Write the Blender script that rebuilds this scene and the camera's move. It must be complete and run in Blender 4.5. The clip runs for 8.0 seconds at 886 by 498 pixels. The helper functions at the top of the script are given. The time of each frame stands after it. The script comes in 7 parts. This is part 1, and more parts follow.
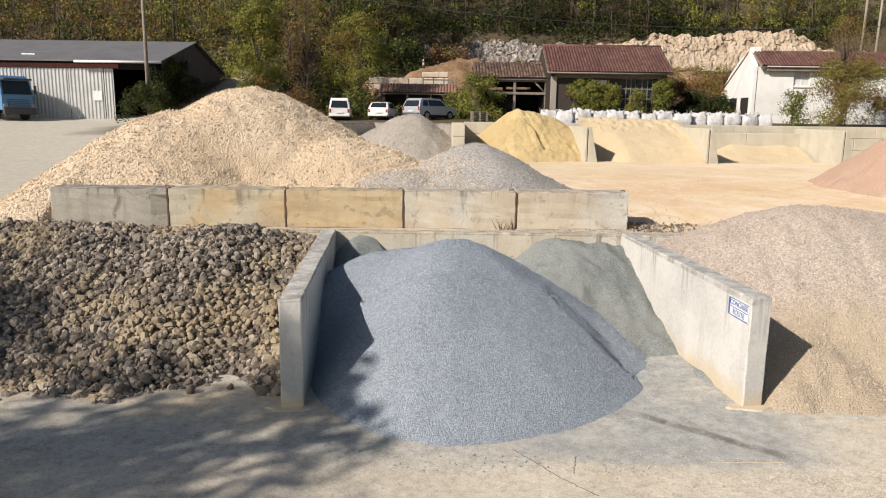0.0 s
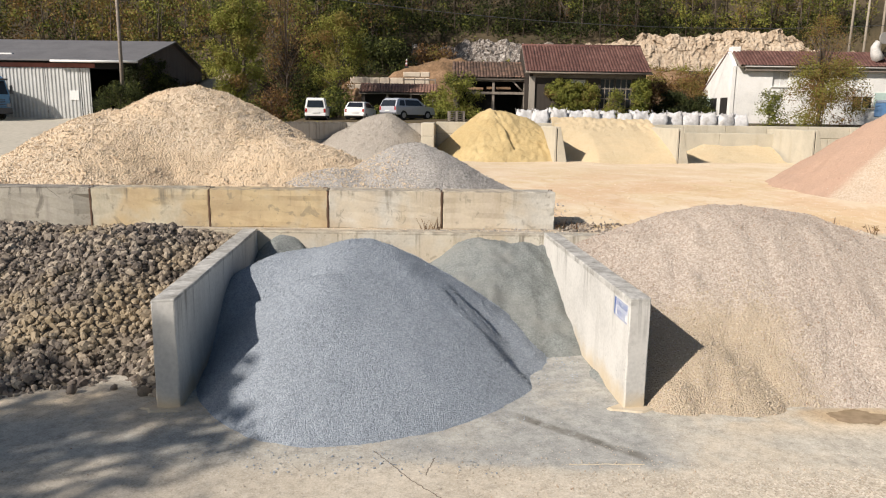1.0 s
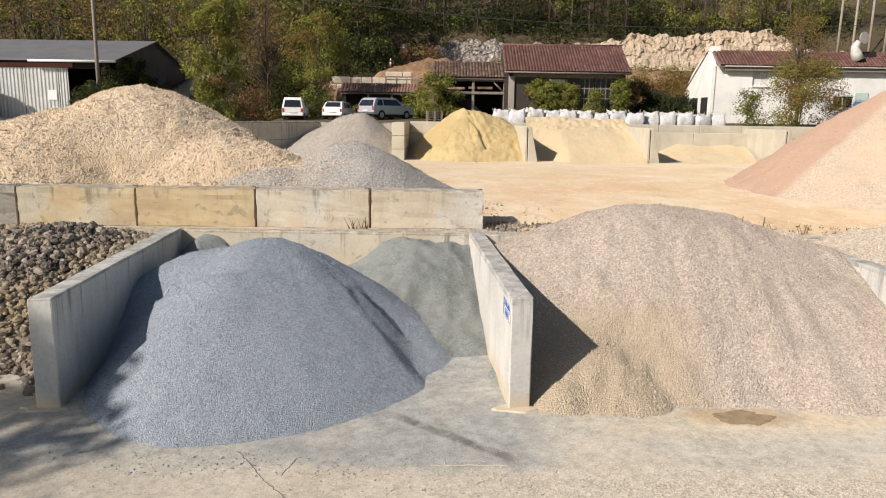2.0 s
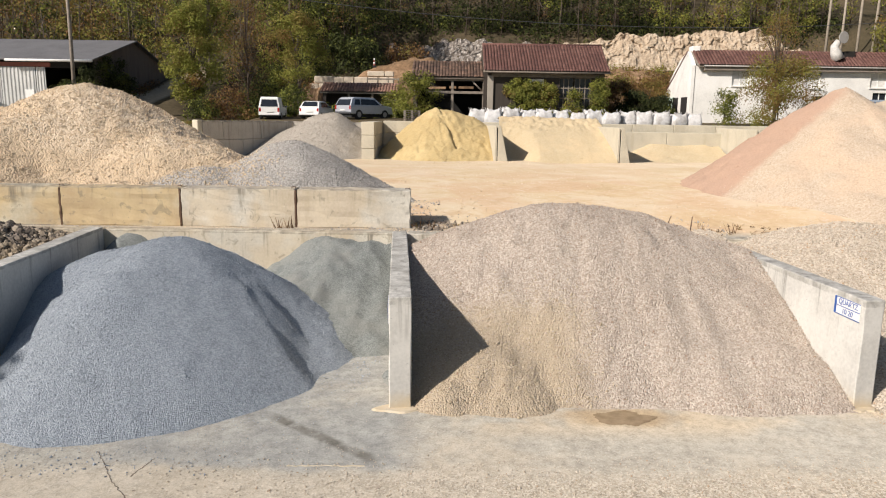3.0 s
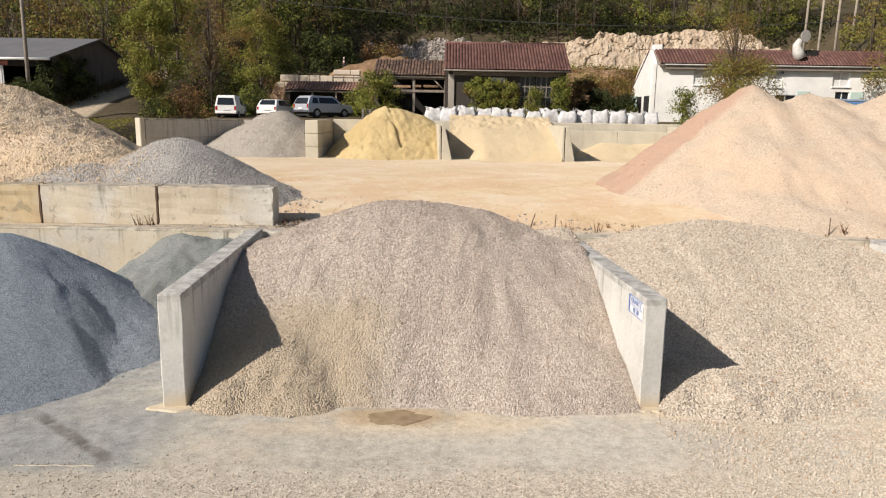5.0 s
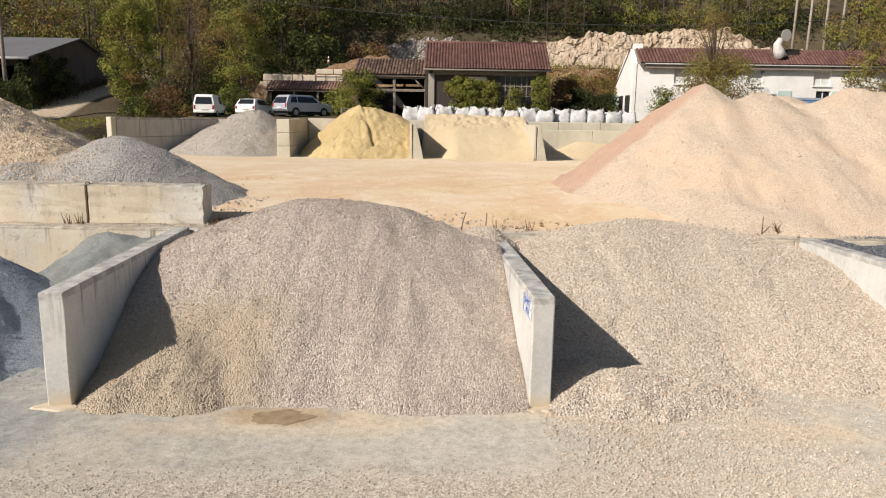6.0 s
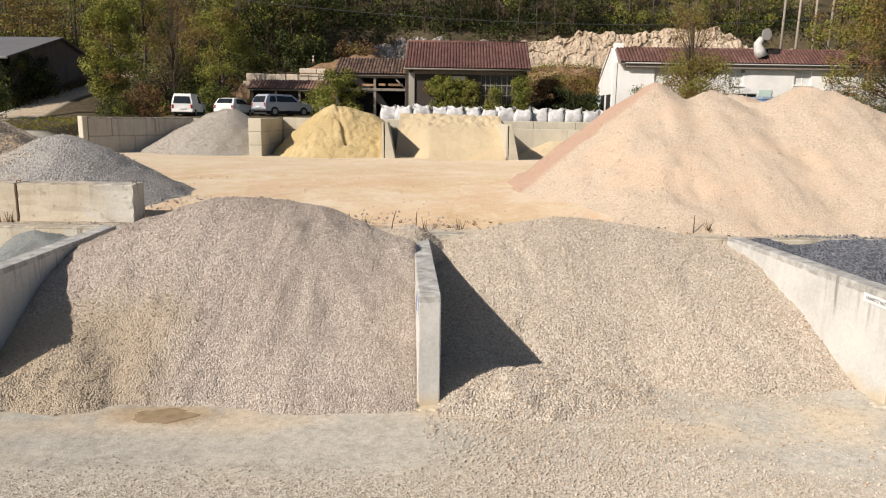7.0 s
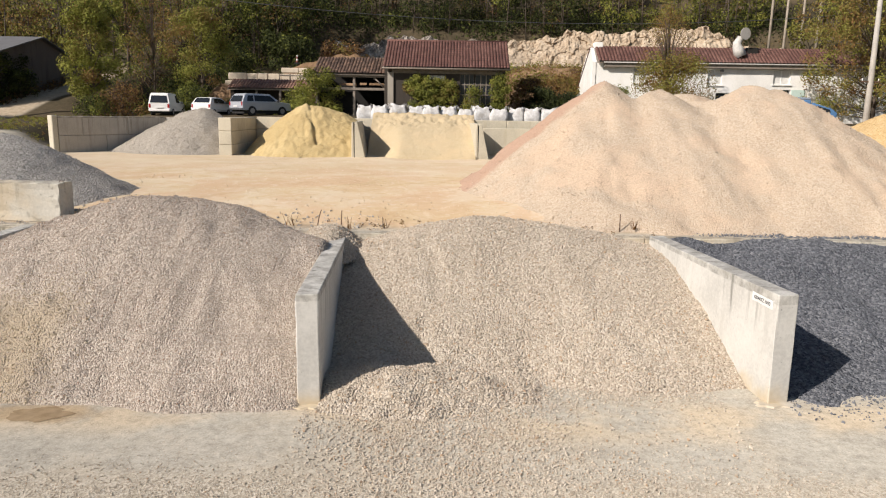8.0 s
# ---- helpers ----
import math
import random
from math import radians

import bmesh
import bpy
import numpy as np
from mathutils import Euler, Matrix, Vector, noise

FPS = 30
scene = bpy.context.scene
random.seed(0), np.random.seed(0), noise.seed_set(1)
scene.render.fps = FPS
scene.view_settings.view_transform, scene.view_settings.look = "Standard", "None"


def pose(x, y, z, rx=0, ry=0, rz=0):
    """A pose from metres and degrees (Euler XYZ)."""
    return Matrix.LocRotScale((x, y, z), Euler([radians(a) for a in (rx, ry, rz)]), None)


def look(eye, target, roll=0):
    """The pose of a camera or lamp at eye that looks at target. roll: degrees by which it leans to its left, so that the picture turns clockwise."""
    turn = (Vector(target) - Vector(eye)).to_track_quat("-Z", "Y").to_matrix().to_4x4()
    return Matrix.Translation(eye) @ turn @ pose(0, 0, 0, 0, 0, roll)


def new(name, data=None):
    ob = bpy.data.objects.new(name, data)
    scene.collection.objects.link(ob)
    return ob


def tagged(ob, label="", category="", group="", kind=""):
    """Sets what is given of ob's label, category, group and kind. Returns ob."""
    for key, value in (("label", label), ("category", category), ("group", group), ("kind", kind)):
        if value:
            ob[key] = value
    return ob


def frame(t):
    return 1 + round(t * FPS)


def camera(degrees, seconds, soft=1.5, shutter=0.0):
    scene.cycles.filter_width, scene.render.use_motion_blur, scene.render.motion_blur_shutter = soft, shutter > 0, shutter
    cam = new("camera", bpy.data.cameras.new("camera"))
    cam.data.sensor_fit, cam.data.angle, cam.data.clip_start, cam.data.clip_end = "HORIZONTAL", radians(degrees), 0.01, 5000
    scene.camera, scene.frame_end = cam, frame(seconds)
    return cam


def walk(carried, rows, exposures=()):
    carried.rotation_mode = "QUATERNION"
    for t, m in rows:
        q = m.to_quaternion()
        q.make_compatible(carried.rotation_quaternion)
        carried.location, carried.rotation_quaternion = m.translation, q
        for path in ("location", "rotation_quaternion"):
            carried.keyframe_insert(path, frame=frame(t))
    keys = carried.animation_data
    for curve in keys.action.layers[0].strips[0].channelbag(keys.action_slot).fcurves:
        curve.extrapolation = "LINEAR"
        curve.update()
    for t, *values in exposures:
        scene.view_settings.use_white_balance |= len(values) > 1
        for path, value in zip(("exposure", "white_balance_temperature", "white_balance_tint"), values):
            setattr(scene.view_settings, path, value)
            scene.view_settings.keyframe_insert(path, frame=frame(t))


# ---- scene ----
cam = camera(63.6, 8.0, 1.15)
METRES, EYE, TILT, LEAN, TURN = 13.6, 4.3, 0.0, 0.0, 0.0
ROWS = [
    (0.0, 0.0, 0.0, 0.0, 0.14, -10.6, -0.75),
    (0.5, 0.0636, 0.0032, 0.0002, 0.19, -10.59, -0.75),
    (1.0, 0.1329, 0.0066, -0.0, 0.24, -10.59, -0.78),
    (1.5, 0.1955, 0.0095, -0.0003, 0.3, -10.58, -0.79),
    (3.0, 0.3904, 0.0193, -0.001, 0.47, -10.58, -0.83),
    (3.5, 0.4494, 0.0226, -0.0014, 0.52, -10.59, -0.84),
    (4.0, 0.5129, 0.026, -0.0017, 0.57, -10.6, -0.86),
    (4.5, 0.5706, 0.0292, -0.0019, 0.62, -10.61, -0.88),
    (6.0, 0.75, 0.04, -0.0033, 0.76, -10.64, -0.9),
    (6.5, 0.8067, 0.0427, -0.0034, 0.8, -10.65, -0.9),
    (7.0, 0.8703, 0.0449, -0.0039, 0.86, -10.66, -0.9),
    (7.5, 0.931, 0.0467, -0.0041, 0.91, -10.68, -0.9),
    (8.0, 0.9988, 0.0483, -0.0033, 0.97, -10.69, -0.91),
]
walk(cam, [(t, pose(0, 0, EYE, TILT, LEAN, TURN) @ pose(METRES * x, METRES * y, METRES * z, 90 + pitch, roll, yaw)) for t, x, y, z, yaw, pitch, roll in ROWS])

# ---- world and sun ----
SUN_TRAVEL = Vector((0.79, 0.62, -0.68)).normalized()
world = bpy.data.worlds.new("sky")
scene.world = world
world.use_nodes = True
wt = world.node_tree
sky = wt.nodes.new("ShaderNodeTexSky")
sky.sky_type = "NISHITA"
sky.sun_disc = False
sky.sun_elevation = math.asin(-SUN_TRAVEL.z)
sky.sun_rotation = math.atan2(-SUN_TRAVEL.x, -SUN_TRAVEL.y)
sky.air_density, sky.dust_density, sky.ozone_density = 1.0, 1.2, 1.0
wt.links.new(sky.outputs[0], wt.nodes["Background"].inputs[0])
wt.nodes["Background"].inputs[1].default_value = 0.066
sun = new("sun", bpy.data.lights.new("sun", "SUN"))
sun.data.energy, sun.data.angle, sun.data.color = 5.0, radians(0.55), (1.0, 0.92, 0.845)
sun.matrix_world = look((-60, -50, 60), Vector((-60, -50, 60)) + SUN_TRAVEL)
scene.view_settings.exposure = 0.22

# ---- small tools ----
def S(a, b, v):
    """Smooth step from a to b."""
    k = np.clip((np.asarray(v, float) - a) / (b - a), 0, 1)
    return k * k * (3 - 2 * k)


def lattice(ix, iy, seed):
    h = np.sin(ix * 127.1 + iy * 311.7 + seed * 74.7) * 43758.5453
    return h - np.floor(h)


def vnoise(x, y, seed=0):
    """Value noise from -1 to 1."""
    x, y = np.asarray(x, float), np.asarray(y, float)
    ix, iy = np.floor(x), np.floor(y)
    fx, fy = x - ix, y - iy
    fx, fy = fx * fx * (3 - 2 * fx), fy * fy * (3 - 2 * fy)
    a, b = lattice(ix, iy, seed), lattice(ix + 1, iy, seed)
    c, d = lattice(ix, iy + 1, seed), lattice(ix + 1, iy + 1, seed)
    return 2 * (a + (b - a) * fx + (c - a) * fy + (a - b - c + d) * fx * fy) - 1


def fbm(x, y, seed=0, octaves=4):
    total, size = 0, 1
    for k in range(octaves):
        total = total + size * vnoise(x * 2 ** k, y * 2 ** k, seed + k)
        size *= 0.5
    return total


def fast_mesh(name, verts, faces, smooth=False):
    """A mesh from arrays; faces is (n, 3) or (n, 4)."""
    me = bpy.data.meshes.new(name)
    verts, faces = np.asarray(verts, np.float32), np.asarray(faces, np.int32)
    n, k = faces.shape
    me.vertices.add(len(verts))
    me.vertices.foreach_set("co", verts.ravel())
    me.loops.add(n * k)
    me.loops.foreach_set("vertex_index", faces.ravel())
    me.polygons.add(n)
    me.polygons.foreach_set("loop_start", np.arange(0, n * k, k, dtype=np.int32))
    me.polygons.foreach_set("use_smooth", np.full(n, smooth))
    me.update(calc_edges=True)
    me.validate()
    return me


def grid_faces(nx, ny):
    i = np.arange(nx * ny).reshape(ny, nx)
    return np.stack([i[:-1, :-1], i[:-1, 1:], i[1:, 1:], i[1:, :-1]], -1).reshape(-1, 4)


def part(name, bm, material, parent=None, label=""):
    """Links a bmesh or a mesh as one object, under a thing if one is given."""
    if isinstance(bm, bmesh.types.BMesh):
        me = bpy.data.meshes.new(name)
        bm.normal_update()
        bm.to_mesh(me)
        bm.free()
    else:
        me = bm
    if material and not me.materials:
        me.materials.append(material)
    ob = new(name, me)
    if parent:
        ob.parent = parent
    if label:
        tagged(ob, label)
    return ob


def thing(name, label, category, at=(0, 0, 0), turn=0, group="", kind=""):
    ob = new(name)
    ob.empty_display_size = 0.2
    ob.matrix_basis = pose(*at, 0, 0, turn)
    return tagged(ob, label, category, group, kind)


def box(x0, x1, y0, y1, z0, z1, bevel=0.0, bm=None, segments=1):
    """A box, into bm if one is given."""
    own = bmesh.new()
    m = Matrix.LocRotScale(((x0 + x1) / 2, (y0 + y1) / 2, (z0 + z1) / 2), None, (x1 - x0, y1 - y0, z1 - z0))
    bmesh.ops.create_cube(own, size=1, matrix=m)
    if bevel:
        bmesh.ops.bevel(own, geom=own.edges[:], offset=bevel, segments=segments, affect="EDGES", profile=0.5)
    if bm is None:
        return own
    merge(bm, own)
    return bm


def merge(bm, own):
    me = bpy.data.meshes.new("temp")
    own.to_mesh(me)
    own.free()
    bm.from_mesh(me)
    bpy.data.meshes.remove(me)


def tube(points, radii, sides=8, bm=None):
    """A tapered round bar along points."""
    bm = bm or bmesh.new()
    rings = []
    pts = [Vector(p) for p in points]
    for k, p in enumerate(pts):
        d = (pts[min(k + 1, len(pts) - 1)] - pts[max(k - 1, 0)]).normalized()
        s = d.orthogonal().normalized()
        if k and s.dot(last) < 0.2:
            s = (last - d * last.dot(d)).normalized()
        last = s
        u = d.cross(s)
        rings.append([bm.verts.new(p + (s * math.cos(a) + u * math.sin(a)) * radii[k]) for a in np.arange(sides) * 2 * math.pi / sides])
    for a, b in zip(rings, rings[1:]):
        for k in range(sides):
            f = bm.faces.new((a[k], a[(k + 1) % sides], b[(k + 1) % sides], b[k]))
            f.smooth = True
    bm.faces.new(rings[0][::-1])
    bm.faces.new(rings[-1])
    return bm


def prism(outline, depth, at, right, up, bm=None, bevel=0.0):
    """A flat outline (right, up) pushed back by depth along right x up, reversed."""
    own = bmesh.new()
    right, up, at = Vector(right).normalized(), Vector(up).normalized(), Vector(at)
    back = -right.cross(up)
    a = [own.verts.new(at + right * u + up * v) for u, v in outline]
    b = [own.verts.new(v.co + back * depth) for v in a]
    own.faces.new(a)
    own.faces.new(b[::-1])
    for k in range(len(a)):
        j = (k + 1) % len(a)
        own.faces.new((a[j], a[k], b[k], b[j]))
    bmesh.ops.recalc_face_normals(own, faces=own.faces[:])
    if bevel:
        bmesh.ops.bevel(own, geom=own.edges[:], offset=bevel, segments=1, affect="EDGES", profile=0.5)
    if bm is None:
        return own
    merge(bm, own)
    return bm


# ---- materials ----
class Nodes:
    """Short names for the node kinds that the materials use."""

    def __init__(self, name):
        self.m = bpy.data.materials.new(name)
        self.m.use_nodes = True
        self.t = self.m.node_tree
        self.b = self.t.nodes["Principled BSDF"]
        self.pos = self.t.nodes.new("ShaderNodeNewGeometry").outputs["Position"]

    def put(self, socket, value):
        if isinstance(value, bpy.types.NodeSocket):
            self.t.links.new(value, socket)
        elif isinstance(value, (tuple, list)) and len(value) == 3 and len(socket.default_value) == 4:
            socket.default_value = (*value, 1)
        else:
            socket.default_value = value

    def noise(self, scale, detail=4, rough=0.6, at=None, distort=0.0):
        n = self.t.nodes.new("ShaderNodeTexNoise")
        self.put(n.inputs["Vector"], at or self.pos)
        n.inputs["Scale"].default_value, n.inputs["Detail"].default_value = scale, detail
        n.inputs["Roughness"].default_value, n.inputs["Distortion"].default_value = rough, distort
        return n.outputs[0]

    def cells(self, scale, feature="F1", at=None, out="Distance"):
        n = self.t.nodes.new("ShaderNodeTexVoronoi")
        n.feature = feature
        self.put(n.inputs["Vector"], at or self.pos)
        n.inputs["Scale"].default_value = scale
        return n.outputs[out]

    def wave(self, scale, axis="X", at=None, distortion=0.0):
        n = self.t.nodes.new("ShaderNodeTexWave")
        n.bands_direction = axis
        self.put(n.inputs["Vector"], at or self.pos)
        n.inputs["Scale"].default_value, n.inputs["Distortion"].default_value = scale, distortion
        return n.outputs[1]

    def ramp(self, fac, *stops):
        n = self.t.nodes.new("ShaderNodeValToRGB")
        self.put(n.inputs[0], fac)
        e = n.color_ramp.elements
        while len(e) < len(stops):
            e.new(0.5)
        for k, (at, c) in enumerate(stops):
            e[k].position = at
            e[k].color = (*c, 1) if isinstance(c, tuple) else (c, c, c, 1)
        return n.outputs[0]

    def mix(self, fac, a, b, blend="MIX"):
        n = self.t.nodes.new("ShaderNodeMix")
        n.data_type, n.blend_type = "RGBA", blend
        self.put(n.inputs[0], fac)
        self.put(n.inputs[6], a)
        self.put(n.inputs[7], b)
        return n.outputs[2]

    def math(self, op, a, b=0.0, c=0.0):
        n = self.t.nodes.new("ShaderNodeMath")
        n.operation = op
        for k, v in enumerate((a, b, c)):
            self.put(n.inputs[k], v)
        return n.outputs[0]

    def reach(self, value, a, b, lo=0.0, hi=1.0):
        n = self.t.nodes.new("ShaderNodeMapRange")
        n.interpolation_type = "SMOOTHSTEP"
        for k, v in enumerate((value, a, b, lo, hi)):
            self.put(n.inputs[k], v)
        return n.outputs[0]

    def axis(self, k, at=None):
        n = self.t.nodes.new("ShaderNodeSeparateXYZ")
        self.put(n.inputs[0], at or self.pos)
        return n.outputs[k]

    def scaled(self, x, y, z, at=None):
        n = self.t.nodes.new("ShaderNodeMapping")
        self.put(n.inputs[0], at or self.pos)
        n.inputs["Scale"].default_value = (x, y, z)
        return n.outputs[0]

    def local(self):
        return self.t.nodes.new("ShaderNodeTexCoord").outputs["Object"]

    def chance(self):
        """A random number for each object and each island."""
        a = self.t.nodes.new("ShaderNodeNewGeometry").outputs["Random Per Island"]
        b = self.t.nodes.new("ShaderNodeObjectInfo").outputs["Random"]
        return self.math("FRACT", self.math("ADD", a, b))

    def attribute(self, name):
        n = self.t.nodes.new("ShaderNodeAttribute")
        n.attribute_name = name
        return n.outputs["Fac"]

    def done(self, colour, rough=0.8, bump=None, strength=0.5, distance=0.02, metal=0.0, spec=0.3):
        self.put(self.b.inputs["Base Color"], colour)
        self.put(self.b.inputs["Roughness"], rough)
        self.put(self.b.inputs["Metallic"], metal)
        self.put(self.b.inputs["Specular IOR Level"], spec)
        if isinstance(rough, float) and rough > 0.88:
            self.b.inputs["Diffuse Roughness"].default_value = 0.35
        if bump is not None:
            n = self.t.nodes.new("ShaderNodeBump")
            n.inputs["Strength"].default_value, n.inputs["Distance"].default_value = strength, distance
            self.put(n.inputs["Height"], bump)
            self.t.links.new(n.outputs[0], self.b.inputs["Normal"])
        return self.m


def plain(name, colour, rough=0.6, vary=0.15, scale=6.0, metal=0.0, spec=0.4):
    """Paint, timber or metal with soft dirt at two scales."""
    n = Nodes(name)
    dark = tuple(c * (1 - vary * 1.6) for c in colour)
    light = tuple(min(1, c * (1 + vary)) for c in colour)
    f = n.math("ADD", n.math("MULTIPLY", n.noise(scale, 5), 0.6), n.math("MULTIPLY", n.noise(scale * 7, 3), 0.4))
    return n.done(n.ramp(f, (0.3, dark), (0.55, colour), (0.75, light)), rough, n.noise(scale * 12, 3), 0.15, 0.005, metal, spec)


def gravel_floor(name, dark, mid, light, size, patch=None, zone=None, relief=1.1):
    """The mass of a heap: packed small stones of that size in metres."""
    n = Nodes(name)
    c = n.cells(1 / size, out="Color")
    r = n.t.nodes.new("ShaderNodeSeparateColor")
    n.put(r.inputs[0], c)
    broad = n.noise(0.7, 4)
    clump = n.math("ADD", n.math("MULTIPLY", broad, 0.22), n.math("MULTIPLY", n.noise(13, 3, 0.7), 0.34))
    f = n.math("ADD", n.math("MULTIPLY", r.outputs[0], 0.44), clump)
    col = n.ramp(f, (0.26, dark), (0.5, mid), (0.74, light))
    if patch:
        col = n.mix(n.reach(n.noise(0.5, 3), 0.45, 0.7), col, n.mix(r.outputs[1], patch, tuple(v * 1.3 for v in patch)))
    if zone:
        mask, tone = zone(n)
        col = n.mix(mask, col, n.mix(r.outputs[1], tuple(v * 0.85 for v in tone), tone))
    h = n.math("SUBTRACT", 1.0, n.cells(1 / size))
    return n.done(col, 0.92, h, 1.0, size * relief, spec=0.12)


def gravel_stones(name, dark, mid, light, patch=None, odd=None):
    """Single stones, each with its own tone."""
    n = Nodes(name)
    f = n.math("ADD", n.math("MULTIPLY", n.chance(), 0.58), n.math("ADD", n.math("MULTIPLY", n.noise(0.7, 4), 0.18), n.math("MULTIPLY", n.noise(13, 3, 0.7), 0.24)))
    col = n.ramp(f, (0.12, dark), (0.5, mid), (0.86, light))
    if odd:
        col = n.mix(n.reach(n.chance(), 0.93, 0.94), col, odd)
    if patch:
        col = n.mix(n.math("MULTIPLY", n.reach(n.noise(0.5, 3), 0.47, 0.62), 0.6), col, patch)
    col = n.mix(n.math("MULTIPLY", n.noise(60, 3), 0.35), col, tuple(v * 0.55 for v in mid))
    return n.done(col, 0.9, n.noise(90, 3), 0.3, 0.006, spec=0.15)


def concrete(name, base, stain, scale=1.0, ochre=0.0, drips=None, streaky=0.55, zone=None, crown=None, cracks=False):
    n = Nodes(name)
    streak = n.noise(2.2 * scale, 5, at=n.scaled(1.6, 1.6, 0.22))
    blot = n.noise(0.9 * scale, 6)
    fine = n.noise(18, 4)
    col = n.ramp(n.math("ADD", n.math("MULTIPLY", blot, 0.6), n.math("MULTIPLY", fine, 0.4)),
                 (0.3, tuple(v * 0.72 for v in base)), (0.55, base), (0.75, tuple(min(0.85, v * 1.13) for v in base)))
    col = n.mix(n.math("MULTIPLY", n.reach(streak, 0.52, 0.7), streaky), col, stain)
    if ochre:
        col = n.mix(n.math("MULTIPLY", n.reach(n.noise(0.5, 4), 0.42, 0.58), ochre), col, n.ramp(n.noise(1.6, 4), (0.35, (0.44, 0.29, 0.13)), (0.65, (0.58, 0.42, 0.20))))
        col = n.mix(n.math("MULTIPLY", n.reach(n.noise(3.2, 6, distort=1.0), 0.58, 0.66), 0.5), col, tuple(v * 0.55 for v in stain))
    z = n.axis(2)
    if drips:
        drip = n.math("MULTIPLY", n.reach(n.noise(2.6, 4, at=n.scaled(2.2, 2.2, 0.10)), 0.55, 0.7), n.reach(n.math("ADD", z, n.math("MULTIPLY", n.noise(1.5, 3), 0.8)), *drips))
        col = n.mix(n.math("MULTIPLY", drip, 0.85), col, tuple(v * 0.5 for v in stain))
        grime = n.math("MULTIPLY", n.reach(n.noise(3.0, 7, 0.7), 0.34, 0.60), n.reach(n.math("ADD", z, n.math("MULTIPLY", n.noise(7, 4), 0.05)), crown, crown + 0.02))
        col = n.mix(n.math("MULTIPLY", grime, 0.7), col, n.ramp(n.noise(4.5, 5), (0.35, tuple(v * 0.42 for v in stain)), (0.65, tuple(v * 0.85 for v in stain))))
    if cracks:
        line = n.math("MULTIPLY", n.reach(n.cells(0.85, "DISTANCE_TO_EDGE", at=n.scaled(1.0, 1.0, 1.4)), 0.009, 0.003), n.reach(n.noise(0.8, 3), 0.5, 0.6))
        col = n.mix(n.math("MULTIPLY", line, 0.6), col, (0.05, 0.045, 0.04))
        col = n.mix(n.math("MULTIPLY", n.reach(n.noise(1.1, 6, distort=0.8), 0.56, 0.62), 0.7), col, (0.13, 0.115, 0.095))
    if zone:
        mask, tone = zone(n)
        col = n.mix(mask, col, tone)
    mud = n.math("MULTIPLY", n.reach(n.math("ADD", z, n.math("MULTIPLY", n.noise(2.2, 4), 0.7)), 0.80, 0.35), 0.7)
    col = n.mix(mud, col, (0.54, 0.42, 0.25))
    pits = n.math("MULTIPLY", n.reach(n.cells(9), 0.03, 0.07), n.reach(n.cells(1.7), 0.018, 0.026))
    return n.done(n.mix(n.math("SUBTRACT", 1.0, pits), col, tuple(v * 0.5 for v in base)), 0.85,
                  n.math("ADD", n.math("MULTIPLY", fine, 0.5), pits), 0.35, 0.01, spec=0.2)


def leaf_paint(name, *stops):
    """Foliage: tone by the tint of the tree and by the single leaf."""
    n = Nodes(name)
    f = n.math("ADD", n.math("MULTIPLY", n.attribute("tint"), 0.9), n.math("MULTIPLY", n.chance(), 0.1))
    col = n.ramp(f, *stops)
    m = n.done(col, 0.75, spec=0.1)
    t = n.t.nodes.new("ShaderNodeBsdfTranslucent")
    n.put(t.inputs[0], col)
    x = n.t.nodes.new("ShaderNodeMixShader")
    x.inputs[0].default_value = 0.3
    n.t.links.new(n.b.outputs[0], x.inputs[1])
    n.t.links.new(t.outputs[0], x.inputs[2])
    n.t.links.new(x.outputs[0], n.t.nodes["Material Output"].inputs[0])
    return m


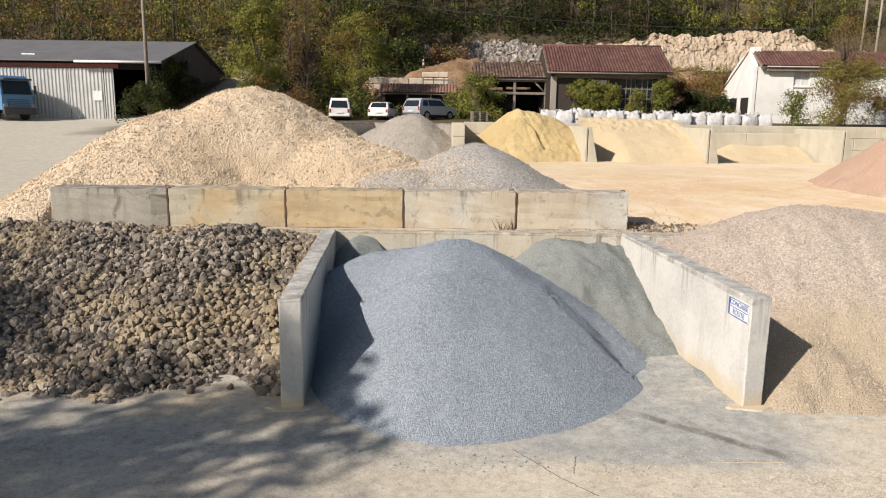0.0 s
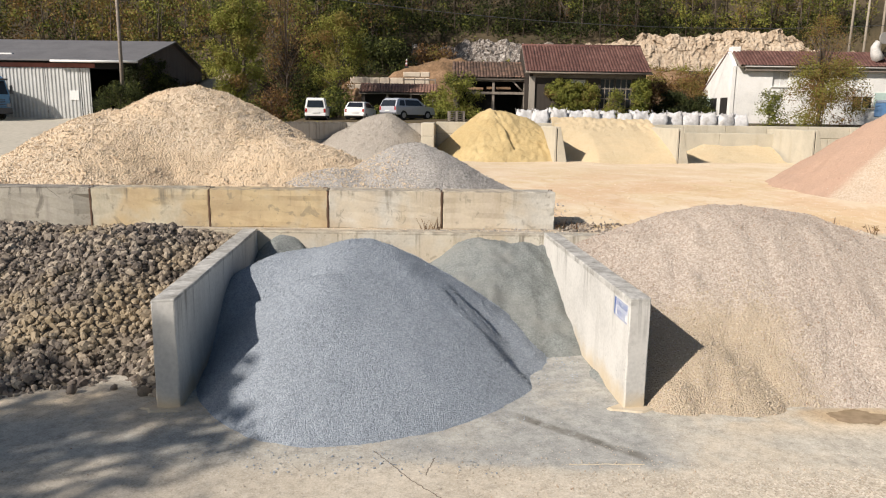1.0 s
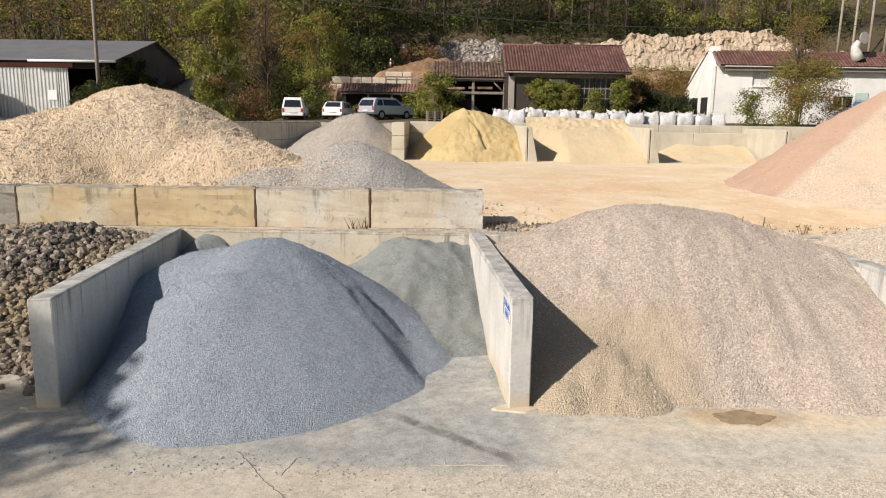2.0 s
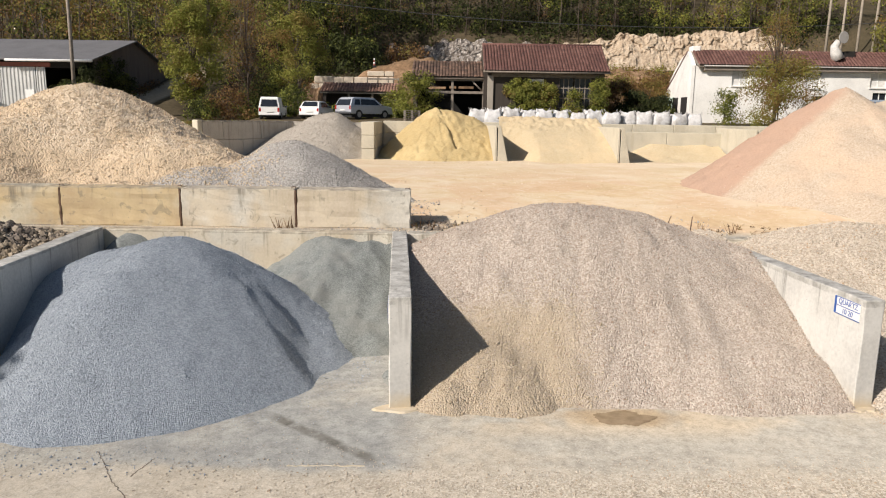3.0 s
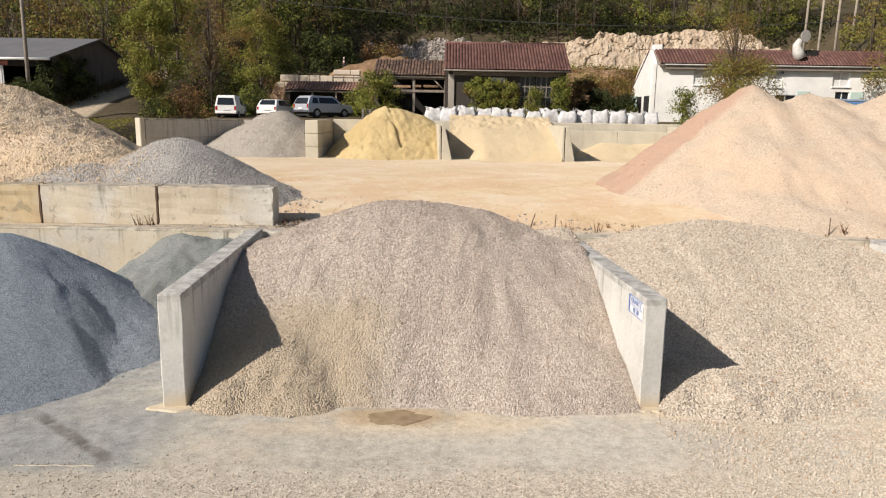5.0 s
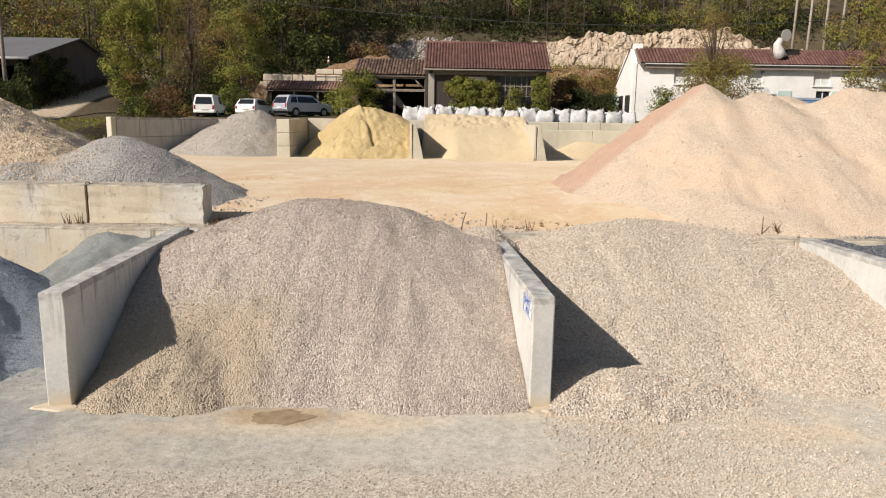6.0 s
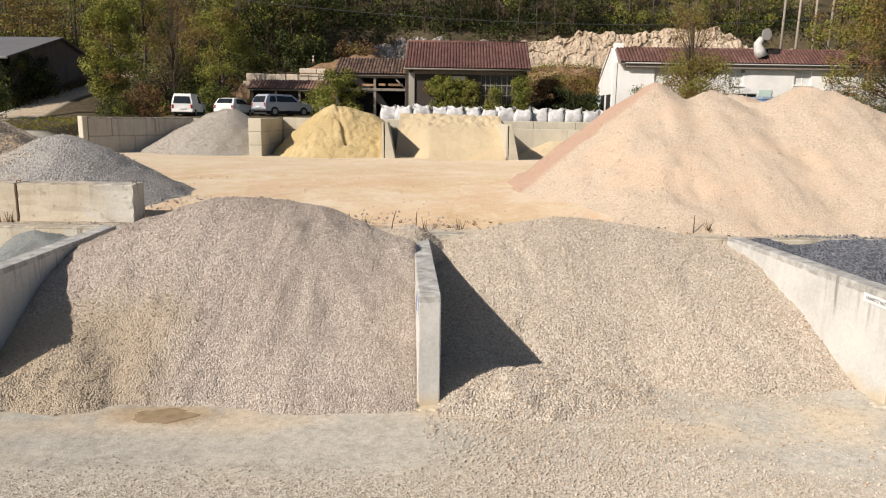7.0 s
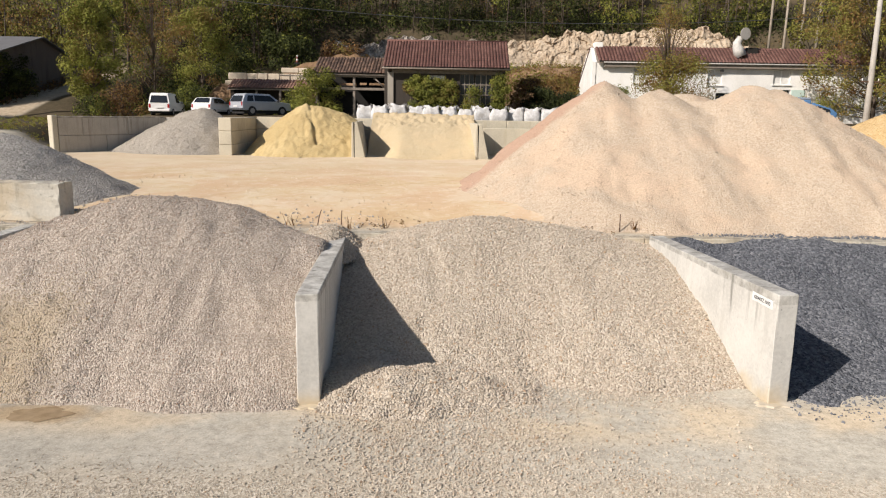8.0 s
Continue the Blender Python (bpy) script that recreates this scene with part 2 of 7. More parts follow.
def ground_paint():
    n = Nodes("yard_ground")
    x, y = n.axis(0), n.axis(1)
    blot, fine, grit = n.noise(0.35, 6), n.noise(3.5, 5), n.noise(45, 3)
    wob = n.math("MULTIPLY", n.math("SUBTRACT", n.noise(0.25, 4), 0.5), 5.0)
    stone = n.cells(40, out="Color")
    # lower yard: pale dusty hardstanding with a grey belt along the bays
    low = n.ramp(n.math("ADD", n.math("MULTIPLY", blot, 0.6), n.math("MULTIPLY", fine, 0.4)),
                 (0.3, (0.375, 0.325, 0.252)), (0.5, (0.475, 0.42, 0.335)), (0.7, (0.55, 0.497, 0.412)))
    belt = n.math("MULTIPLY", n.reach(n.math("ADD", y, n.math("MULTIPLY", wob, 0.25)), 7.9, 8.5), n.reach(n.noise(0.45, 5), 0.36, 0.52))
    low = n.mix(n.math("MULTIPLY", belt, n.reach(x, 4.0, 8.0, 0.75, 0.45)), low, n.ramp(fine, (0.3, (0.30, 0.29, 0.26)), (0.7, (0.44, 0.43, 0.38))))
    # dark smear left by a tyre in front of the second wall
    along = n.math("ADD", y, n.math("MULTIPLY", x, 0.78))
    smear = n.math("MULTIPLY", n.reach(n.math("ABSOLUTE", n.math("SUBTRACT", along, 12.0)), 0.17, 0.05),
                   n.math("MULTIPLY", n.reach(x, 2.7, 3.1), n.reach(x, 4.6, 4.3)))
    low = n.mix(n.math("MULTIPLY", n.reach(stone, 0.72, 0.8), 0.25), low, (0.62, 0.58, 0.5))
    peb = n.math("MULTIPLY", n.reach(n.math("ADD", y, n.math("MULTIPLY", wob, 0.35)), 8.6, 7.8), n.reach(x, 1.0, 8.0))
    low = n.mix(n.math("MULTIPLY", peb, 0.8), low, n.ramp(stone, (0.15, (0.30, 0.25, 0.19)), (0.5, (0.48, 0.42, 0.33)), (0.85, (0.62, 0.56, 0.47))))
    sandy = n.math("MULTIPLY", n.reach(n.math("ABSOLUTE", n.math("SUBTRACT", y, 10.0)), 1.0, 0.2), n.reach(n.noise(0.6, 5), 0.42, 0.6))
    low = n.mix(n.math("MULTIPLY", sandy, 0.7), low, (0.58, 0.47, 0.33))
    # grey wash of stone fines out of the second bay
    drift = n.math("ADD", n.math("MULTIPLY", wob, 0.3), n.math("MULTIPLY", n.noise(2.0, 4), 0.4))
    inbay = n.math("MULTIPLY", n.reach(n.math("ADD", x, drift), 0.4, 1.6), n.math("MULTIPLY", n.reach(n.math("ADD", x, drift), 5.6, 4.7), n.reach(n.math("ADD", y, n.math("MULTIPLY", drift, 0.5)), 8.25, 8.5)))
    low = n.mix(n.math("MULTIPLY", inbay, n.reach(n.noise(0.8, 5), 0.3, 0.55, 0.6, 0.95)), low, n.ramp(n.math("ADD", n.math("MULTIPLY", fine, 0.6), n.math("MULTIPLY", grit, 0.4)), (0.35, (0.25, 0.25, 0.235)), (0.65, (0.38, 0.375, 0.345))))
    low = n.mix(n.math("MULTIPLY", smear, n.reach(n.noise(3, 4), 0.3, 0.55, 0.0, 0.8)), low, (0.14, 0.13, 0.11))
    away = n.math("ADD", n.math("POWER", n.math("MULTIPLY", n.math("SUBTRACT", x, 7.9), 0.75), 2.0), n.math("POWER", n.math("MULTIPLY", n.math("SUBTRACT", y, 9.95), 1.9), 2.0))
    damp = n.reach(n.math("ADD", away, n.math("MULTIPLY", n.noise(2.5, 4), 0.7)), 1.0, 0.45)
    low = n.mix(n.math("MULTIPLY", damp, 0.75), low, (0.40, 0.29, 0.17))
    speck = n.math("ADD", n.math("MULTIPLY", n.noise(9, 5), 0.5), n.math("MULTIPLY", n.noise(38, 4), 0.5))
    low = n.mix(1.0, low, n.ramp(speck, (0.36, 0.72), (0.5, 1.0), (0.64, 1.18)), "MULTIPLY")
    # upper yard: ochre earth with drag marks along the bays
    drag = n.noise(0.45, 6, at=n.scaled(0.9, 0.55, 1), distort=1.6)
    up = n.ramp(n.math("ADD", n.math("MULTIPLY", drag, 0.45), n.math("ADD", n.math("MULTIPLY", blot, 0.3), n.math("MULTIPLY", fine, 0.25))),
                (0.34, (0.46, 0.32, 0.18)), (0.46, (0.575, 0.43, 0.262)), (0.55, (0.61, 0.49, 0.332)), (0.68, (0.64, 0.545, 0.415)))
    up = n.mix(n.math("MULTIPLY", n.reach(n.noise(0.35, 5, at=n.scaled(0.6, 0.5, 1), distort=1.2), 0.46, 0.58), 0.6), up, (0.57, 0.385, 0.25))
    up = n.mix(n.math("MULTIPLY", n.reach(n.noise(0.35, 6, distort=0.8), 0.50, 0.66), 0.55), up, (0.66, 0.56, 0.42))
    marks = n.noise(1.1, 7, 0.7, at=n.scaled(1.0, 0.6, 1), distort=1.0)
    up = n.mix(n.math("MULTIPLY", n.reach(marks, 0.54, 0.66), 0.45), up, (0.44, 0.285, 0.155))
    up = n.mix(n.math("MULTIPLY", n.reach(marks, 0.46, 0.36), 0.45), up, (0.70, 0.59, 0.44))
    up = n.mix(n.math("MULTIPLY", n.reach(n.cells(9, out="Color"), 0.78, 0.86), 0.3), up, (0.68, 0.60, 0.49))
    up = n.mix(n.reach(n.math("ADD", y, wob), 24.0, 38.0, 0.1, 0.6), up, n.ramp(blot, (0.35, (0.56, 0.45, 0.30)), (0.65, (0.64, 0.54, 0.40))))
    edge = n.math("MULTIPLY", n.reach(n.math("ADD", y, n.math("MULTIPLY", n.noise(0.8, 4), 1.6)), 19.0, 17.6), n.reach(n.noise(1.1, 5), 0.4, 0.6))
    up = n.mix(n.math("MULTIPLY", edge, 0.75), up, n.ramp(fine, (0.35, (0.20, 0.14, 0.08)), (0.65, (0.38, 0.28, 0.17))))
    grey_left = n.reach(n.math("ADD", x, wob), -5.0, -11.0)
    up = n.mix(grey_left, up, n.ramp(fine, (0.3, (0.44, 0.40, 0.32)), (0.7, (0.56, 0.51, 0.42))))
    col = n.mix(n.reach(y, 16.4, 17.4), low, up)
    # rough land behind the bays
    wild = n.ramp(n.math("ADD", n.math("MULTIPLY", n.noise(0.12, 5), 0.7), n.math("MULTIPLY", fine, 0.3)),
                  (0.35, (0.04, 0.036, 0.022)), (0.5, (0.075, 0.06, 0.036)), (0.65, (0.13, 0.098, 0.06)))
    verge = n.math("MULTIPLY", n.reach(n.math("ADD", y, n.math("MULTIPLY", wob, 0.5)), 40.5, 42.5), n.math("MULTIPLY", n.reach(n.math("ADD", x, wob), -22.0, -18.5), n.math("MAXIMUM", n.reach(x, -8.4, -9.0), n.reach(y, 46.2, 48.0))))
    lane = n.math("MULTIPLY", n.reach(x, -20.9, -20.2), n.math("MULTIPLY", n.reach(x, -17.6, -18.4), n.reach(n.math("ADD", y, wob), 47.0, 49.5)))
    verge = n.math("MULTIPLY", verge, n.math("SUBTRACT", 1.0, n.math("MULTIPLY", lane, 0.9)))
    col = n.mix(n.math("MAXIMUM", verge, n.reach(n.math("ADD", y, wob), 60.0, 64.0)), col, wild)
    col = n.mix(n.math("MULTIPLY", lane, n.reach(y, 76.0, 72.0, 0.0, 0.9)), col, n.ramp(fine, (0.3, (0.36, 0.28, 0.19)), (0.7, (0.52, 0.42, 0.30))))
    h = n.math("ADD", n.math("MULTIPLY", fine, 0.5), n.math("MULTIPLY", grit, 0.5))
    h = n.math("ADD", h, n.math("MULTIPLY", n.math("MULTIPLY", n.math("SUBTRACT", 1.0, n.cells(44)), peb), n.reach(y, 16.0, 12.0, 0.0, 0.9)))
    return n.done(col, 0.95, h, 0.5, 0.03, spec=0.12)


GROUND = ground_paint()
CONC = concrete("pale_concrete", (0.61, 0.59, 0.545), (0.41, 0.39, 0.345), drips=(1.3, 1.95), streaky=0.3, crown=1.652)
CONC_BACK = concrete("stained_retaining_concrete", (0.57, 0.53, 0.445), (0.38, 0.335, 0.26), 0.9, 0.3, drips=(1.25, 1.9), streaky=0.45, crown=1.625)
CONC_OLD = concrete("stained_block_concrete", (0.52, 0.47, 0.36), (0.36, 0.32, 0.25), 1.3, 0.6, streaky=0.45, drips=(2.5, 2.92), crown=2.53)
CONC_BLOCK = concrete("pale_block_concrete", (0.60, 0.565, 0.49), (0.42, 0.38, 0.31), 1.2, 0.35, streaky=0.45, drips=(2.5, 2.92), crown=2.53)
CONC_GREY = concrete("grey_block_concrete", (0.40, 0.37, 0.31), (0.2, 0.18, 0.16), 1.0, drips=(2.5, 3.0), crown=2.53, cracks=True)
CONC_WALL = concrete("shaded_block_concrete", (0.46, 0.42, 0.36), (0.28, 0.24, 0.20), 0.8, streaky=0.45, drips=(2.9, 4.1), crown=3.74)
TERRACE_STONE = concrete("pale_squared_limestone", (0.64, 0.54, 0.42), (0.40, 0.32, 0.23), 0.9, streaky=0.3)
CONC_CREAM = concrete("cream_bay_concrete", (0.54, 0.49, 0.385), (0.40, 0.34, 0.24), 0.8, streaky=0.35)
BLUE_FLOOR = gravel_floor("blue_grey_chippings_mass", (0.20, 0.226, 0.256), (0.30, 0.334, 0.372), (0.40, 0.437, 0.48), 0.016, relief=1.1)
BLUE_STONE = gravel_stones("blue_grey_chipping", (0.20, 0.226, 0.256), (0.33, 0.365, 0.405), (0.48, 0.516, 0.56))
FINES = gravel_floor("grey_green_fines_mass", (0.15, 0.165, 0.158), (0.225, 0.24, 0.228), (0.31, 0.32, 0.305), 0.018, (0.25, 0.25, 0.228), relief=0.8)


FINES_STONE = gravel_stones("grey_green_chip", (0.15, 0.165, 0.158), (0.235, 0.25, 0.238), (0.34, 0.35, 0.335))


def tan_foot(n):
    """Dustier tan stone at the foot of the quartz heap."""
    y = n.math("ADD", n.axis(1), n.math("MULTIPLY", n.noise(0.9, 4), 1.2))
    return n.math("MULTIPLY", n.reach(y, 12.9, 12.1, 0.0, 0.8), n.reach(n.axis(0), 8.0, 7.0)), (0.48, 0.39, 0.275)


QUARTZ_FLOOR = gravel_floor("mixed_quartz_mass", (0.34, 0.28, 0.23), (0.485, 0.412, 0.343), (0.61, 0.54, 0.463), 0.025, zone=tan_foot)
QUARTZ_STONE = gravel_stones("mixed_quartz_stone", (0.34, 0.28, 0.235), (0.485, 0.41, 0.342), (0.62, 0.55, 0.475), None, (0.34, 0.22, 0.15))
QUARTZ_TAN = gravel_stones("dusty_quartz_stone", (0.34, 0.27, 0.185), (0.51, 0.42, 0.30), (0.66, 0.57, 0.44))
PALE_FLOOR = gravel_floor("pale_quartz_mass", (0.36, 0.30, 0.235), (0.52, 0.445, 0.355), (0.66, 0.585, 0.49), 0.032, relief=1.2)
PALE_STONE = gravel_stones("pale_quartz_stone", (0.40, 0.335, 0.26), (0.565, 0.485, 0.39), (0.72, 0.645, 0.545), None, (0.45, 0.32, 0.21))
BLACK_FLOOR = gravel_floor("dark_slate_mass", (0.06, 0.065, 0.075), (0.125, 0.13, 0.145), (0.22, 0.225, 0.24), 0.04)
BLACK_STONE = gravel_stones("dark_slate_stone", (0.07, 0.075, 0.085), (0.15, 0.155, 0.17), (0.28, 0.285, 0.30))
# Core far darker than its stones: shade of the gaps put into colour.
ROCK_FLOOR = gravel_floor("rubble_core_shade", (0.05, 0.04, 0.03), (0.10, 0.085, 0.065), (0.16, 0.13, 0.10), 0.12)
ROCK_STONE = gravel_stones("rubble_stone", (0.085, 0.073, 0.066), (0.235, 0.196, 0.16), (0.57, 0.485, 0.375), (0.50, 0.39, 0.235))


def skirt_dust(n):
    """Trodden dusty skirt in front of the beige heap."""
    y = n.math("ADD", n.axis(1), n.math("MULTIPLY", n.noise(0.6, 4), 2.0))
    return n.math("MULTIPLY", n.math("MULTIPLY", n.reach(y, 21.6, 20.6, 0.0, 0.85), n.reach(y, 18.7, 19.2)), n.reach(n.axis(0), -8.5, -6.0)), (0.66, 0.51, 0.345)


BEIGE_FLOOR = gravel_floor("beige_gravel_mass", (0.54, 0.42, 0.29), (0.67, 0.54, 0.39), (0.76, 0.64, 0.49), 0.045, (0.64, 0.50, 0.34), skirt_dust, 0.75)
BEIGE_STONE = gravel_stones("beige_gravel_stone", (0.56, 0.435, 0.30), (0.69, 0.555, 0.395), (0.79, 0.67, 0.515))
GREY_FLOOR = gravel_floor("grey_gravel_mass", (0.275, 0.257, 0.232), (0.385, 0.36, 0.327), (0.485, 0.455, 0.417), 0.04, relief=0.7)
BAY_FLOOR = gravel_floor("warm_grey_gravel_mass", (0.33, 0.295, 0.25), (0.43, 0.385, 0.325), (0.51, 0.46, 0.395), 0.035, relief=0.8)
BAY_STONE = gravel_stones("warm_grey_gravel_stone", (0.30, 0.265, 0.225), (0.43, 0.385, 0.325), (0.55, 0.50, 0.43))
GREY_STONE = gravel_stones("grey_gravel_stone", (0.25, 0.233, 0.213), (0.375, 0.35, 0.32), (0.50, 0.468, 0.43))


def flank(n):
    """The redder stone along the far edge of the pink heap."""
    x, y = n.axis(0), n.axis(1)
    d = n.math("SUBTRACT", n.math("SUBTRACT", y, 24.1), n.math("MULTIPLY", n.math("SUBTRACT", x, 18.4), 0.36))
    d = n.math("ADD", d, n.math("MULTIPLY", n.noise(0.6, 4), 0.9))
    return n.math("MULTIPLY", n.reach(d, 0.2, 0.8), n.reach(x, 19.0, 17.8)), (0.49, 0.335, 0.245)


PINK_FLOOR = gravel_floor("pink_gravel_mass", (0.425, 0.33, 0.24), (0.505, 0.408, 0.308), (0.565, 0.475, 0.375), 0.034, (0.485, 0.372, 0.272), flank, 0.7)
PINK_STONE = gravel_stones("pink_gravel_stone", (0.42, 0.33, 0.243), (0.545, 0.443, 0.34), (0.665, 0.57, 0.46), (0.535, 0.408, 0.303))
PINK_RED = gravel_stones("reddish_gravel_stone", (0.40, 0.26, 0.185), (0.49, 0.335, 0.25), (0.58, 0.425, 0.335))
ORANGE_FLOOR = gravel_floor("orange_sand_mass", (0.52, 0.34, 0.16), (0.62, 0.44, 0.22), (0.68, 0.52, 0.30), 0.05)
SAND = gravel_floor("yellow_sand_mass", (0.42, 0.305, 0.14), (0.495, 0.375, 0.185), (0.545, 0.43, 0.235), 0.03, (0.50, 0.39, 0.205), relief=0.4)
SAND_PALE = gravel_floor("cream_sand_mass", (0.46, 0.36, 0.215), (0.53, 0.425, 0.275), (0.58, 0.49, 0.335), 0.03, (0.50, 0.395, 0.25), relief=0.4)


def earth_paint(name, dark, mid, light):
    """Bare weathered earth."""
    n = Nodes(name)
    f = n.math("ADD", n.math("MULTIPLY", n.noise(0.45, 6, distort=0.5), 0.6), n.math("MULTIPLY", n.noise(3.5, 5), 0.4))
    return n.done(n.ramp(f, (0.36, dark), (0.5, mid), (0.63, light)), 0.95, n.noise(4.0, 6), 0.8, 0.15, spec=0.1)


EARTH = earth_paint("red_earth", (0.11, 0.075, 0.045), (0.24, 0.15, 0.085), (0.38, 0.25, 0.15))
LEAF = leaf_paint("woodland_leaves", (0.0, (0.022, 0.027, 0.014)), (0.25, (0.075, 0.088, 0.03)), (0.5, (0.255, 0.265, 0.055)), (0.68, (0.21, 0.175, 0.052)), (0.84, (0.24, 0.13, 0.052)), (1.0, (0.075, 0.058, 0.047)))
BARK = plain("bark", (0.13, 0.10, 0.075), 0.9, 0.35, 3)
TILE = Nodes("roof_tile")
TILE = TILE.done(TILE.ramp(TILE.math("ADD", TILE.math("MULTIPLY", TILE.chance(), 0.25), TILE.math("MULTIPLY", TILE.noise(0.8, 5), 0.75)),
                 (0.25, (0.085, 0.045, 0.04)), (0.5, (0.14, 0.07, 0.058)), (0.75, (0.20, 0.11, 0.09))), 0.85, TILE.noise(14, 4), 0.3, 0.01, spec=0.2)
TILE_OLD = Nodes("old_roof_tile")
TILE_OLD = TILE_OLD.done(TILE_OLD.ramp(TILE_OLD.math("ADD", TILE_OLD.math("MULTIPLY", TILE_OLD.chance(), 0.4), TILE_OLD.math("MULTIPLY", TILE_OLD.noise(0.9, 5), 0.6)),
                 (0.2, (0.06, 0.042, 0.035)), (0.5, (0.13, 0.085, 0.065)), (0.8, (0.27, 0.17, 0.12))), 0.9, TILE_OLD.noise(14, 4), 0.3, 0.01, spec=0.2)
TILE_CLAY = plain("faded_clay_tile", (0.30, 0.17, 0.125), 0.9, 0.4, 1.6)
WHITE_WALL = concrete("white_render", (0.83, 0.81, 0.76), (0.68, 0.66, 0.61), 0.5, streaky=0.25)
# The workshop's dark boards and its eave shade both lower this colour.
GREY_WALL = concrete("weathered_shaded_render", (0.06, 0.05, 0.042), (0.035, 0.03, 0.025), 0.6)
MAUVE_WALL = concrete("brown_grey_render", (0.16, 0.13, 0.115), (0.09, 0.075, 0.065), 0.5)
MAUVE_PALE = concrete("worn_corner_stone", (0.36, 0.32, 0.27), (0.2, 0.17, 0.14), 0.6)
TIMBER = plain("weathered_timber", (0.26, 0.22, 0.18), 0.85, 0.3, 4)
# Near-black colour standing in for shade inside buildings, openings and gaps.
DARK = plain("shade_black", (0.02, 0.018, 0.016), 0.9, 0.3, 2)
STEEL = plain("galvanised_sheet", (0.52, 0.52, 0.50), 0.5, 0.14, 1.2, 0.2)
STEEL_ROOF = plain("grey_sheet_roof", (0.15, 0.145, 0.145), 0.65, 0.2, 0.8)
RED_TRIM = plain("red_fascia", (0.30, 0.10, 0.075), 0.6, 0.2, 3)
WHITE_PAINT = plain("white_paint", (0.78, 0.77, 0.74), 0.35, 0.06, 5)
SILVER = plain("silver_blue_paint", (0.50, 0.52, 0.56), 0.3, 0.06, 5, 0.3)
BLUE_PAINT = plain("light_blue_paint", (0.10, 0.23, 0.40), 0.4, 0.12, 4)
BLUE_TARP = plain("faded_blue_sheet", (0.10, 0.22, 0.42), 0.55, 0.25, 2)
PALE_GLASS = plain("curtained_glass", (0.66, 0.65, 0.62), 0.4, 0.12, 3, 0.0, 0.3)
GLASS = plain("dark_glass", (0.02, 0.024, 0.03), 0.1, 0.2, 3, 0.0, 0.35)
RUBBER = plain("black_rubber", (0.022, 0.022, 0.022), 0.85, 0.2, 9)
GREY_PLASTIC = plain("grey_plastic", (0.07, 0.072, 0.078), 0.6, 0.2, 9)
LAMP_RED = plain("red_lens", (0.35, 0.02, 0.02), 0.25, 0.1, 9)
SACK = Nodes("white_woven_sack")
SACK = SACK.done(SACK.mix(SACK.math("MULTIPLY", SACK.reach(SACK.noise(2.2, 5), 0.42, 0.66), SACK.reach(SACK.t.nodes.new("ShaderNodeObjectInfo").outputs["Random"], 0.2, 1.0, 0.25, 0.8)),
                 SACK.ramp(SACK.noise(5, 4), (0.35, (0.52, 0.51, 0.50)), (0.65, (0.68, 0.67, 0.66))), (0.36, 0.33, 0.29)), 0.8, SACK.noise(7, 5), 0.6, 0.05, spec=0.2)
RUST = plain("rusty_steel", (0.12, 0.07, 0.045), 0.85, 0.4, 20)
BLUE_PRINT = plain("blue_print", (0.03, 0.10, 0.36), 0.5, 0.1, 9)
BLACK_PRINT = plain("black_print", (0.04, 0.04, 0.045), 0.5, 0.1, 9)
POLE_PAINT = plain("grey_pole", (0.42, 0.39, 0.35), 0.8, 0.2, 2)
POLE_WOOD = plain("weathered_pole_timber", (0.33, 0.28, 0.22), 0.85, 0.25, 2)
DUCT = plain("dusty_white_duct", (0.56, 0.54, 0.50), 0.7, 0.25, 4)
PALE_METAL = plain("dull_zinc", (0.40, 0.38, 0.35), 0.6, 0.15, 3)
GREY_TARP = plain("grey_tarpaulin", (0.26, 0.31, 0.38), 0.6, 0.2, 2)
MINT = plain("pale_green_paint", (0.50, 0.62, 0.56), 0.6, 0.1, 4)
def rock_paint():
    """Broken limestone: buff and cream beds, dark seams, shade painted as grey to one end."""
    n = Nodes("pale_rock")
    f = n.math("ADD", n.math("MULTIPLY", n.noise(0.5, 6, 0.65, distort=1.0), 0.55), n.math("MULTIPLY", n.noise(3.0, 6, 0.7), 0.45))
    col = n.ramp(f, (0.34, (0.24, 0.175, 0.115)), (0.45, (0.43, 0.335, 0.24)), (0.55, (0.53, 0.43, 0.32)), (0.68, (0.60, 0.52, 0.42)))
    seam = n.reach(n.noise(1.1, 7, 0.75, at=n.scaled(0.7, 0.7, 2.2), distort=1.5), 0.56, 0.64)
    col = n.mix(n.math("MULTIPLY", seam, 0.6), col, (0.15, 0.115, 0.08))
    # Low-x end greyed: the shade on that stretch is put into the colour.
    grey = n.reach(n.math("ADD", n.axis(0), n.math("MULTIPLY", n.noise(0.4, 4), 8.0)), 28.0, 18.0, 0.0, 0.85)
    col = n.mix(grey, col, n.ramp(n.noise(1.4, 6, 0.7, at=n.scaled(2.2, 2.2, 0.5)), (0.38, (0.07, 0.06, 0.054)), (0.52, (0.25, 0.225, 0.205)), (0.64, (0.60, 0.56, 0.51))))
    return n.done(col, 0.95, n.math("ADD", n.noise(2.5, 7, 0.7), n.noise(9, 4)), 0.9, 0.12, spec=0.1)


LEFT_ROCK = rock_paint()
LAMP_GLASS = plain("lamp_glass", (0.30, 0.30, 0.31), 0.25, 0.1, 3)
PUDDLE = Nodes("muddy_water")
PUDDLE = PUDDLE.done(PUDDLE.ramp(PUDDLE.noise(5, 4), (0.35, (0.25, 0.175, 0.10)), (0.65, (0.36, 0.265, 0.16))), 0.12, PUDDLE.noise(9, 2), 0.02, 0.005, spec=0.5)

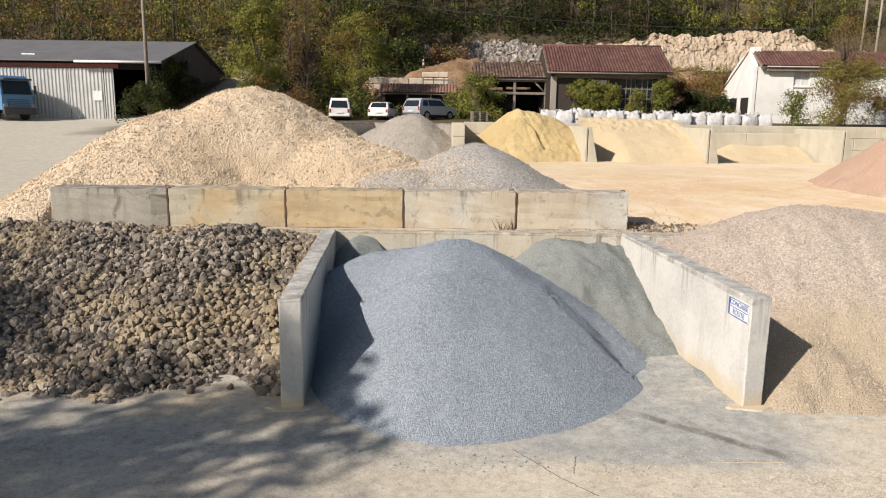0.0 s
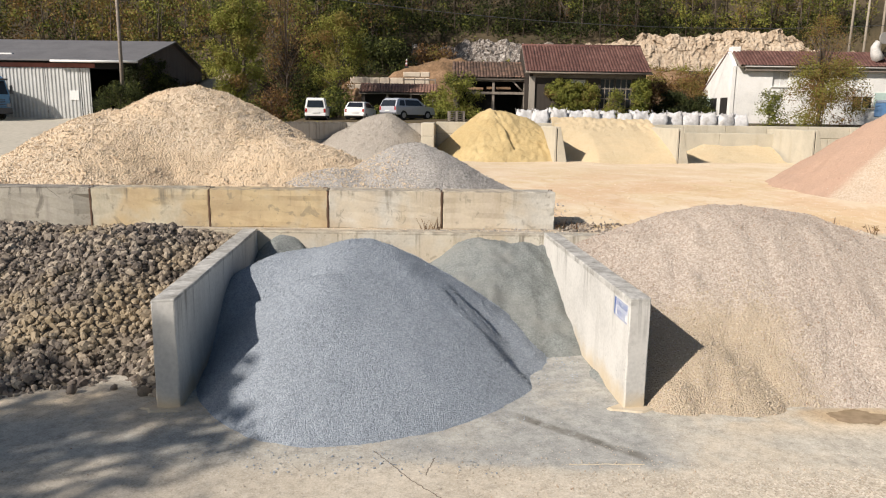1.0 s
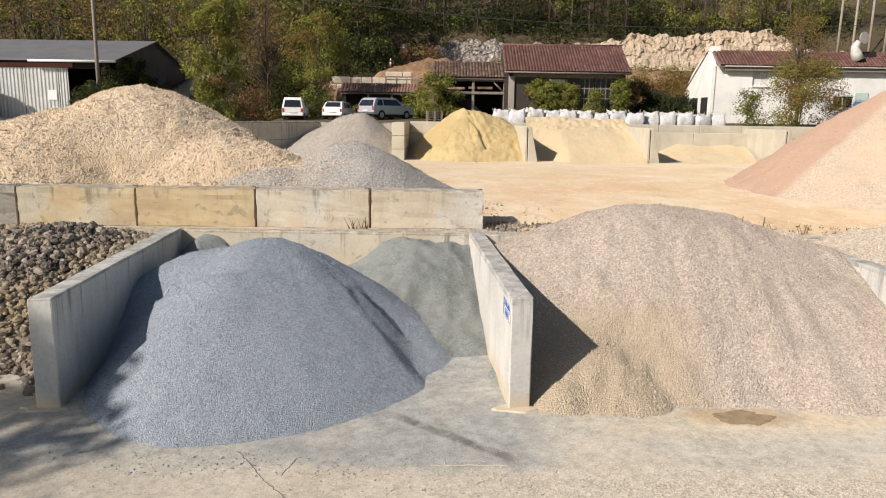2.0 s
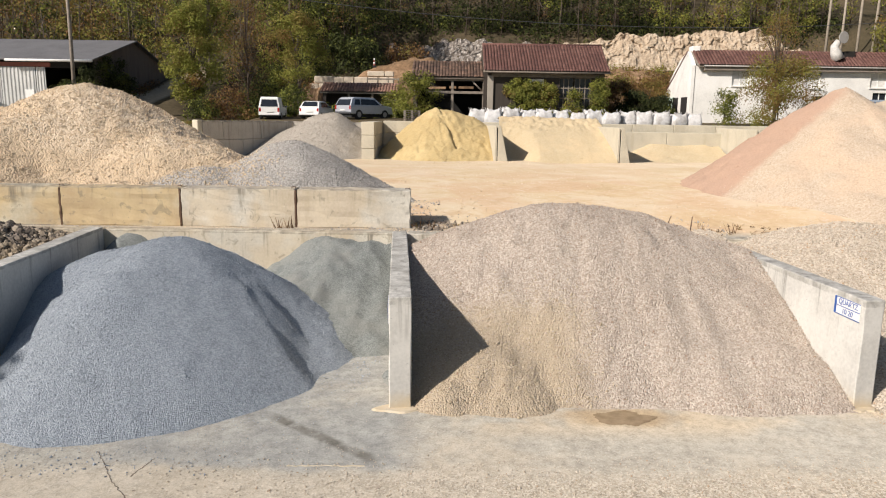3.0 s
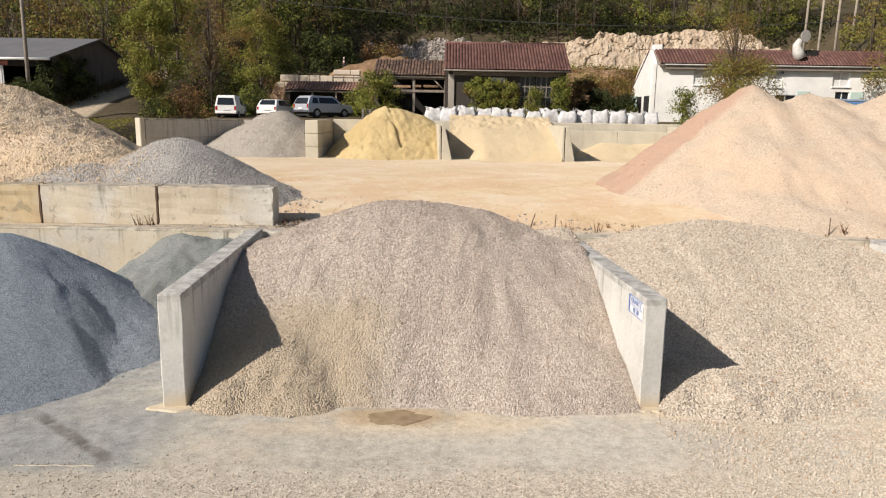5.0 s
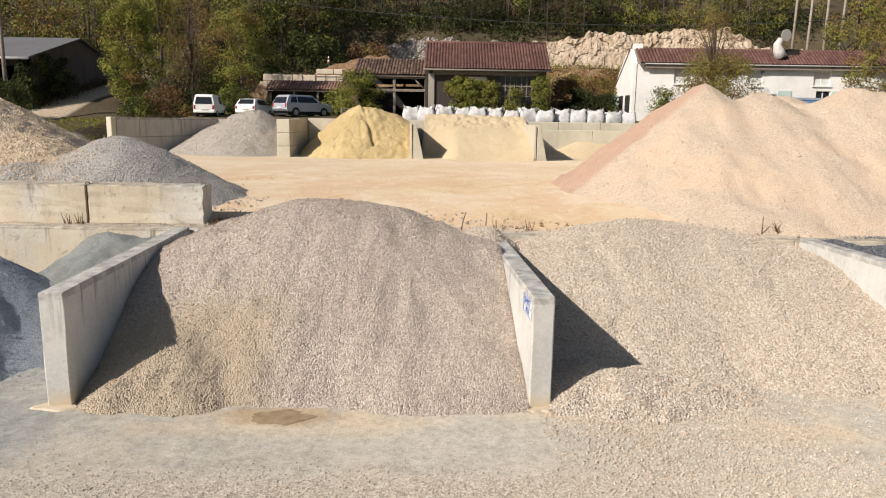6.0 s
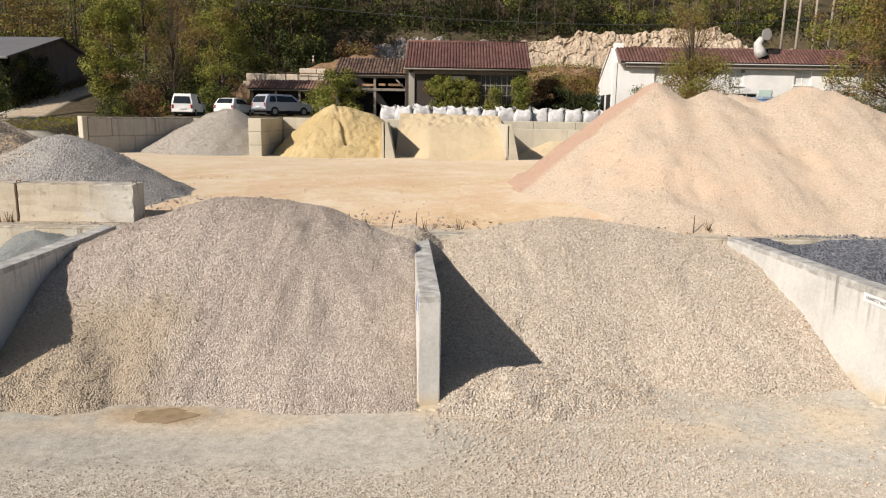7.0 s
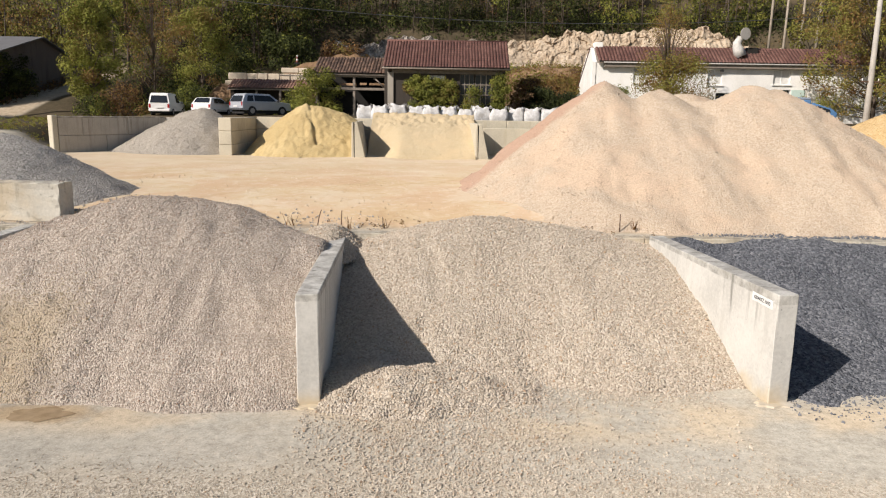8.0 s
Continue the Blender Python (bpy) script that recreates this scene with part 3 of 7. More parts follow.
# ---- ground ----
LEAN_X = -0.07  # the bay walls run slightly off the y axis


def ground_z(x, y):
    x, y = np.asarray(x, float), np.asarray(y, float)
    low = 0.04 + 0.004 * np.clip(x, 0, 20) + 0.015 * fbm(x * 0.4, y * 0.4, 3, 3)
    left = S(-8.8, -12.0, x)
    up = 1.63 + 0.27 * S(16.6, 20, y) - 0.10 * S(25, 42, y) + 0.04 * fbm(x * 0.25, y * 0.25, 5, 3) * S(17.5, 20, y)
    up = up + left * 1.72 * S(24, 52, y)
    back = 3.62 + 0.40 * S(48, 57, y)
    up = up + (back - up) * S(46.30, 46.42, y) * (1 - left) + left * 0.45 * S(52, 58, y)
    up = up + 0.19 * np.clip(y - 52, 0, 20) * S(-13.6, -16.2, x) * S(-22.6, -21.0, x)
    z = low + (up - low) * S(16.22, 16.27, y)
    cliff = S(-9, 0, x) * (1 - S(54, 64, x))
    slope = 0.40 * np.clip(y - 72, 0, 140)
    terrace = 0.2 * np.clip(y - 64, 0, 33) + 4.6 * S(101.6, 104, y) + 0.40 * np.clip(y - 104, 0, 120)
    hill = slope + (terrace - slope) * cliff
    return z + hill + 0.5 * fbm(x * 0.12, y * 0.12, 9, 4) * S(62, 75, y)


def build_ground():
    xs = np.concatenate([np.linspace(-420, -70, 12), np.arange(-60, -14, 1.0), np.arange(-14, 28, 0.22), np.arange(28, 80, 1.0), np.linspace(85, 420, 12)])
    ys = np.concatenate([np.linspace(-300, -10, 12), np.arange(-5, 6, 1.0), np.arange(6, 16.2, 0.16), [16.215, 16.275], np.arange(16.4, 46.2, 0.4),
                         [46.295, 46.425], np.arange(46.6, 64, 0.6), np.arange(64, 130, 1.2), np.linspace(135, 420, 12)])
    gx, gy = np.meshgrid(xs, ys)
    verts = np.stack([gx, gy, ground_z(gx, gy)], -1).reshape(-1, 3)
    me = fast_mesh("ground", verts, grid_faces(len(xs), len(ys)), True)
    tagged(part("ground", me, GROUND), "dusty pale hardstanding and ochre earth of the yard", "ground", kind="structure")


build_ground()

# ---- concrete walls of the lower bays ----
WALLS = [(-2.345, 9.88), (4.50, 10.07), (11.385, 10.33), (18.26, 10.65)]
WALL_TOPS = (1.67, 1.745, 1.74, 1.79)
THICK = 0.325


def wall_left(k, y):
    """x of the left face of bay wall k at y."""
    return WALLS[k][0] + LEAN_X * (np.asarray(y) - WALLS[k][1])


def wall_right(k, y):
    return wall_left(k, y) + THICK


def chipped(bm, amount, seed, size=0.35):
    """Cuts the mesh finer and roughens its edges a little."""
    bmesh.ops.subdivide_edges(bm, edges=[e for e in bm.edges if e.calc_length() > size], cuts=6, use_grid_fill=True)
    rng = random.Random(seed)
    for v in bm.verts:
        v.co += Vector((rng.uniform(-1, 1), rng.uniform(-1, 1), rng.uniform(-1, 1))) * amount
    return bm


def bay_wall(k):
    x, y = WALLS[k]
    z = float(ground_z(x, y)) - 0.05
    bm = box(0, THICK, 0, 16.15 - y, 0, 1.71 - z, 0.018, segments=2)
    chipped(bm, 0.004, k)
    for v in bm.verts:  # the top falls a little towards the rear; the end face stands slightly askew
        v.co.z *= 1 + (WALL_TOPS[k] / 1.71 - 1) * (1 - v.co.y / (16.15 - y))
        v.co.y += 0.04 * v.co.x / THICK * (1 - v.co.y / (16.15 - y))
    for f in bm.faces:
        f.smooth = False
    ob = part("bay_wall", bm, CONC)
    ob.matrix_basis = pose(x, y, z, 0, 0, math.degrees(-LEAN_X))
    tagged(ob, "pale cast concrete dividing wall between gravel bays", "wall", "bay dividing walls", "structure")
    # spread of hardened mortar at the foot of its end
    foot = bmesh.new()
    bmesh.ops.create_circle(foot, cap_ends=True, radius=1, segments=18)
    rng = random.Random(k + 40)
    for v in foot.verts:
        v.co = Vector((v.co.x * (0.30 + 0.12 * (v.co.x < 0)) * rng.uniform(0.8, 1.2) + 0.16, v.co.y * 0.17 * rng.uniform(0.75, 1.25) + 0.02, 0.03))
    ext = bmesh.ops.extrude_face_region(foot, geom=foot.faces[:])
    for v in [g for g in ext["geom"] if isinstance(g, bmesh.types.BMVert)]:
        v.co.z += 0.045
        v.co.x, v.co.y = 0.17 + (v.co.x - 0.17) * 0.8, v.co.y * 0.8
    pad = part("mortar_foot", foot, CONC, ob, "spread of hardened mortar")


for k in range(4):
    bay_wall(k)


def back_wall():
    bm = bmesh.new()
    for k, (a, b) in enumerate(((-30, -9.3), (-9.3, -2.5), (-2.5, 4.2), (4.2, 11.0), (11.0, 17.8), (17.8, 24.5), (24.5, 46))):
        box(a + 0.006, b - 0.006, 16.16, 16.5, -0.1, 1.645 + 0.008 * (k % 3), 0.02, bm)
    ob = part("wall_back", bm, CONC_BACK)
    tagged(ob, "stained cast concrete retaining wall along the bays' rear", "wall", kind="structure")


back_wall()

# ---- heaps ----
def cone(x, y, px, py, zp, zb, L, R, F, B, a=0.35):
    """Height of a heap with peak zp over foot zb and reaches to the left, right, front and back."""
    u, v = (x - px) / np.where(x < px, L, R), (y - py) / np.where(y < py, F, B)
    q = np.sqrt(u * u + v * v)
    return zb + (zp - zb) * (1 - (np.sqrt(q * q + a * a) - a) / (math.sqrt(1 + a * a) - a))


def top(*layers, k=0.12):
    """Soft maximum."""
    out = layers[0]
    for b in layers[1:]:
        h = np.clip(0.5 + 0.5 * (b - out) / k, 0, 1)
        out = out + (b - out) * h + k * h * (1 - h)
    return out


def stone_shapes(kind, count, rng):
    """Rough templates: 'chip' has 8 faces, 'cobble' 48."""
    if kind == "chip":
        base = np.array([(1, 0, 0), (-1, 0, 0), (0, 1, 0), (0, -1, 0), (0, 0, 1), (0, 0, -1)], float)
        tri = np.array([(0, 2, 4), (2, 1, 4), (1, 3, 4), (3, 0, 4), (2, 0, 5), (1, 2, 5), (3, 1, 5), (0, 3, 5)])
    else:
        bm = bmesh.new()
        bmesh.ops.create_cube(bm, size=2)
        bmesh.ops.subdivide_edges(bm, edges=bm.edges[:], cuts=1, use_grid_fill=True)
        bmesh.ops.triangulate(bm, faces=bm.faces[:])
        bm.verts.ensure_lookup_table()
        base = np.array([v.co[:] for v in bm.verts])
        tri = np.array([[v.index for v in f.verts] for f in bm.faces])
        bm.free()
        base = base / np.linalg.norm(base, axis=1, keepdims=True) ** 0.75
    out = []
    for k in range(count):
        amount = 0.38 if kind == "chip" else 0.2
        s = base * (1 + rng.uniform(-amount, amount, (len(base), 1))) + rng.uniform(-amount, amount, base.shape) * 0.5
        out.append(s * rng.uniform(0.55, 1.2, 3))
    return np.array(out), tri


def turns(n, rng):
    q = rng.normal(size=(n, 4))
    q /= np.linalg.norm(q, axis=1, keepdims=True)
    w, x, y, z = q.T
    return np.stack([1 - 2 * (y * y + z * z), 2 * (x * y - z * w), 2 * (x * z + y * w), 2 * (x * y + z * w), 1 - 2 * (x * x + z * z), 2 * (y * z - x * w),
                     2 * (x * z - y * w), 2 * (y * z + x * w), 1 - 2 * (x * x + y * y)], -1).reshape(n, 3, 3)


def stone_mesh(name, pts, radii, kind, seed):
    """All those stones in one mesh."""
    rng = np.random.default_rng(seed)
    shapes, tri = stone_shapes(kind, 12, rng)
    n = len(pts)
    v = shapes[rng.integers(0, 12, n)] * radii[:, None, None]
    v = np.einsum("nij,nkj->nki", turns(n, rng), v) + pts[:, None, :]
    f = (tri[None] + (np.arange(n) * shapes.shape[1])[:, None, None]).reshape(-1, 3)
    return fast_mesh(name, v.reshape(-1, 3), f)


def heap(name, label, fn, left, right, y0, y1, step, floor, stones=None, group="", rough=0.03, floor_z=None, seed=1, category="gravel heap"):
    """A heap over the strip between left(y) and right(y). stones: (material, count, least, most radius)."""
    floor_z = floor_z or ground_z
    width = float(np.max(right(np.array([y0, y1])) - left(np.array([y0, y1]))))
    nu, nv = max(3, int(width / step)), max(3, int((y1 - y0) / step))
    fu, fv = np.meshgrid(np.linspace(0, 1, nu), np.linspace(y0, y1, nv))
    place = lambda u, y: left(y) + (right(y) - left(y)) * u
    full = lambda x, y: fn(x, y) + rough * (fbm(x * 1.3, y * 1.3, seed, 4) + 0.55 * vnoise((0.8 * x + 0.6 * y) * 0.42 / step, (0.8 * y - 0.6 * x) * 0.42 / step, seed + 5) + 0.5 * vnoise((0.6 * x - 0.8 * y) * 0.2 / step, (0.6 * y + 0.8 * x) * 0.2 / step, seed + 6))
    gx = place(fu, fv)
    gz = full(gx, fv)
    low = floor_z(gx, fv)
    verts = np.stack([gx, fv, np.maximum(gz, low - 0.06)], -1).reshape(-1, 3)
    faces = grid_faces(nu, nv)
    faces = faces[((gz - low).ravel()[faces] > -0.02).any(1)]
    used = np.unique(faces)
    back = np.full(len(verts), -1)
    back[used] = np.arange(len(used))
    ob = thing(name, label, category, group=group)
    part("heap_mass", fast_mesh("heap_mass", verts[used], back[faces], True), floor, ob)
    if stones:
        rng = np.random.default_rng(seed)
        for k, (material, count, r0, r1, where) in enumerate(stones):
            u, y = rng.uniform(0.002, 0.998, count), rng.uniform(y0, y1, count)
            x = place(u, y)
            z = full(x, y)
            keep = (z > floor_z(x, y) - 0.005) & (rng.random(count) < where(x, y))
            x, y, z = x[keep], y[keep], z[keep]
            r = r0 + (r1 - r0) * (rng.random(len(x)) ** 2 + 0.35 * rng.random(len(x)) ** 14)
            low_lie, high_lie = (-0.25, 0.6) if r1 < 0.03 else (-0.35, 0.42)
            pts = np.stack([x, y, z + r * rng.uniform(low_lie, high_lie, len(x))], -1)
            tagged(part("gravel_cover", stone_mesh("gravel_cover", pts, r, "chip", seed + k), material, ob), kind="stuff")
    return ob


side = lambda v: (lambda y: np.full_like(y, float(v)))
everywhere = lambda x, y: np.ones_like(x)
IN = 0.03


def rock_fn(x, y):
    base = 1.90 * S(10.2, 15.4, y + 0.45 * S(-3.5, -2.7, x) * S(12.5, 11, y) + 0.25 * np.sin(x * 0.9) - 0.5 * S(-4.8, -3.4, x) * S(-2.4, -3.4, x)) ** 0.8
    return base - 0.05 + 0.10 * fbm(x * 0.8, y * 0.8, 21, 3) - 0.35 * S(15.2, 16.3, y) - 0.22 * S(-4.2, -2.4, x) * S(12, 15, y)


def blue_fn(x, y):
    main = cone(x, y, 0.15, 13.2, 2.02, 0, 2.7 + 0.4 * S(11.6, 13.2, y), 3.75, 4.6, 3.4, 0.30)
    lobe = cone(x, y, -0.9, 13.8, 1.70, 0, 3.1, 2.6, 2.5, 3.0, 0.5)
    h = top(main, lobe, k=0.3) - 0.03
    # a later load tipped against the front left shoulder
    edge = y - 11.85 + 0.25 * (x + 0.8) + 0.05 * fbm(x * 2, y * 2, 15, 2)
    h = h + 0.15 * S(0.16, -0.02, edge) * S(-2.2, -0.1, edge) * S(-2.1, -1.4, x) * S(0.7, -0.9, x)
    # slipped ledges down the right flank
    for px, py, drop in ((1.95, 12.9, 0.11), (2.3, 11.9, 0.10), (1.3, 12.9, 0.05), (2.15, 12.4, 0.05), (2.55, 11.5, 0.05)):
        s, d = (x - px) * 0.75 - (y - py) * 0.66, (x - px) * 0.66 + (y - py) * 0.75 + 0.06 * fbm(x * 3, y * 3, 17, 2)
        h = h - drop * S(-0.13, 0.10, d) * S(1.1, 0.15, d) * S(-0.3, 0.6, s) * S(1.7, 0.7, s)
    return h


def fines_fn(x, y):
    return top(cone(x, y, 3.0, 16.6, 1.62, 0, 2.9, 3.2, 4.6, 3, 0.35), cone(x, y, 4.3, 16.4, 1.4, 0, 2, 3, 3.6, 3, 0.3), cone(x, y, -2.0, 16.4, 1.5, 0, 1.5, 2.2, 2.6, 3, 0.3),
               cone(x, y, 4.5, 11.2, 0.15, 0, 0.36, 1, 0.7, 1.6, 0.2)) + 0.10 * fbm(x * 1.6, y * 1.1, 19, 4) * S(11.8, 13.5, y) + 0.03 * fbm(x * 5, y * 4, 20, 2) * S(11.5, 13, y)


def rills(x, y, y_top, seed):
    """Shallow runnels down the front of a heap."""
    fan = x + 0.25 * fbm(x * 0.6, y * 0.6, seed + 7, 2)
    return (0.05 * fbm(fan * 1.5, y * 0.22, seed, 3) + 0.025 * fbm(fan * 4.0, y * 0.5, seed + 3, 2)) * S(y_top + 1, y_top - 1.5, y)


def c_fn(x, y):
    main = cone(x, y, 7.6, 14.7, 2.56, 0, 6.2, 9.5, 4.55, 4.6, 0.30)
    # a later tan load fanning out over the front corner
    front = cone(x, y, 6.0, 12.25, 1.18, 0, 2.2, 1.9, 2.55, 2.0, 0.08) + 0.04 * fbm(x * 2.4, y * 1.2, 33, 3)
    foot = cone(x, y, 10.0, 11.5, 0.80, 0, 2.6, 3.4, 1.6, 2.5, 0.4)
    last = cone(x, y, 5.35, 10.4, 0.34, 0, 0.6, 0.8, 0.6, 0.9, 0.4)
    crease = 0.03 * S(0.3, 0.0, np.abs(x - 6.95 - 0.25 * (11.5 - y) + 0.08 * fbm(y * 1.5, y * 0, 34, 2))) * S(12.2, 11.4, y)
    lobes = 0.045 * (1 - np.abs(vnoise((x - 7.6) / (1.2 + 0.5 * (14.7 - y)) * 4.2, y * 0.12, 32))) * S(14.9, 13.0, y)
    edge = -1.4 * np.clip(x - wall_left(2, y), 0, 2) - 0.33 * S(9.2, 10.9, x) * S(13.7, 15.2, y)
    return top(main + lobes - 0.03 + 0.55 * rills(x, y, 14.7, 3), front - crease, last, foot, k=0.05) + edge


def d_fn(x, y):
    main = cone(x, y, 14.3, 15.9, 2.07, 0, 7.0, 9.0, 4.75 + 0.75 * S(14.8, 17.0, x), 4.0, 0.28)
    toe = cone(x, y, 12.6, 11.0, 0.40, 0, 1.9, 2.8, 1.25, 1.5, 0.5)
    return top(main + 0.45 * rills(x, y, 15.8, 2.1), toe + 0.04 * fbm(x * 2.5, y * 2.5, 36, 3), k=0.1)


def e_fn(x, y):
    return 0.02 + 1.67 * S(9.9, 17.2, y + 0.2 * np.sin(x)) + 0.08 * fbm(x * 0.7, y * 0.7, 31, 3)


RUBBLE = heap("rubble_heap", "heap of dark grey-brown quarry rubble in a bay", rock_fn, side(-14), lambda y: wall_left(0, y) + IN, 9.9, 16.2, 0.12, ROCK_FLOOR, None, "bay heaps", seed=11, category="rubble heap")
heap("chippings_heap", "smooth blue-grey fine chippings heap in a concrete bay", blue_fn, lambda y: wall_right(0, y) - IN, lambda y: wall_left(1, y) + IN, 8.3, 16.19, 0.06, BLUE_FLOOR,
     [(BLUE_STONE, 30000, 0.007, 0.0155, lambda x, y: S(14.6, 14.0, y))], "bay heaps", 0.02, seed=12)
heap("fines_heap", "grey-green stone fines slumped against the rear wall", fines_fn, lambda y: wall_right(0, y) - IN, lambda y: wall_left(1, y) + IN, 10.1, 16.19, 0.08, FINES, [(FINES_STONE, 9000, 0.006, 0.016, lambda x, y: S(2.0, 2.4, x) * 0.8)], "bay heaps", 0.05, seed=13)
heap("quartz_heap", "pinkish grey mixed quartz gravel heap filling a bay", c_fn, lambda y: wall_right(1, y) - IN, lambda y: wall_left(2, y) + IN + 0.55 * S(13.6, 14.6, y), 9.4, 17.4, 0.07, QUARTZ_FLOOR,
     [(QUARTZ_STONE, 54000, 0.0095, 0.0195, lambda x, y: S(15.9, 15.3, y) * (1 - 0.75 * S(12.6, 11.8, y) * S(7.8, 6.9, x))), (QUARTZ_TAN, 24000, 0.011, 0.024, lambda x, y: S(12.7, 11.8, y) * S(8.2, 7.0, x))], "bay heaps", 0.035, seed=14)
heap("pale_quartz_heap", "pale coarse quartz gravel heap spilling from its bay", d_fn, lambda y: wall_right(2, y) - IN, lambda y: wall_left(3, y) + IN, 9.2, 17.2, 0.07, PALE_FLOOR,
     [(PALE_STONE, 44000, 0.012, 0.026, lambda x, y: S(16.9, 16.3, y))], "bay heaps", 0.03, seed=15)
heap("slate_heap", "dark blue-black crushed slate heap beside a white wall", e_fn, lambda y: wall_right(3, y) - IN, side(30), 10.0, 16.17, 0.12, BLACK_FLOOR,
     [(BLACK_STONE, 20000, 0.014, 0.034, lambda x, y: S(27, 25, x))], "bay heaps", 0.05, seed=16)

heap("spilled_gravel", "gravel spilled over the end of a bay wall", lambda x, y: cone(x, y, 10.95, 15.7, 1.90, 1.4, 0.95, 0.8, 1.9, 1.4, 0.3), lambda y: wall_left(2, y) - 0.7, lambda y: wall_right(2, y) + 0.5, 14.2, 17.2, 0.06, PALE_FLOOR,
     [(PALE_STONE, 3000, 0.014, 0.03, everywhere)], "", 0.03, lambda x, y: np.full_like(x, 1.42), 22)

# upper yard
def beige_fn(x, y):
    near = 7.4 - 2.3 * S(-9.0, -6.0, x + 0.5 * vnoise(y * 0.6, y * 0, 35))
    main = cone(x, y, -6.2, 23.2, 5.05, 1.8, 5.8, 6.0, near, 8, 0.28)
    wing = cone(x, y, -8.3, 22.4, 4.3, 1.8, 4.3, 5, 6.8, 6, 0.3)
    # a lower tongue tipped over the corner, a dug floor before it and a rim along the blocks
    tongue = cone(x, y, -3.0, 21.4, 3.55, 1.8, 5.2, 4.6, 3.6, 5, 0.3)
    floor = 2.30 + 0.22 * fbm(x * 0.7, y * 0.7, 39, 3) * S(18.0, 19.0, y)
    rim = 2.42 + 0.14 * fbm(x * 1.1, y * 0.8, 42, 3) - 0.25 * np.abs(y - 17.9)
    h = top(main, wing, tongue, floor * S(3.0, 1.2, x) * S(21.5, 20.0, y) * S(-11.5, -9.0, x), rim * S(2.2, 1.0, x) * S(-11.2, -9.4, x), k=0.10)
    limit = np.where(x < -9.28, 1.62 + 0.72 * (y - 16.25), np.where(y < 17.45, 1.45, 2.46 + 0.6 * (y - 17.45)))
    return np.minimum(h, limit)


def grey_fn(x, y):
    return top(cone(x, y, 0.9, 20.6, 3.55, 1.85, 3.6, 3.5, 3.7, 3.6, 0.12), cone(x, y, -1.2, 19.4, 2.85, 1.85, 3, 3, 2.6, 3, 0.35), k=0.15)


def beige_spill(x, y):
    """Where beige gravel has run over the low end of the grey heap."""
    return S(0.8, -0.3, x + 0.25 * (y - 19.5) + 0.6 * fbm(x * 0.9, y * 0.9, 37, 3))


def pink_fn(x, y):
    a = cone(x, y, 18.4, 24.7, 5.4, 1.85, 4.8, 6, 7.0, 7, 0.07)
    b = cone(x, y, 20.0, 24.2, 5.2, 1.85, 4.4, 5.2, 7.0, 7, 0.09)
    c = cone(x, y, 22.9, 23.9, 5.35, 1.85, 5.4, 6.6, 6.6, 7, 0.16)
    d = cone(x, y, 21.5, 26.2, 5.12, 1.85, 5.0, 6.0, 6.6, 7, 0.25)
    e = cone(x, y, 23.4, 21.0, 3.7, 1.85, 4.2, 4.6, 4.3, 5, 0.12)
    f = cone(x, y, 18.2, 21.3, 3.25, 1.85, 3.2, 3.4, 4.4, 5, 0.15)
    h = top(a, b, c, d, e, f, k=0.22) - 0.06 + 0.05 * fbm((x - 20) * 0.9, y * 0.25, 44, 3) + 0.035 * fbm((x - 20) * 2.6, y * 0.5, 46, 2)
    return np.minimum(h, 1.5 + 0.75 * (y - 16.7 - 0.15 * vnoise(x * 1.3, x * 0, 38)))


red_zone = lambda x, y: S(0.0, 0.8, (y - 24.1) - 0.36 * (x - 18.4) + 0.4 * fbm(x * 0.6, y * 0.6, 45, 3)) * S(19.0, 17.8, x)
heap("beige_gravel_heap", "large beige round gravel heap on the upper yard", beige_fn, side(-15), side(2.5), 16.25, 32, 0.1, BEIGE_FLOOR,
     [(BEIGE_STONE, 64000, 0.024, 0.042, lambda x, y: S(25.5, 24.0, y) * (1 - 0.45 * S(20.6, 20.0, y) * S(17.9, 18.5, y) * S(-8, -6.5, x)))], "upper yard heaps", 0.06, seed=17)
heap("grey_gravel_heap", "small grey crushed stone heap behind concrete blocks", grey_fn, side(-4), side(6), 17.2, 25, 0.1, GREY_FLOOR,
     [(GREY_STONE, 12000, 0.013, 0.032, lambda x, y: 1 - 0.8 * beige_spill(x, y)), (BEIGE_STONE, 17000, 0.018, 0.036, beige_spill)], "upper yard heaps", 0.04, seed=18)
heap("pink_gravel_heap", "large pinkish crushed stone heaps running together", pink_fn, side(11.5), side(31), 16.6, 33, 0.12, PINK_FLOOR,
     [(PINK_STONE, 36000, 0.012, 0.030, lambda x, y: S(26.5, 25, y) * (1 - red_zone(x, y))), (PINK_RED, 8000, 0.015, 0.035, red_zone)], "upper yard heaps", 0.06, seed=19)
heap("orange_gravel_heap", "orange sandy gravel heap beside the pink stone", lambda x, y: cone(x, y, 28.5, 24.5, 4.6, 1.85, 5.0, 6, 7.0, 6, 0.3), side(23), side(36), 17.0, 31, 0.2, ORANGE_FLOOR, None, "upper yard heaps", 0.06, seed=20)

# ---- row of cast blocks on the retaining wall ----
BLOCKS = [(-9.2, -6.5), (-6.47, -3.75), (-3.71, -0.97), (-0.93, 1.72), (1.77, 4.43)]


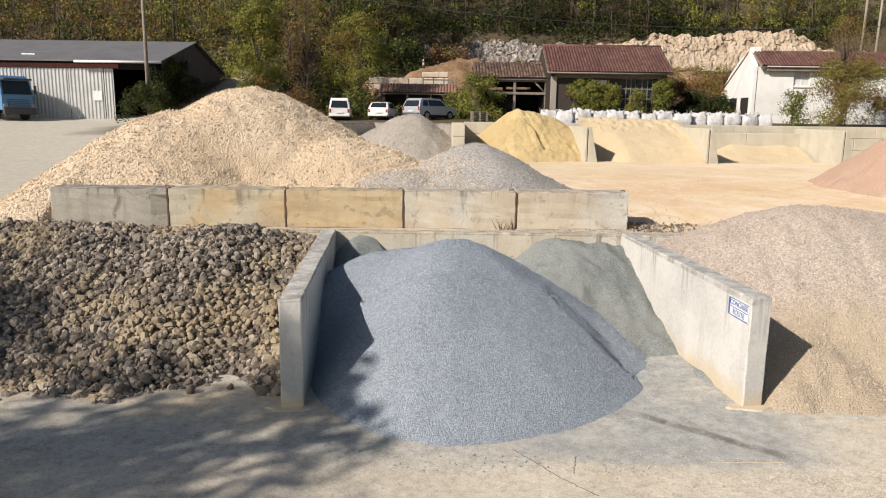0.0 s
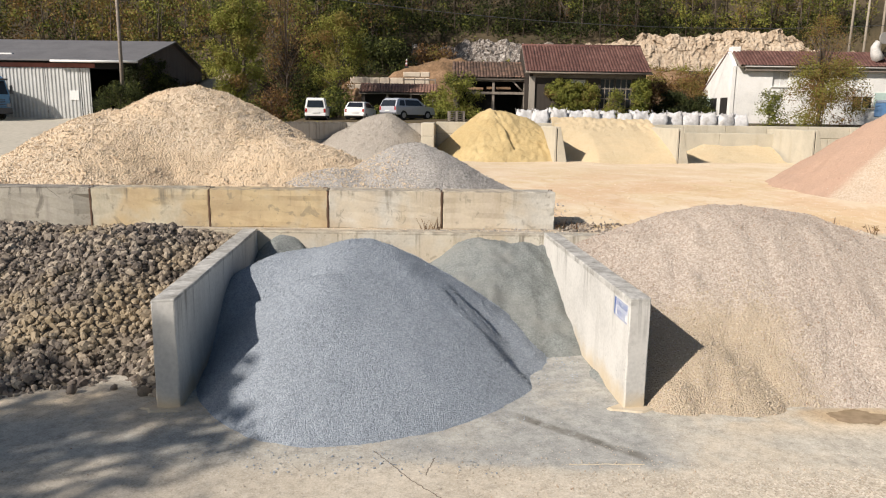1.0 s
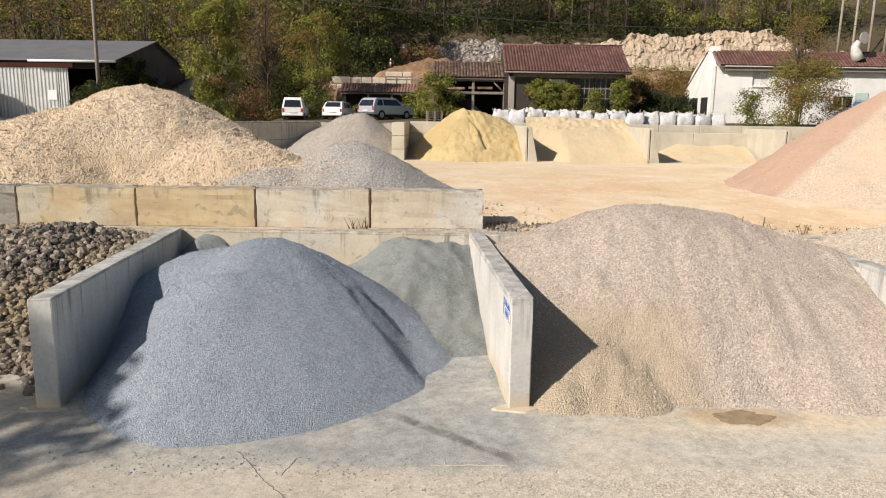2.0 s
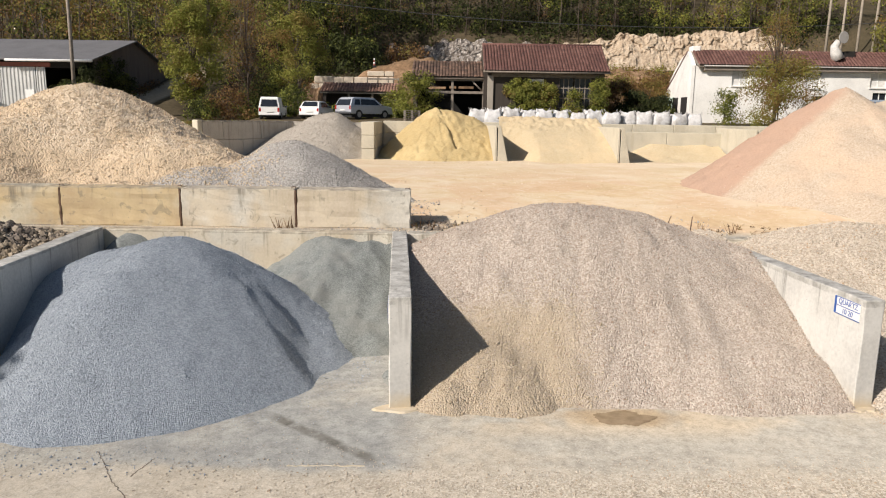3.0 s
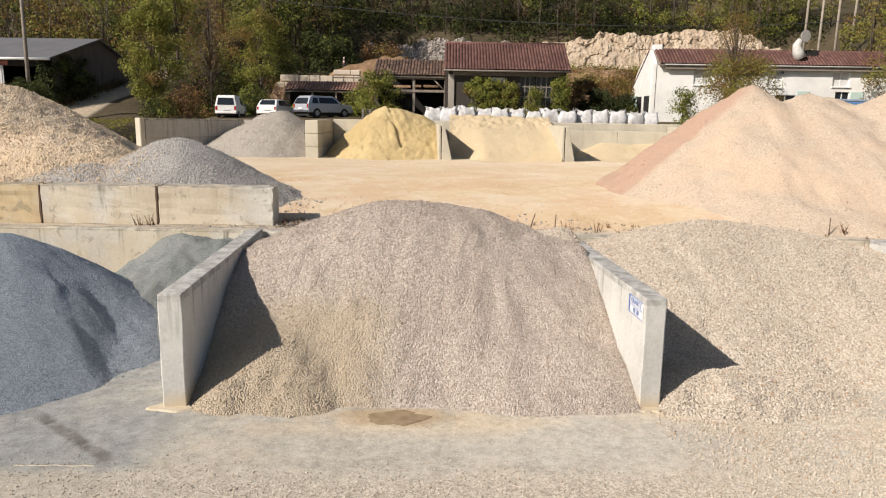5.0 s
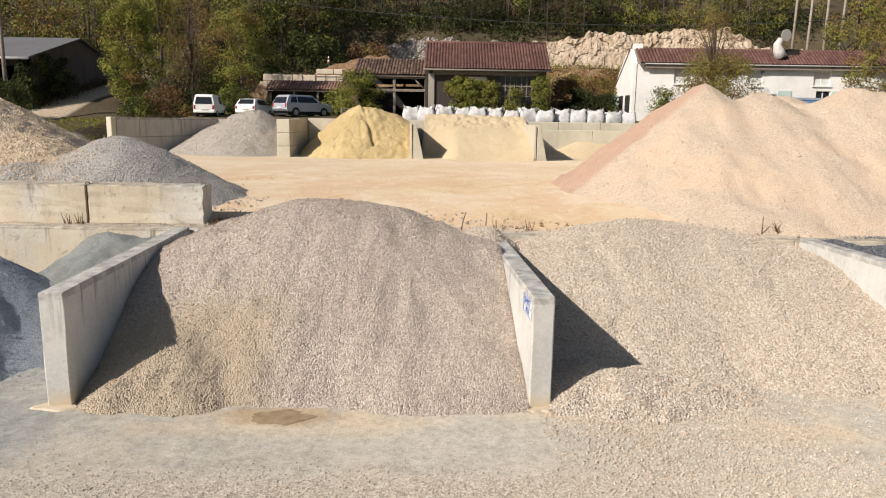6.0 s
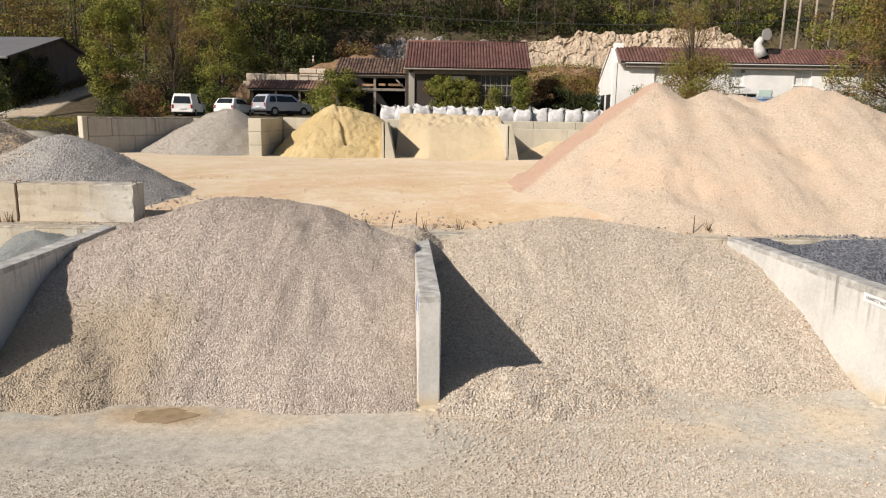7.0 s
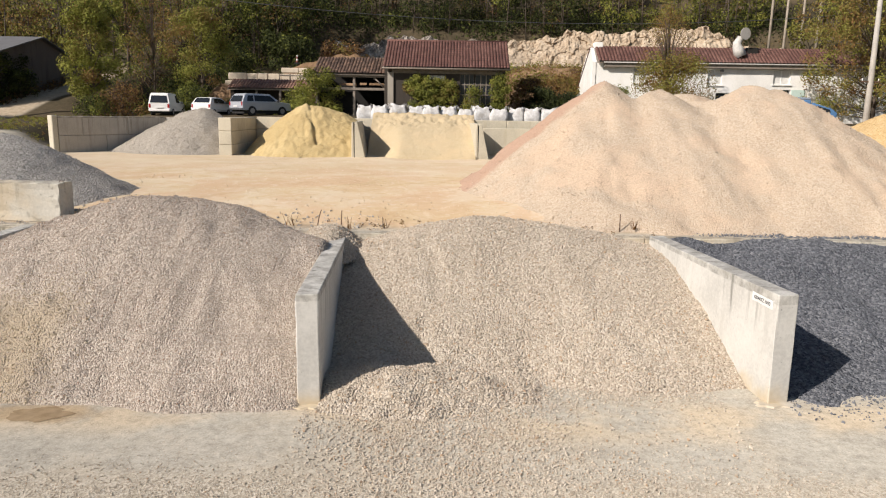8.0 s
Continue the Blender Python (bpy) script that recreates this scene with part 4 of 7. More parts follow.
def cast_block(a, b, k):
    w = b - a
    bm = box(0, w, 0, 0.66, 0, 0.90, 0.02, segments=2)
    chipped(bm, 0.011, 60 + k)
    if k == 0:  # broken corner
        for v in bm.verts:
            if v.co.x > w - 0.5 and v.co.y < 0.3 and v.co.z < 0.75:
                v.co.y += 0.09 * (1 - (w - v.co.x) / 0.5) * (0.8 + 0.5 * math.sin(3 * v.co.z + 1))
    ob = thing("concrete_block", ("cracked grey" if k == 0 else "ochre-stained" if k < 3 else "pale stained") + " cast concrete block in a row on the wall", "concrete block", (a, 16.86 + 0.03 * (a + 1), 1.635), 1.7 + 0.25 * (k % 2), "row of cast blocks")
    part("block_body", bm, CONC_GREY if k == 0 else CONC_OLD if k < 3 else CONC_BLOCK, ob)
    lug = tube([(w - 0.12, 0.3, 0.88), (w - 0.12, 0.3, 0.93), (w - 0.03, 0.3, 0.93), (w - 0.03, 0.3, 0.88)], [0.012] * 4, 6)
    part("lifting_lug", lug, RUST, ob, "rusty lifting loop")
    if k < 4:
        part("joint_seal", box(w - 0.008, w + 0.038, -0.012, 0.5, 0.0, 0.88, 0.008), RUST, ob, "dark stained joint strip")


for k, (a, b) in enumerate(BLOCKS):
    cast_block(a, b, k)

# ---- upper bays ----
def block_course(name, label, a, b, y0, y1, z0, z1, rows, material, length=1.4, along="y"):
    """A wall of stacked blocks with open joints."""
    wall = thing(name, label, "block wall", kind="structure")
    h = (z1 - z0) / rows
    for r in range(rows):
        start, end = (y0, y1) if along == "y" else (a, b)
        p = start - (0.5 * length if r % 2 else 0)
        while p < end - 0.05:
            q0, q1 = max(p, start), min(p + length, end)
            p += length
            if q1 - q0 < 0.1:
                continue
            args = (a, b, q0 + 0.008, q1 - 0.008) if along == "y" else (q0 + 0.008, q1 - 0.008, y0, y1)
            part("concrete_block", box(*args, z0 + r * h + 0.006, z0 + r * h + h - 0.006, 0.025), material, wall)
    return wall


west = block_course("wall_bay_west", "grey stacked concrete block side wall of the gravel bay", 0, 6.6, 0, 0.55, 1.7, 3.82, 2, CONC_WALL, 2.72, "x")
west.matrix_basis = pose(-8.35, 40.35, 0, 0, 0, 54)
part("end_pillar", box(-0.32, -0.02, 0.0, 0.5, 1.7, 3.86, 0.03), CONC_CREAM, west, "pale end pillar")
block_course("wall_bay_rear", "grey stacked concrete block wall behind the gravel bay", -4.5, 1.2, 45.7, 46.28, 1.7, 3.80, 2, CONC_WALL, 2.6, "x")
block_course("wall_bay_rear_east", "cream concrete block wall behind the sand bays", 1.2, 34.0, 45.7, 46.28, 1.7, 3.92, 3, CONC_CREAM, 2.6, "x")
block_course("wall_bay_divider", "pale stacked concrete block wall with clean face", 0.43, 1.15, 40.7, 45.7, 1.65, 3.88, 3, CONC_CREAM, 1.3)


terrace = thing("terrace_wall", "low dry wall of pale squared limestone behind the hut", "stone wall", kind="structure")
terrace_rng = random.Random(31)
for row in range(3):
    px = -7.2 + (0.3 if row == 1 else 0.0)
    end = 0.3
    if row == 2:
        px = -2.1
    while px < end - 0.2:
        long = terrace_rng.uniform(0.7, 1.7)
        deep = terrace_rng.uniform(-0.05, 0.05)
        bz = 6.35 + row * 0.66 if row < 2 else 7.67
        part("limestone_block", box(px, min(px + long, end) - 0.025, 66.35 + deep, 66.95, bz, bz + (0.63 if row < 2 else 0.46) - terrace_rng.uniform(0, 0.06), 0.05), TERRACE_STONE, terrace)
        px += long


def bay_panel(x, y, k):
    """Two L-shaped precast panels back to back, with sloped fronts."""
    ob = thing("sand_bay_divider", "pair of cream precast concrete panels dividing sand bays", "wall panel", (x, y, 1.68), 4, "sand bay dividers")
    for outline, off in (([(0, 0), (0.15, 0), (0.12, 2.06), (0.03, 2.06)], 0.0), ([(0, 0), (0.60, 0), (0.15, 2.08), (0.0, 2.08)], 0.19)):
        part("panel", prism(outline, 5.0, (off, 0, 0), (1, 0, 0), (0, 0, 1), None, 0.015), CONC_CREAM, ob)
    part("joint", box(0.151, 0.189, 0.05, 4.9, 0.1, 1.95), DARK, ob, "dark open joint")


bay_panel(7.87, 40.4, 0)
bay_panel(14.72, 40.5, 1)
bay_panel(22.4, 40.7, 2)
heap("bay_gravel_heap", "pale grey gravel heap in the block-walled bay", lambda x, y: cone(x, y, -1.9, 45.3, 4.35, 1.75, 5.6, 3.6, 5.6, 4, 0.25), lambda y: np.maximum(-7.6, -8.3 + (y - 40.4) * 0.72), side(0.43), 39.5, 47.0, 0.14, BAY_FLOOR, [(BAY_STONE, 7000, 0.016, 0.04, lambda x, y: S(45.8, 45.0, y))], "upper bay heaps", 0.05, seed=23)


block_course("wall_sand_front", "low cream concrete panel wall in the sand bay", 15.3, 22.3, 45.0, 45.3, 1.7, 3.46, 1, CONC_CREAM, 3.5, "x")


def sand_cut(x, y):
    """Yellow sand dug to a steep face."""
    base = cone(x, y, 4.7, 45.0, 4.88, 1.72, 4.1, 6.6, 5.1, 4, 0.15) + 0.12 * vnoise(x * 0.9, y * 0.6, 40) * S(40.2, 42, y)
    bed = y + 0.35 * vnoise(x * 1.3, y * 0.8, 43)
    base = base - 0.14 * S(0.30, 0.0, np.abs(x - 5.25 + 0.30 * (y - 42.5) + 0.25 * vnoise(y * 2.1, y * 0, 41))) * S(40.6, 41.2, y) * S(44.6, 43.8, y)
    base = base - 0.16 * S(0.0, 0.16, x - 5.25 + 0.30 * (y - 42.5)) * S(1.9, 0.7, x - 5.25) * S(40.8, 41.6, y)
    scar = np.abs(vnoise(x * 1.7 + 0.5 * y, bed * 1.1, 45))
    base = base - 0.05 * S(0.16, 0.0, scar) * S(40.6, 41.4, y) * S(45.6, 44.5, y)
    return base + 0.035 * vnoise(x * 3.8, y * 2.4, 44) + 0.03 * vnoise(x * 8, y * 6, 46)


def sand_fill(x, y):
    """Pale sand sloping up to the rear wall, dug away beside the divider."""
    slope = 1.72 + 2.45 * np.clip((y - 40.2) / 6.0, 0, 1) ** 0.75 + 0.10 * vnoise(x * 0.8, y * 0.3, 47) * S(44, 46, y)
    dug = 1.25 * S(10.5, 8.5, x + 0.25 * vnoise(y * 0.8, y * 0, 48)) * S(46.6, 42.5, y)
    return slope - dug + 0.02 * vnoise(x * 1.3, y * 0.8, 49) + (0.012 + 0.05 * S(43.6, 45.0, y)) * vnoise(x * 4, y * 2.5, 50) + (0.01 + 0.05 * S(43.8, 45.2, y)) * vnoise(x * 8, y * 5, 51)


heap("yellow_sand_heap", "yellow sand heap with a dug-out face", sand_cut, side(1.12), side(7.9), 39.6, 47.5, 0.07, SAND, [(SAND, 1500, 0.015, 0.05, lambda x, y: 0.9 * S(41.0, 40.0, y) + 0.03)], "upper bay heaps", 0.03, seed=24, category="sand heap")
heap("cream_sand_heap", "pale yellow sand filling a bay to its rear wall", sand_fill, side(8.45), side(14.75), 39.8, 47.3, 0.09, SAND_PALE, [(SAND_PALE, 1500, 0.015, 0.045, lambda x, y: 0.5 * S(40.9, 40.0, y) + 0.5 * S(43.8, 45.0, y))], "upper bay heaps", 0.015, seed=25, category="sand heap")
heap("thin_sand_heap", "thin layer of pale sand swept against the wall", lambda x, y: 1.75 + 1.1 * S(42.0, 46.0, y) * S(15.2, 18, x), side(15.3), side(22.0), 40.5, 45.05, 0.2, SAND_PALE, None, "upper bay heaps", 0.08, seed=26, category="sand heap")

# ---- buildings ----
def gz(x, y):
    return float(ground_z(x, y))


def tile_roof(x0, x1, ye, ze, yr, zr, pitch_w, rows, seed):
    """A slope of curved tiles from the eave (ye, ze) to the ridge (yr, zr), tile by tile."""
    rng = np.random.default_rng(seed)
    cols = max(1, int((x1 - x0) / pitch_w))
    w = (x1 - x0) / cols
    slope = Vector((0, yr - ye, zr - ze))
    length = slope.length
    d, up = slope.normalized(), Vector((0, -(zr - ze), yr - ye)).normalized()
    if up.z < 0:
        up = -up
    arc = np.linspace(0, math.pi, 6)
    verts, faces = [], []
    for r in range(rows):
        for c in range(cols):
            s0, s1 = length * r / rows - 0.05, length * (r + 1) / rows
            cx = x0 + (c + 0.5) * w + rng.uniform(-0.012, 0.012)
            lift, skew = rng.uniform(0, 0.015), rng.uniform(-0.012, 0.012)
            n = len(verts)
            for s, rise in ((s0, 0.035 + lift), (s1, 0.01)):
                for a in arc:
                    p = Vector((cx + (skew if s == s0 else 0) - math.cos(a) * w * 0.5, ye, ze)) + d * s + up * (rise + 0.085 * math.sin(a))
                    verts.append(p[:])
            for k in range(5):
                faces.append((n + k, n + k + 1, n + 7 + k, n + 6 + k))
    return fast_mesh("tiles", np.array(verts), np.array(faces), True)


def slab(x0, x1, ya, za, yb, zb, t):
    """A sloping board between two lines, of thickness t downwards."""
    bm = bmesh.new()
    v = [bm.verts.new(p) for p in ((x0, ya, za), (x1, ya, za), (x1, yb, zb), (x0, yb, zb), (x0, ya, za - t), (x1, ya, za - t), (x1, yb, zb - t), (x0, yb, zb - t))]
    for f in ((0, 1, 2, 3), (7, 6, 5, 4), (0, 4, 5, 1), (1, 5, 6, 2), (2, 6, 7, 3), (3, 7, 4, 0)):
        bm.faces.new([v[k] for k in f])
    bmesh.ops.recalc_face_normals(bm, faces=bm.faces[:])
    return bm


def holed_wall(x0, x1, z0, z1, y, t, holes, bm=None):
    """A wall along x with rectangular openings right through."""
    bm = bm or bmesh.new()
    xs = sorted({x0, x1, *(h[0] for h in holes), *(h[1] for h in holes)})
    zs = sorted({z0, z1, *(h[2] for h in holes), *(h[3] for h in holes)})
    for a, b in zip(xs, xs[1:]):
        for c, d in zip(zs, zs[1:]):
            mx, mz = (a + b) / 2, (c + d) / 2
            if not any(h[0] < mx < h[1] and h[2] < mz < h[3] for h in holes):
                box(a, b, y, y + t, c, d, 0, bm)
    bmesh.ops.remove_doubles(bm, verts=bm.verts[:], dist=0.001)
    return bm


def window_unit(parent, x0, x1, z0, z1, y, material, cols, rows, glass=GLASS):
    w = part("window", holed_wall(x0, x1, z0, z1, y, 0.07, [(x0 + (x1 - x0) * c / cols + 0.035, x0 + (x1 - x0) * (c + 1) / cols - 0.035,
             z0 + (z1 - z0) * r / rows + 0.035, z0 + (z1 - z0) * (r + 1) / rows - 0.035) for c in range(cols) for r in range(rows)]), material, parent)
    part("pane", box(x0 + 0.02, x1 - 0.02, y + 0.03, y + 0.045, z0 + 0.02, z1 - 0.02), glass, w)
    return w


def workshop():
    """The old tiled workshop with its lean-to."""
    h = thing("workshop_house", "old low workshop with red tiled roof and ivy", "house")
    g = 3.7
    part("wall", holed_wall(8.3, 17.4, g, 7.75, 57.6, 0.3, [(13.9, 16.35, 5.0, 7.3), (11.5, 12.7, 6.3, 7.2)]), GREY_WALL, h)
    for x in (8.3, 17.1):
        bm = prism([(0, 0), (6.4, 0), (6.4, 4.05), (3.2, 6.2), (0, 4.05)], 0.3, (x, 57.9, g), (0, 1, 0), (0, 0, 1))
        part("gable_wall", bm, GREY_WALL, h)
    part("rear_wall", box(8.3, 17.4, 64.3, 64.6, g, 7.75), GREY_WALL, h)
    window_unit(h, 13.9, 15.0, 5.0, 7.3, 57.72, TIMBER, 3, 3)
    window_unit(h, 15.1, 16.35, 5.0, 7.3, 57.72, TIMBER, 3, 3)
    window_unit(h, 11.5, 12.7, 6.3, 7.2, 57.72, WHITE_PAINT, 1, 1, WHITE_WALL)
    # Floor blackened so its colour carries the unlit interior.
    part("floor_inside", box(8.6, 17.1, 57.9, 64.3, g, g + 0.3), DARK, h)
    part("corner_pillar", box(8.28, 8.75, 57.45, 57.595, g, 7.4, 0.02), MAUVE_PALE, h, "pale worn stone corner")
    part("lintel", box(8.6, 17.3, 57.54, 57.7, 7.32, 7.6), TIMBER, h)
    r = part("roof", slab(7.95, 17.7, 57.0, 7.72, 60.9, 10.0, 0.12), TIMBER, h)
    tagged(part("tiles", tile_roof(7.95, 17.7, 56.95, 7.74, 60.95, 10.04, 0.235, 12, 1), TILE, r), kind="stuff")
    r2 = part("rear_roof", slab(7.95, 17.7, 65.0, 7.72, 60.9, 10.0, 0.12), TIMBER, h)
    tagged(part("tiles", tile_roof(7.95, 17.7, 65.0, 7.74, 60.9, 10.04, 0.235, 10, 2), TILE, r2), kind="stuff")
    part("ridge_cap", tube([(7.95, 60.93, 10.06), (17.7, 60.93, 10.06)], [0.12, 0.12], 8), TILE, h)
    part("gutter", tube([(7.9, 56.88, 7.68), (17.75, 56.88, 7.64)], [0.05, 0.05], 8), TIMBER, h, "dull grey gutter")
    # lean-to
    b = thing("open_barn", "open timber barn with a worn tiled roof", "barn")
    rr = part("roof", slab(2.3, 8.25, 58.1, 7.25, 61.2, 8.62, 0.1), TIMBER, b)
    tagged(part("tiles", tile_roof(2.3, 8.25, 58.05, 7.27, 61.25, 8.66, 0.24, 9, 3), TILE_OLD, rr), kind="stuff")
    # Rear wall coloured near-black to hold the barn's interior shade.
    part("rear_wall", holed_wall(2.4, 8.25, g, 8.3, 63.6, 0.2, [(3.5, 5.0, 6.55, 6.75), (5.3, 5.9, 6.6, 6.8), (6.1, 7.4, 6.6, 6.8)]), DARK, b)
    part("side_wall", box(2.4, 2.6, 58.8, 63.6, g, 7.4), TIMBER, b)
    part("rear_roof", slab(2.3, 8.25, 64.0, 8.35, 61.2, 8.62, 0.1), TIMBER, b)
    # Floor added in the same black, covering pale ground that looked too bright inside.
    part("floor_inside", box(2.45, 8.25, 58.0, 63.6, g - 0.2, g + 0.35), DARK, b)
    for x in (2.65, 5.55, 8.05):
        part("post", box(x - 0.1, x + 0.1, 58.35, 58.55, g, 7.2, 0.015), TIMBER, b)
    part("eave_beam", box(2.4, 8.2, 58.32, 58.52, 7.0, 7.2, 0.015), TIMBER, b)
    part("tie_beam", box(3.4, 8.2, 58.28, 58.5, 6.0, 6.2, 0.015), TIMBER, b)
    part("lower_board", box(2.6, 5.5, 59.6, 59.7, g, 5.9), DARK, b)
    for x, s in ((2.75, 1), (7.95, -1)):
        part("brace", tube([(x, 58.42, 6.2), (x + s * 0.85, 58.42, 7.02)], [0.07, 0.07], 5), TIMBER, b)


workshop()


def white_house():
    h = thing("white_house", "long low white rendered house with red tile roof", "house")
    g, x1 = 3.6, 58.0
    front = [(27.2, 28.5, 6.9, 8.1), (32.9, 34.0, 6.8, 8.0), (37.9, 39.2, 6.9, 8.0), (33.6, 35.2, 5.3, 6.2), (38.2, 39.3, 5.6, 6.5)]
    part("wall", holed_wall(24.3, x1, g, 8.35, 57.3, 0.3, front), WHITE_WALL, h)
    for k, (a, b, c, d) in enumerate(front):
        window_unit(h, a, b, c, d, 57.42, WHITE_PAINT, 2, 1, PALE_GLASS if k < 3 else GLASS)
        part("sill", box(a - 0.08, b + 0.08, 57.2, 57.34, c - 0.1, c - 0.01), WHITE_WALL, h)
    for a in (35.25, 39.35):
        part("shutter", box(a, a + 1.0, 57.22, 57.29, 5.4, 6.5, 0.01), MINT, h, "pale green shutter")
    gable = holed_gable()
    part("gable_wall", gable, WHITE_WALL, h)
    # Flat near-black panels stand in for the unlit depth of openings.
    for y0, y1, z0, z1 in ((60.2, 61.4, 4.2, 6.0), (57.9, 59.3, 4.2, 6.0)):
        part("gable_opening", box(24.0, 24.06, y0, y1, z0, z1), DARK, h)
    part("gable_door", box(23.9, 24.0, 61.5, 63.3, 4.0, 6.05, 0.01), MINT, h, "pale green door leaf")
    part("rear_wall", box(24.3, x1, 64.0, 64.3, g, 6.2), WHITE_WALL, h)
    r = part("roof", slab(24.32, x1, 56.85, 8.38, 58.65, 9.58, 0.12), TIMBER, h)
    tagged(part("tiles", tile_roof(24.4, x1, 56.82, 8.40, 58.7, 9.62, 0.26, 7, 5), TILE, r), kind="stuff")
    part("rear_roof", slab(24.0, x1, 64.5, 6.2, 58.65, 9.58, 0.12), TILE, h)
    part("fascia", box(24.9, x1, 56.9, 57.28, 8.02, 8.26), TIMBER, h, "weathered grey soffit board")
    part("gutter", tube([(24.8, 56.78, 8.33), (x1, 56.78, 8.33)], [0.05, 0.05], 8), PALE_METAL, h, "pale gutter")
    part("chimney", box(24.35, 25.0, 58.5, 59.3, 9.2, 9.95, 0.03), WHITE_WALL, h)
    v = part("roof_vent", tube([(35.35, 57.5, 8.95), (35.1, 57.55, 9.5), (35.0, 57.6, 9.95), (35.25, 57.6, 10.35)], [0.46, 0.40, 0.30, 0.24], 12), DUCT, h, "white bent extractor duct")
    part("duct_disc", tube([(35.5, 57.30, 10.62), (35.48, 57.36, 10.62), (35.46, 57.44, 10.62)], [0.45, 0.44, 0.30], 20), PALE_METAL, v, "dull grey disc")
    part("vent_box", box(36.0, 36.8, 57.9, 58.5, 9.1, 9.65, 0.02), DARK, h)
    for x in (31.3, 33.9):
        part("wall_lamp", box(x - 0.1, x + 0.1, 57.05, 57.3, 7.75, 7.95, 0.03), GREY_PLASTIC, h)


def holed_gable():
    """The end wall with its long rear slope."""
    outline = [(57.3, 3.6), (64.3, 3.6), (64.3, 6.1), (62.0, 8.0), (60.3, 9.0), (58.65, 9.55), (57.3, 8.4)]
    return prism([(y - 57.3, z - 3.6) for y, z in outline], 0.3, (24.35, 57.3, 3.6), (0, 1, 0), (0, 0, 1))


white_house()


def sheet_shed():
    s = thing("metal_shed", "long metal-clad shed with grey sheet roof and open doorway", "shed")
    g, x0, x1, y0, y1 = 3.3, -58.0, -21.2, 54.6, 69.0
    part("roof", slab(x0, x1 + 0.4, y0 - 0.7, 7.95, 61.8, 10.05, 0.1), STEEL_ROOF, s)
    part("rear_roof", slab(x0, x1 + 0.4, y1 + 0.5, 7.9, 61.8, 10.05, 0.1), STEEL_ROOF, s)
    part("gable_wall", prism([(0, 0), (y1 - y0, 0), (y1 - y0, 4.75), (7.2, 6.65), (0, 4.75)], 0.25, (x1, y0, g), (0, 1, 0), (0, 0, 1)), MAUVE_WALL, s)
    part("rear_wall", box(x0, x1 - 0.3, y1 - 0.3, y1, g, 8.0), MAUVE_WALL, s)
    part("front_frame", box(x0, x1, y0, y0 + 0.3, 7.35, 7.95), DARK, s)
    part("fascia", box(x0, -24.3, y0 - 0.12, y0 - 0.01, 7.42, 7.72), RED_TRIM, s, "red fascia board")
    part("gutter", tube([(-27.2, y0 - 0.75, 7.84), (x1 + 0.4, y0 - 0.75, 7.84)], [0.09, 0.09], 8), WHITE_PAINT, s, "white gutter")
    part("skylight", box(-32.0, -31.0, 55.6, 56.4, 8.33, 8.5), WHITE_PAINT, s)
    part("corner_post", box(x1 - 0.35, x1, y0, y0 + 0.3, g, 7.4), TIMBER, s)
    # corrugated sliding doors
    for a, b in ((-57.8, -50.2), (-50.1, -42.6), (-42.5, -35.2), (-35.1, -31.35), (-31.3, -28.0), (-27.95, -25.4), (-25.33, -24.65)):
        n = max(3, int((b - a) / 0.26))
        xs = np.linspace(a, b, n * 4 + 1)
        k = np.arange(n * 4 + 1) % 4
        ys = y0 - 0.16 + np.where((k == 1) | (k == 2), -0.045, 0.0)
        v = [(x, y, z) for z in (g + 0.25, 7.38) for x, y in zip(xs, ys)]
        v += [(x, y + 0.05, z) for z in (g + 0.25, 7.38) for x, y in zip(xs, ys)]
        m = len(xs)
        f = [(j, j + 1, m + j + 1, m + j) for j in range(m - 1)] + [(3 * m + j, 3 * m + j + 1, 2 * m + j + 1, 2 * m + j) for j in range(m - 1)]
        part("sliding_door", fast_mesh("sliding_door", np.array(v), np.array(f)), STEEL, s)
    part("notice", box(-26.2, -25.55, y0 - 0.24, y0 - 0.215, 5.05, 5.75), WHITE_PAINT, s, "white notice plate")
    # Added near-black sheet and floor put the shed's inner shade into colour.
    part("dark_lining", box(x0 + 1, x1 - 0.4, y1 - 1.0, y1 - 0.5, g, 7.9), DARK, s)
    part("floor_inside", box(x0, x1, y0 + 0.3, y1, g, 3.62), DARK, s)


sheet_shed()


def low_hut():
    h = thing("low_hut", "low stone hut with sagging clay tile roof", "hut")
    part("roof", slab(-5.6, 1.0, 61.8, 6.1, 63.6, 6.85, 0.1), TIMBER, h)
    tagged(part("tiles", tile_roof(-5.6, 1.0, 61.75, 6.12, 63.6, 6.9, 0.25, 5, 7), TILE_CLAY, h), kind="stuff")
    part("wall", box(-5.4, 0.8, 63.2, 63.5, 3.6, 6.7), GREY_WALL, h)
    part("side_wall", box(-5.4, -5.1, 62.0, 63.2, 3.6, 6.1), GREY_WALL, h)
    for x in (-3.2, -1.2, 0.7):
        part("post", box(x - 0.08, x + 0.08, 61.95, 62.1, 3.6, 6.05), TIMBER, h)


low_hut()

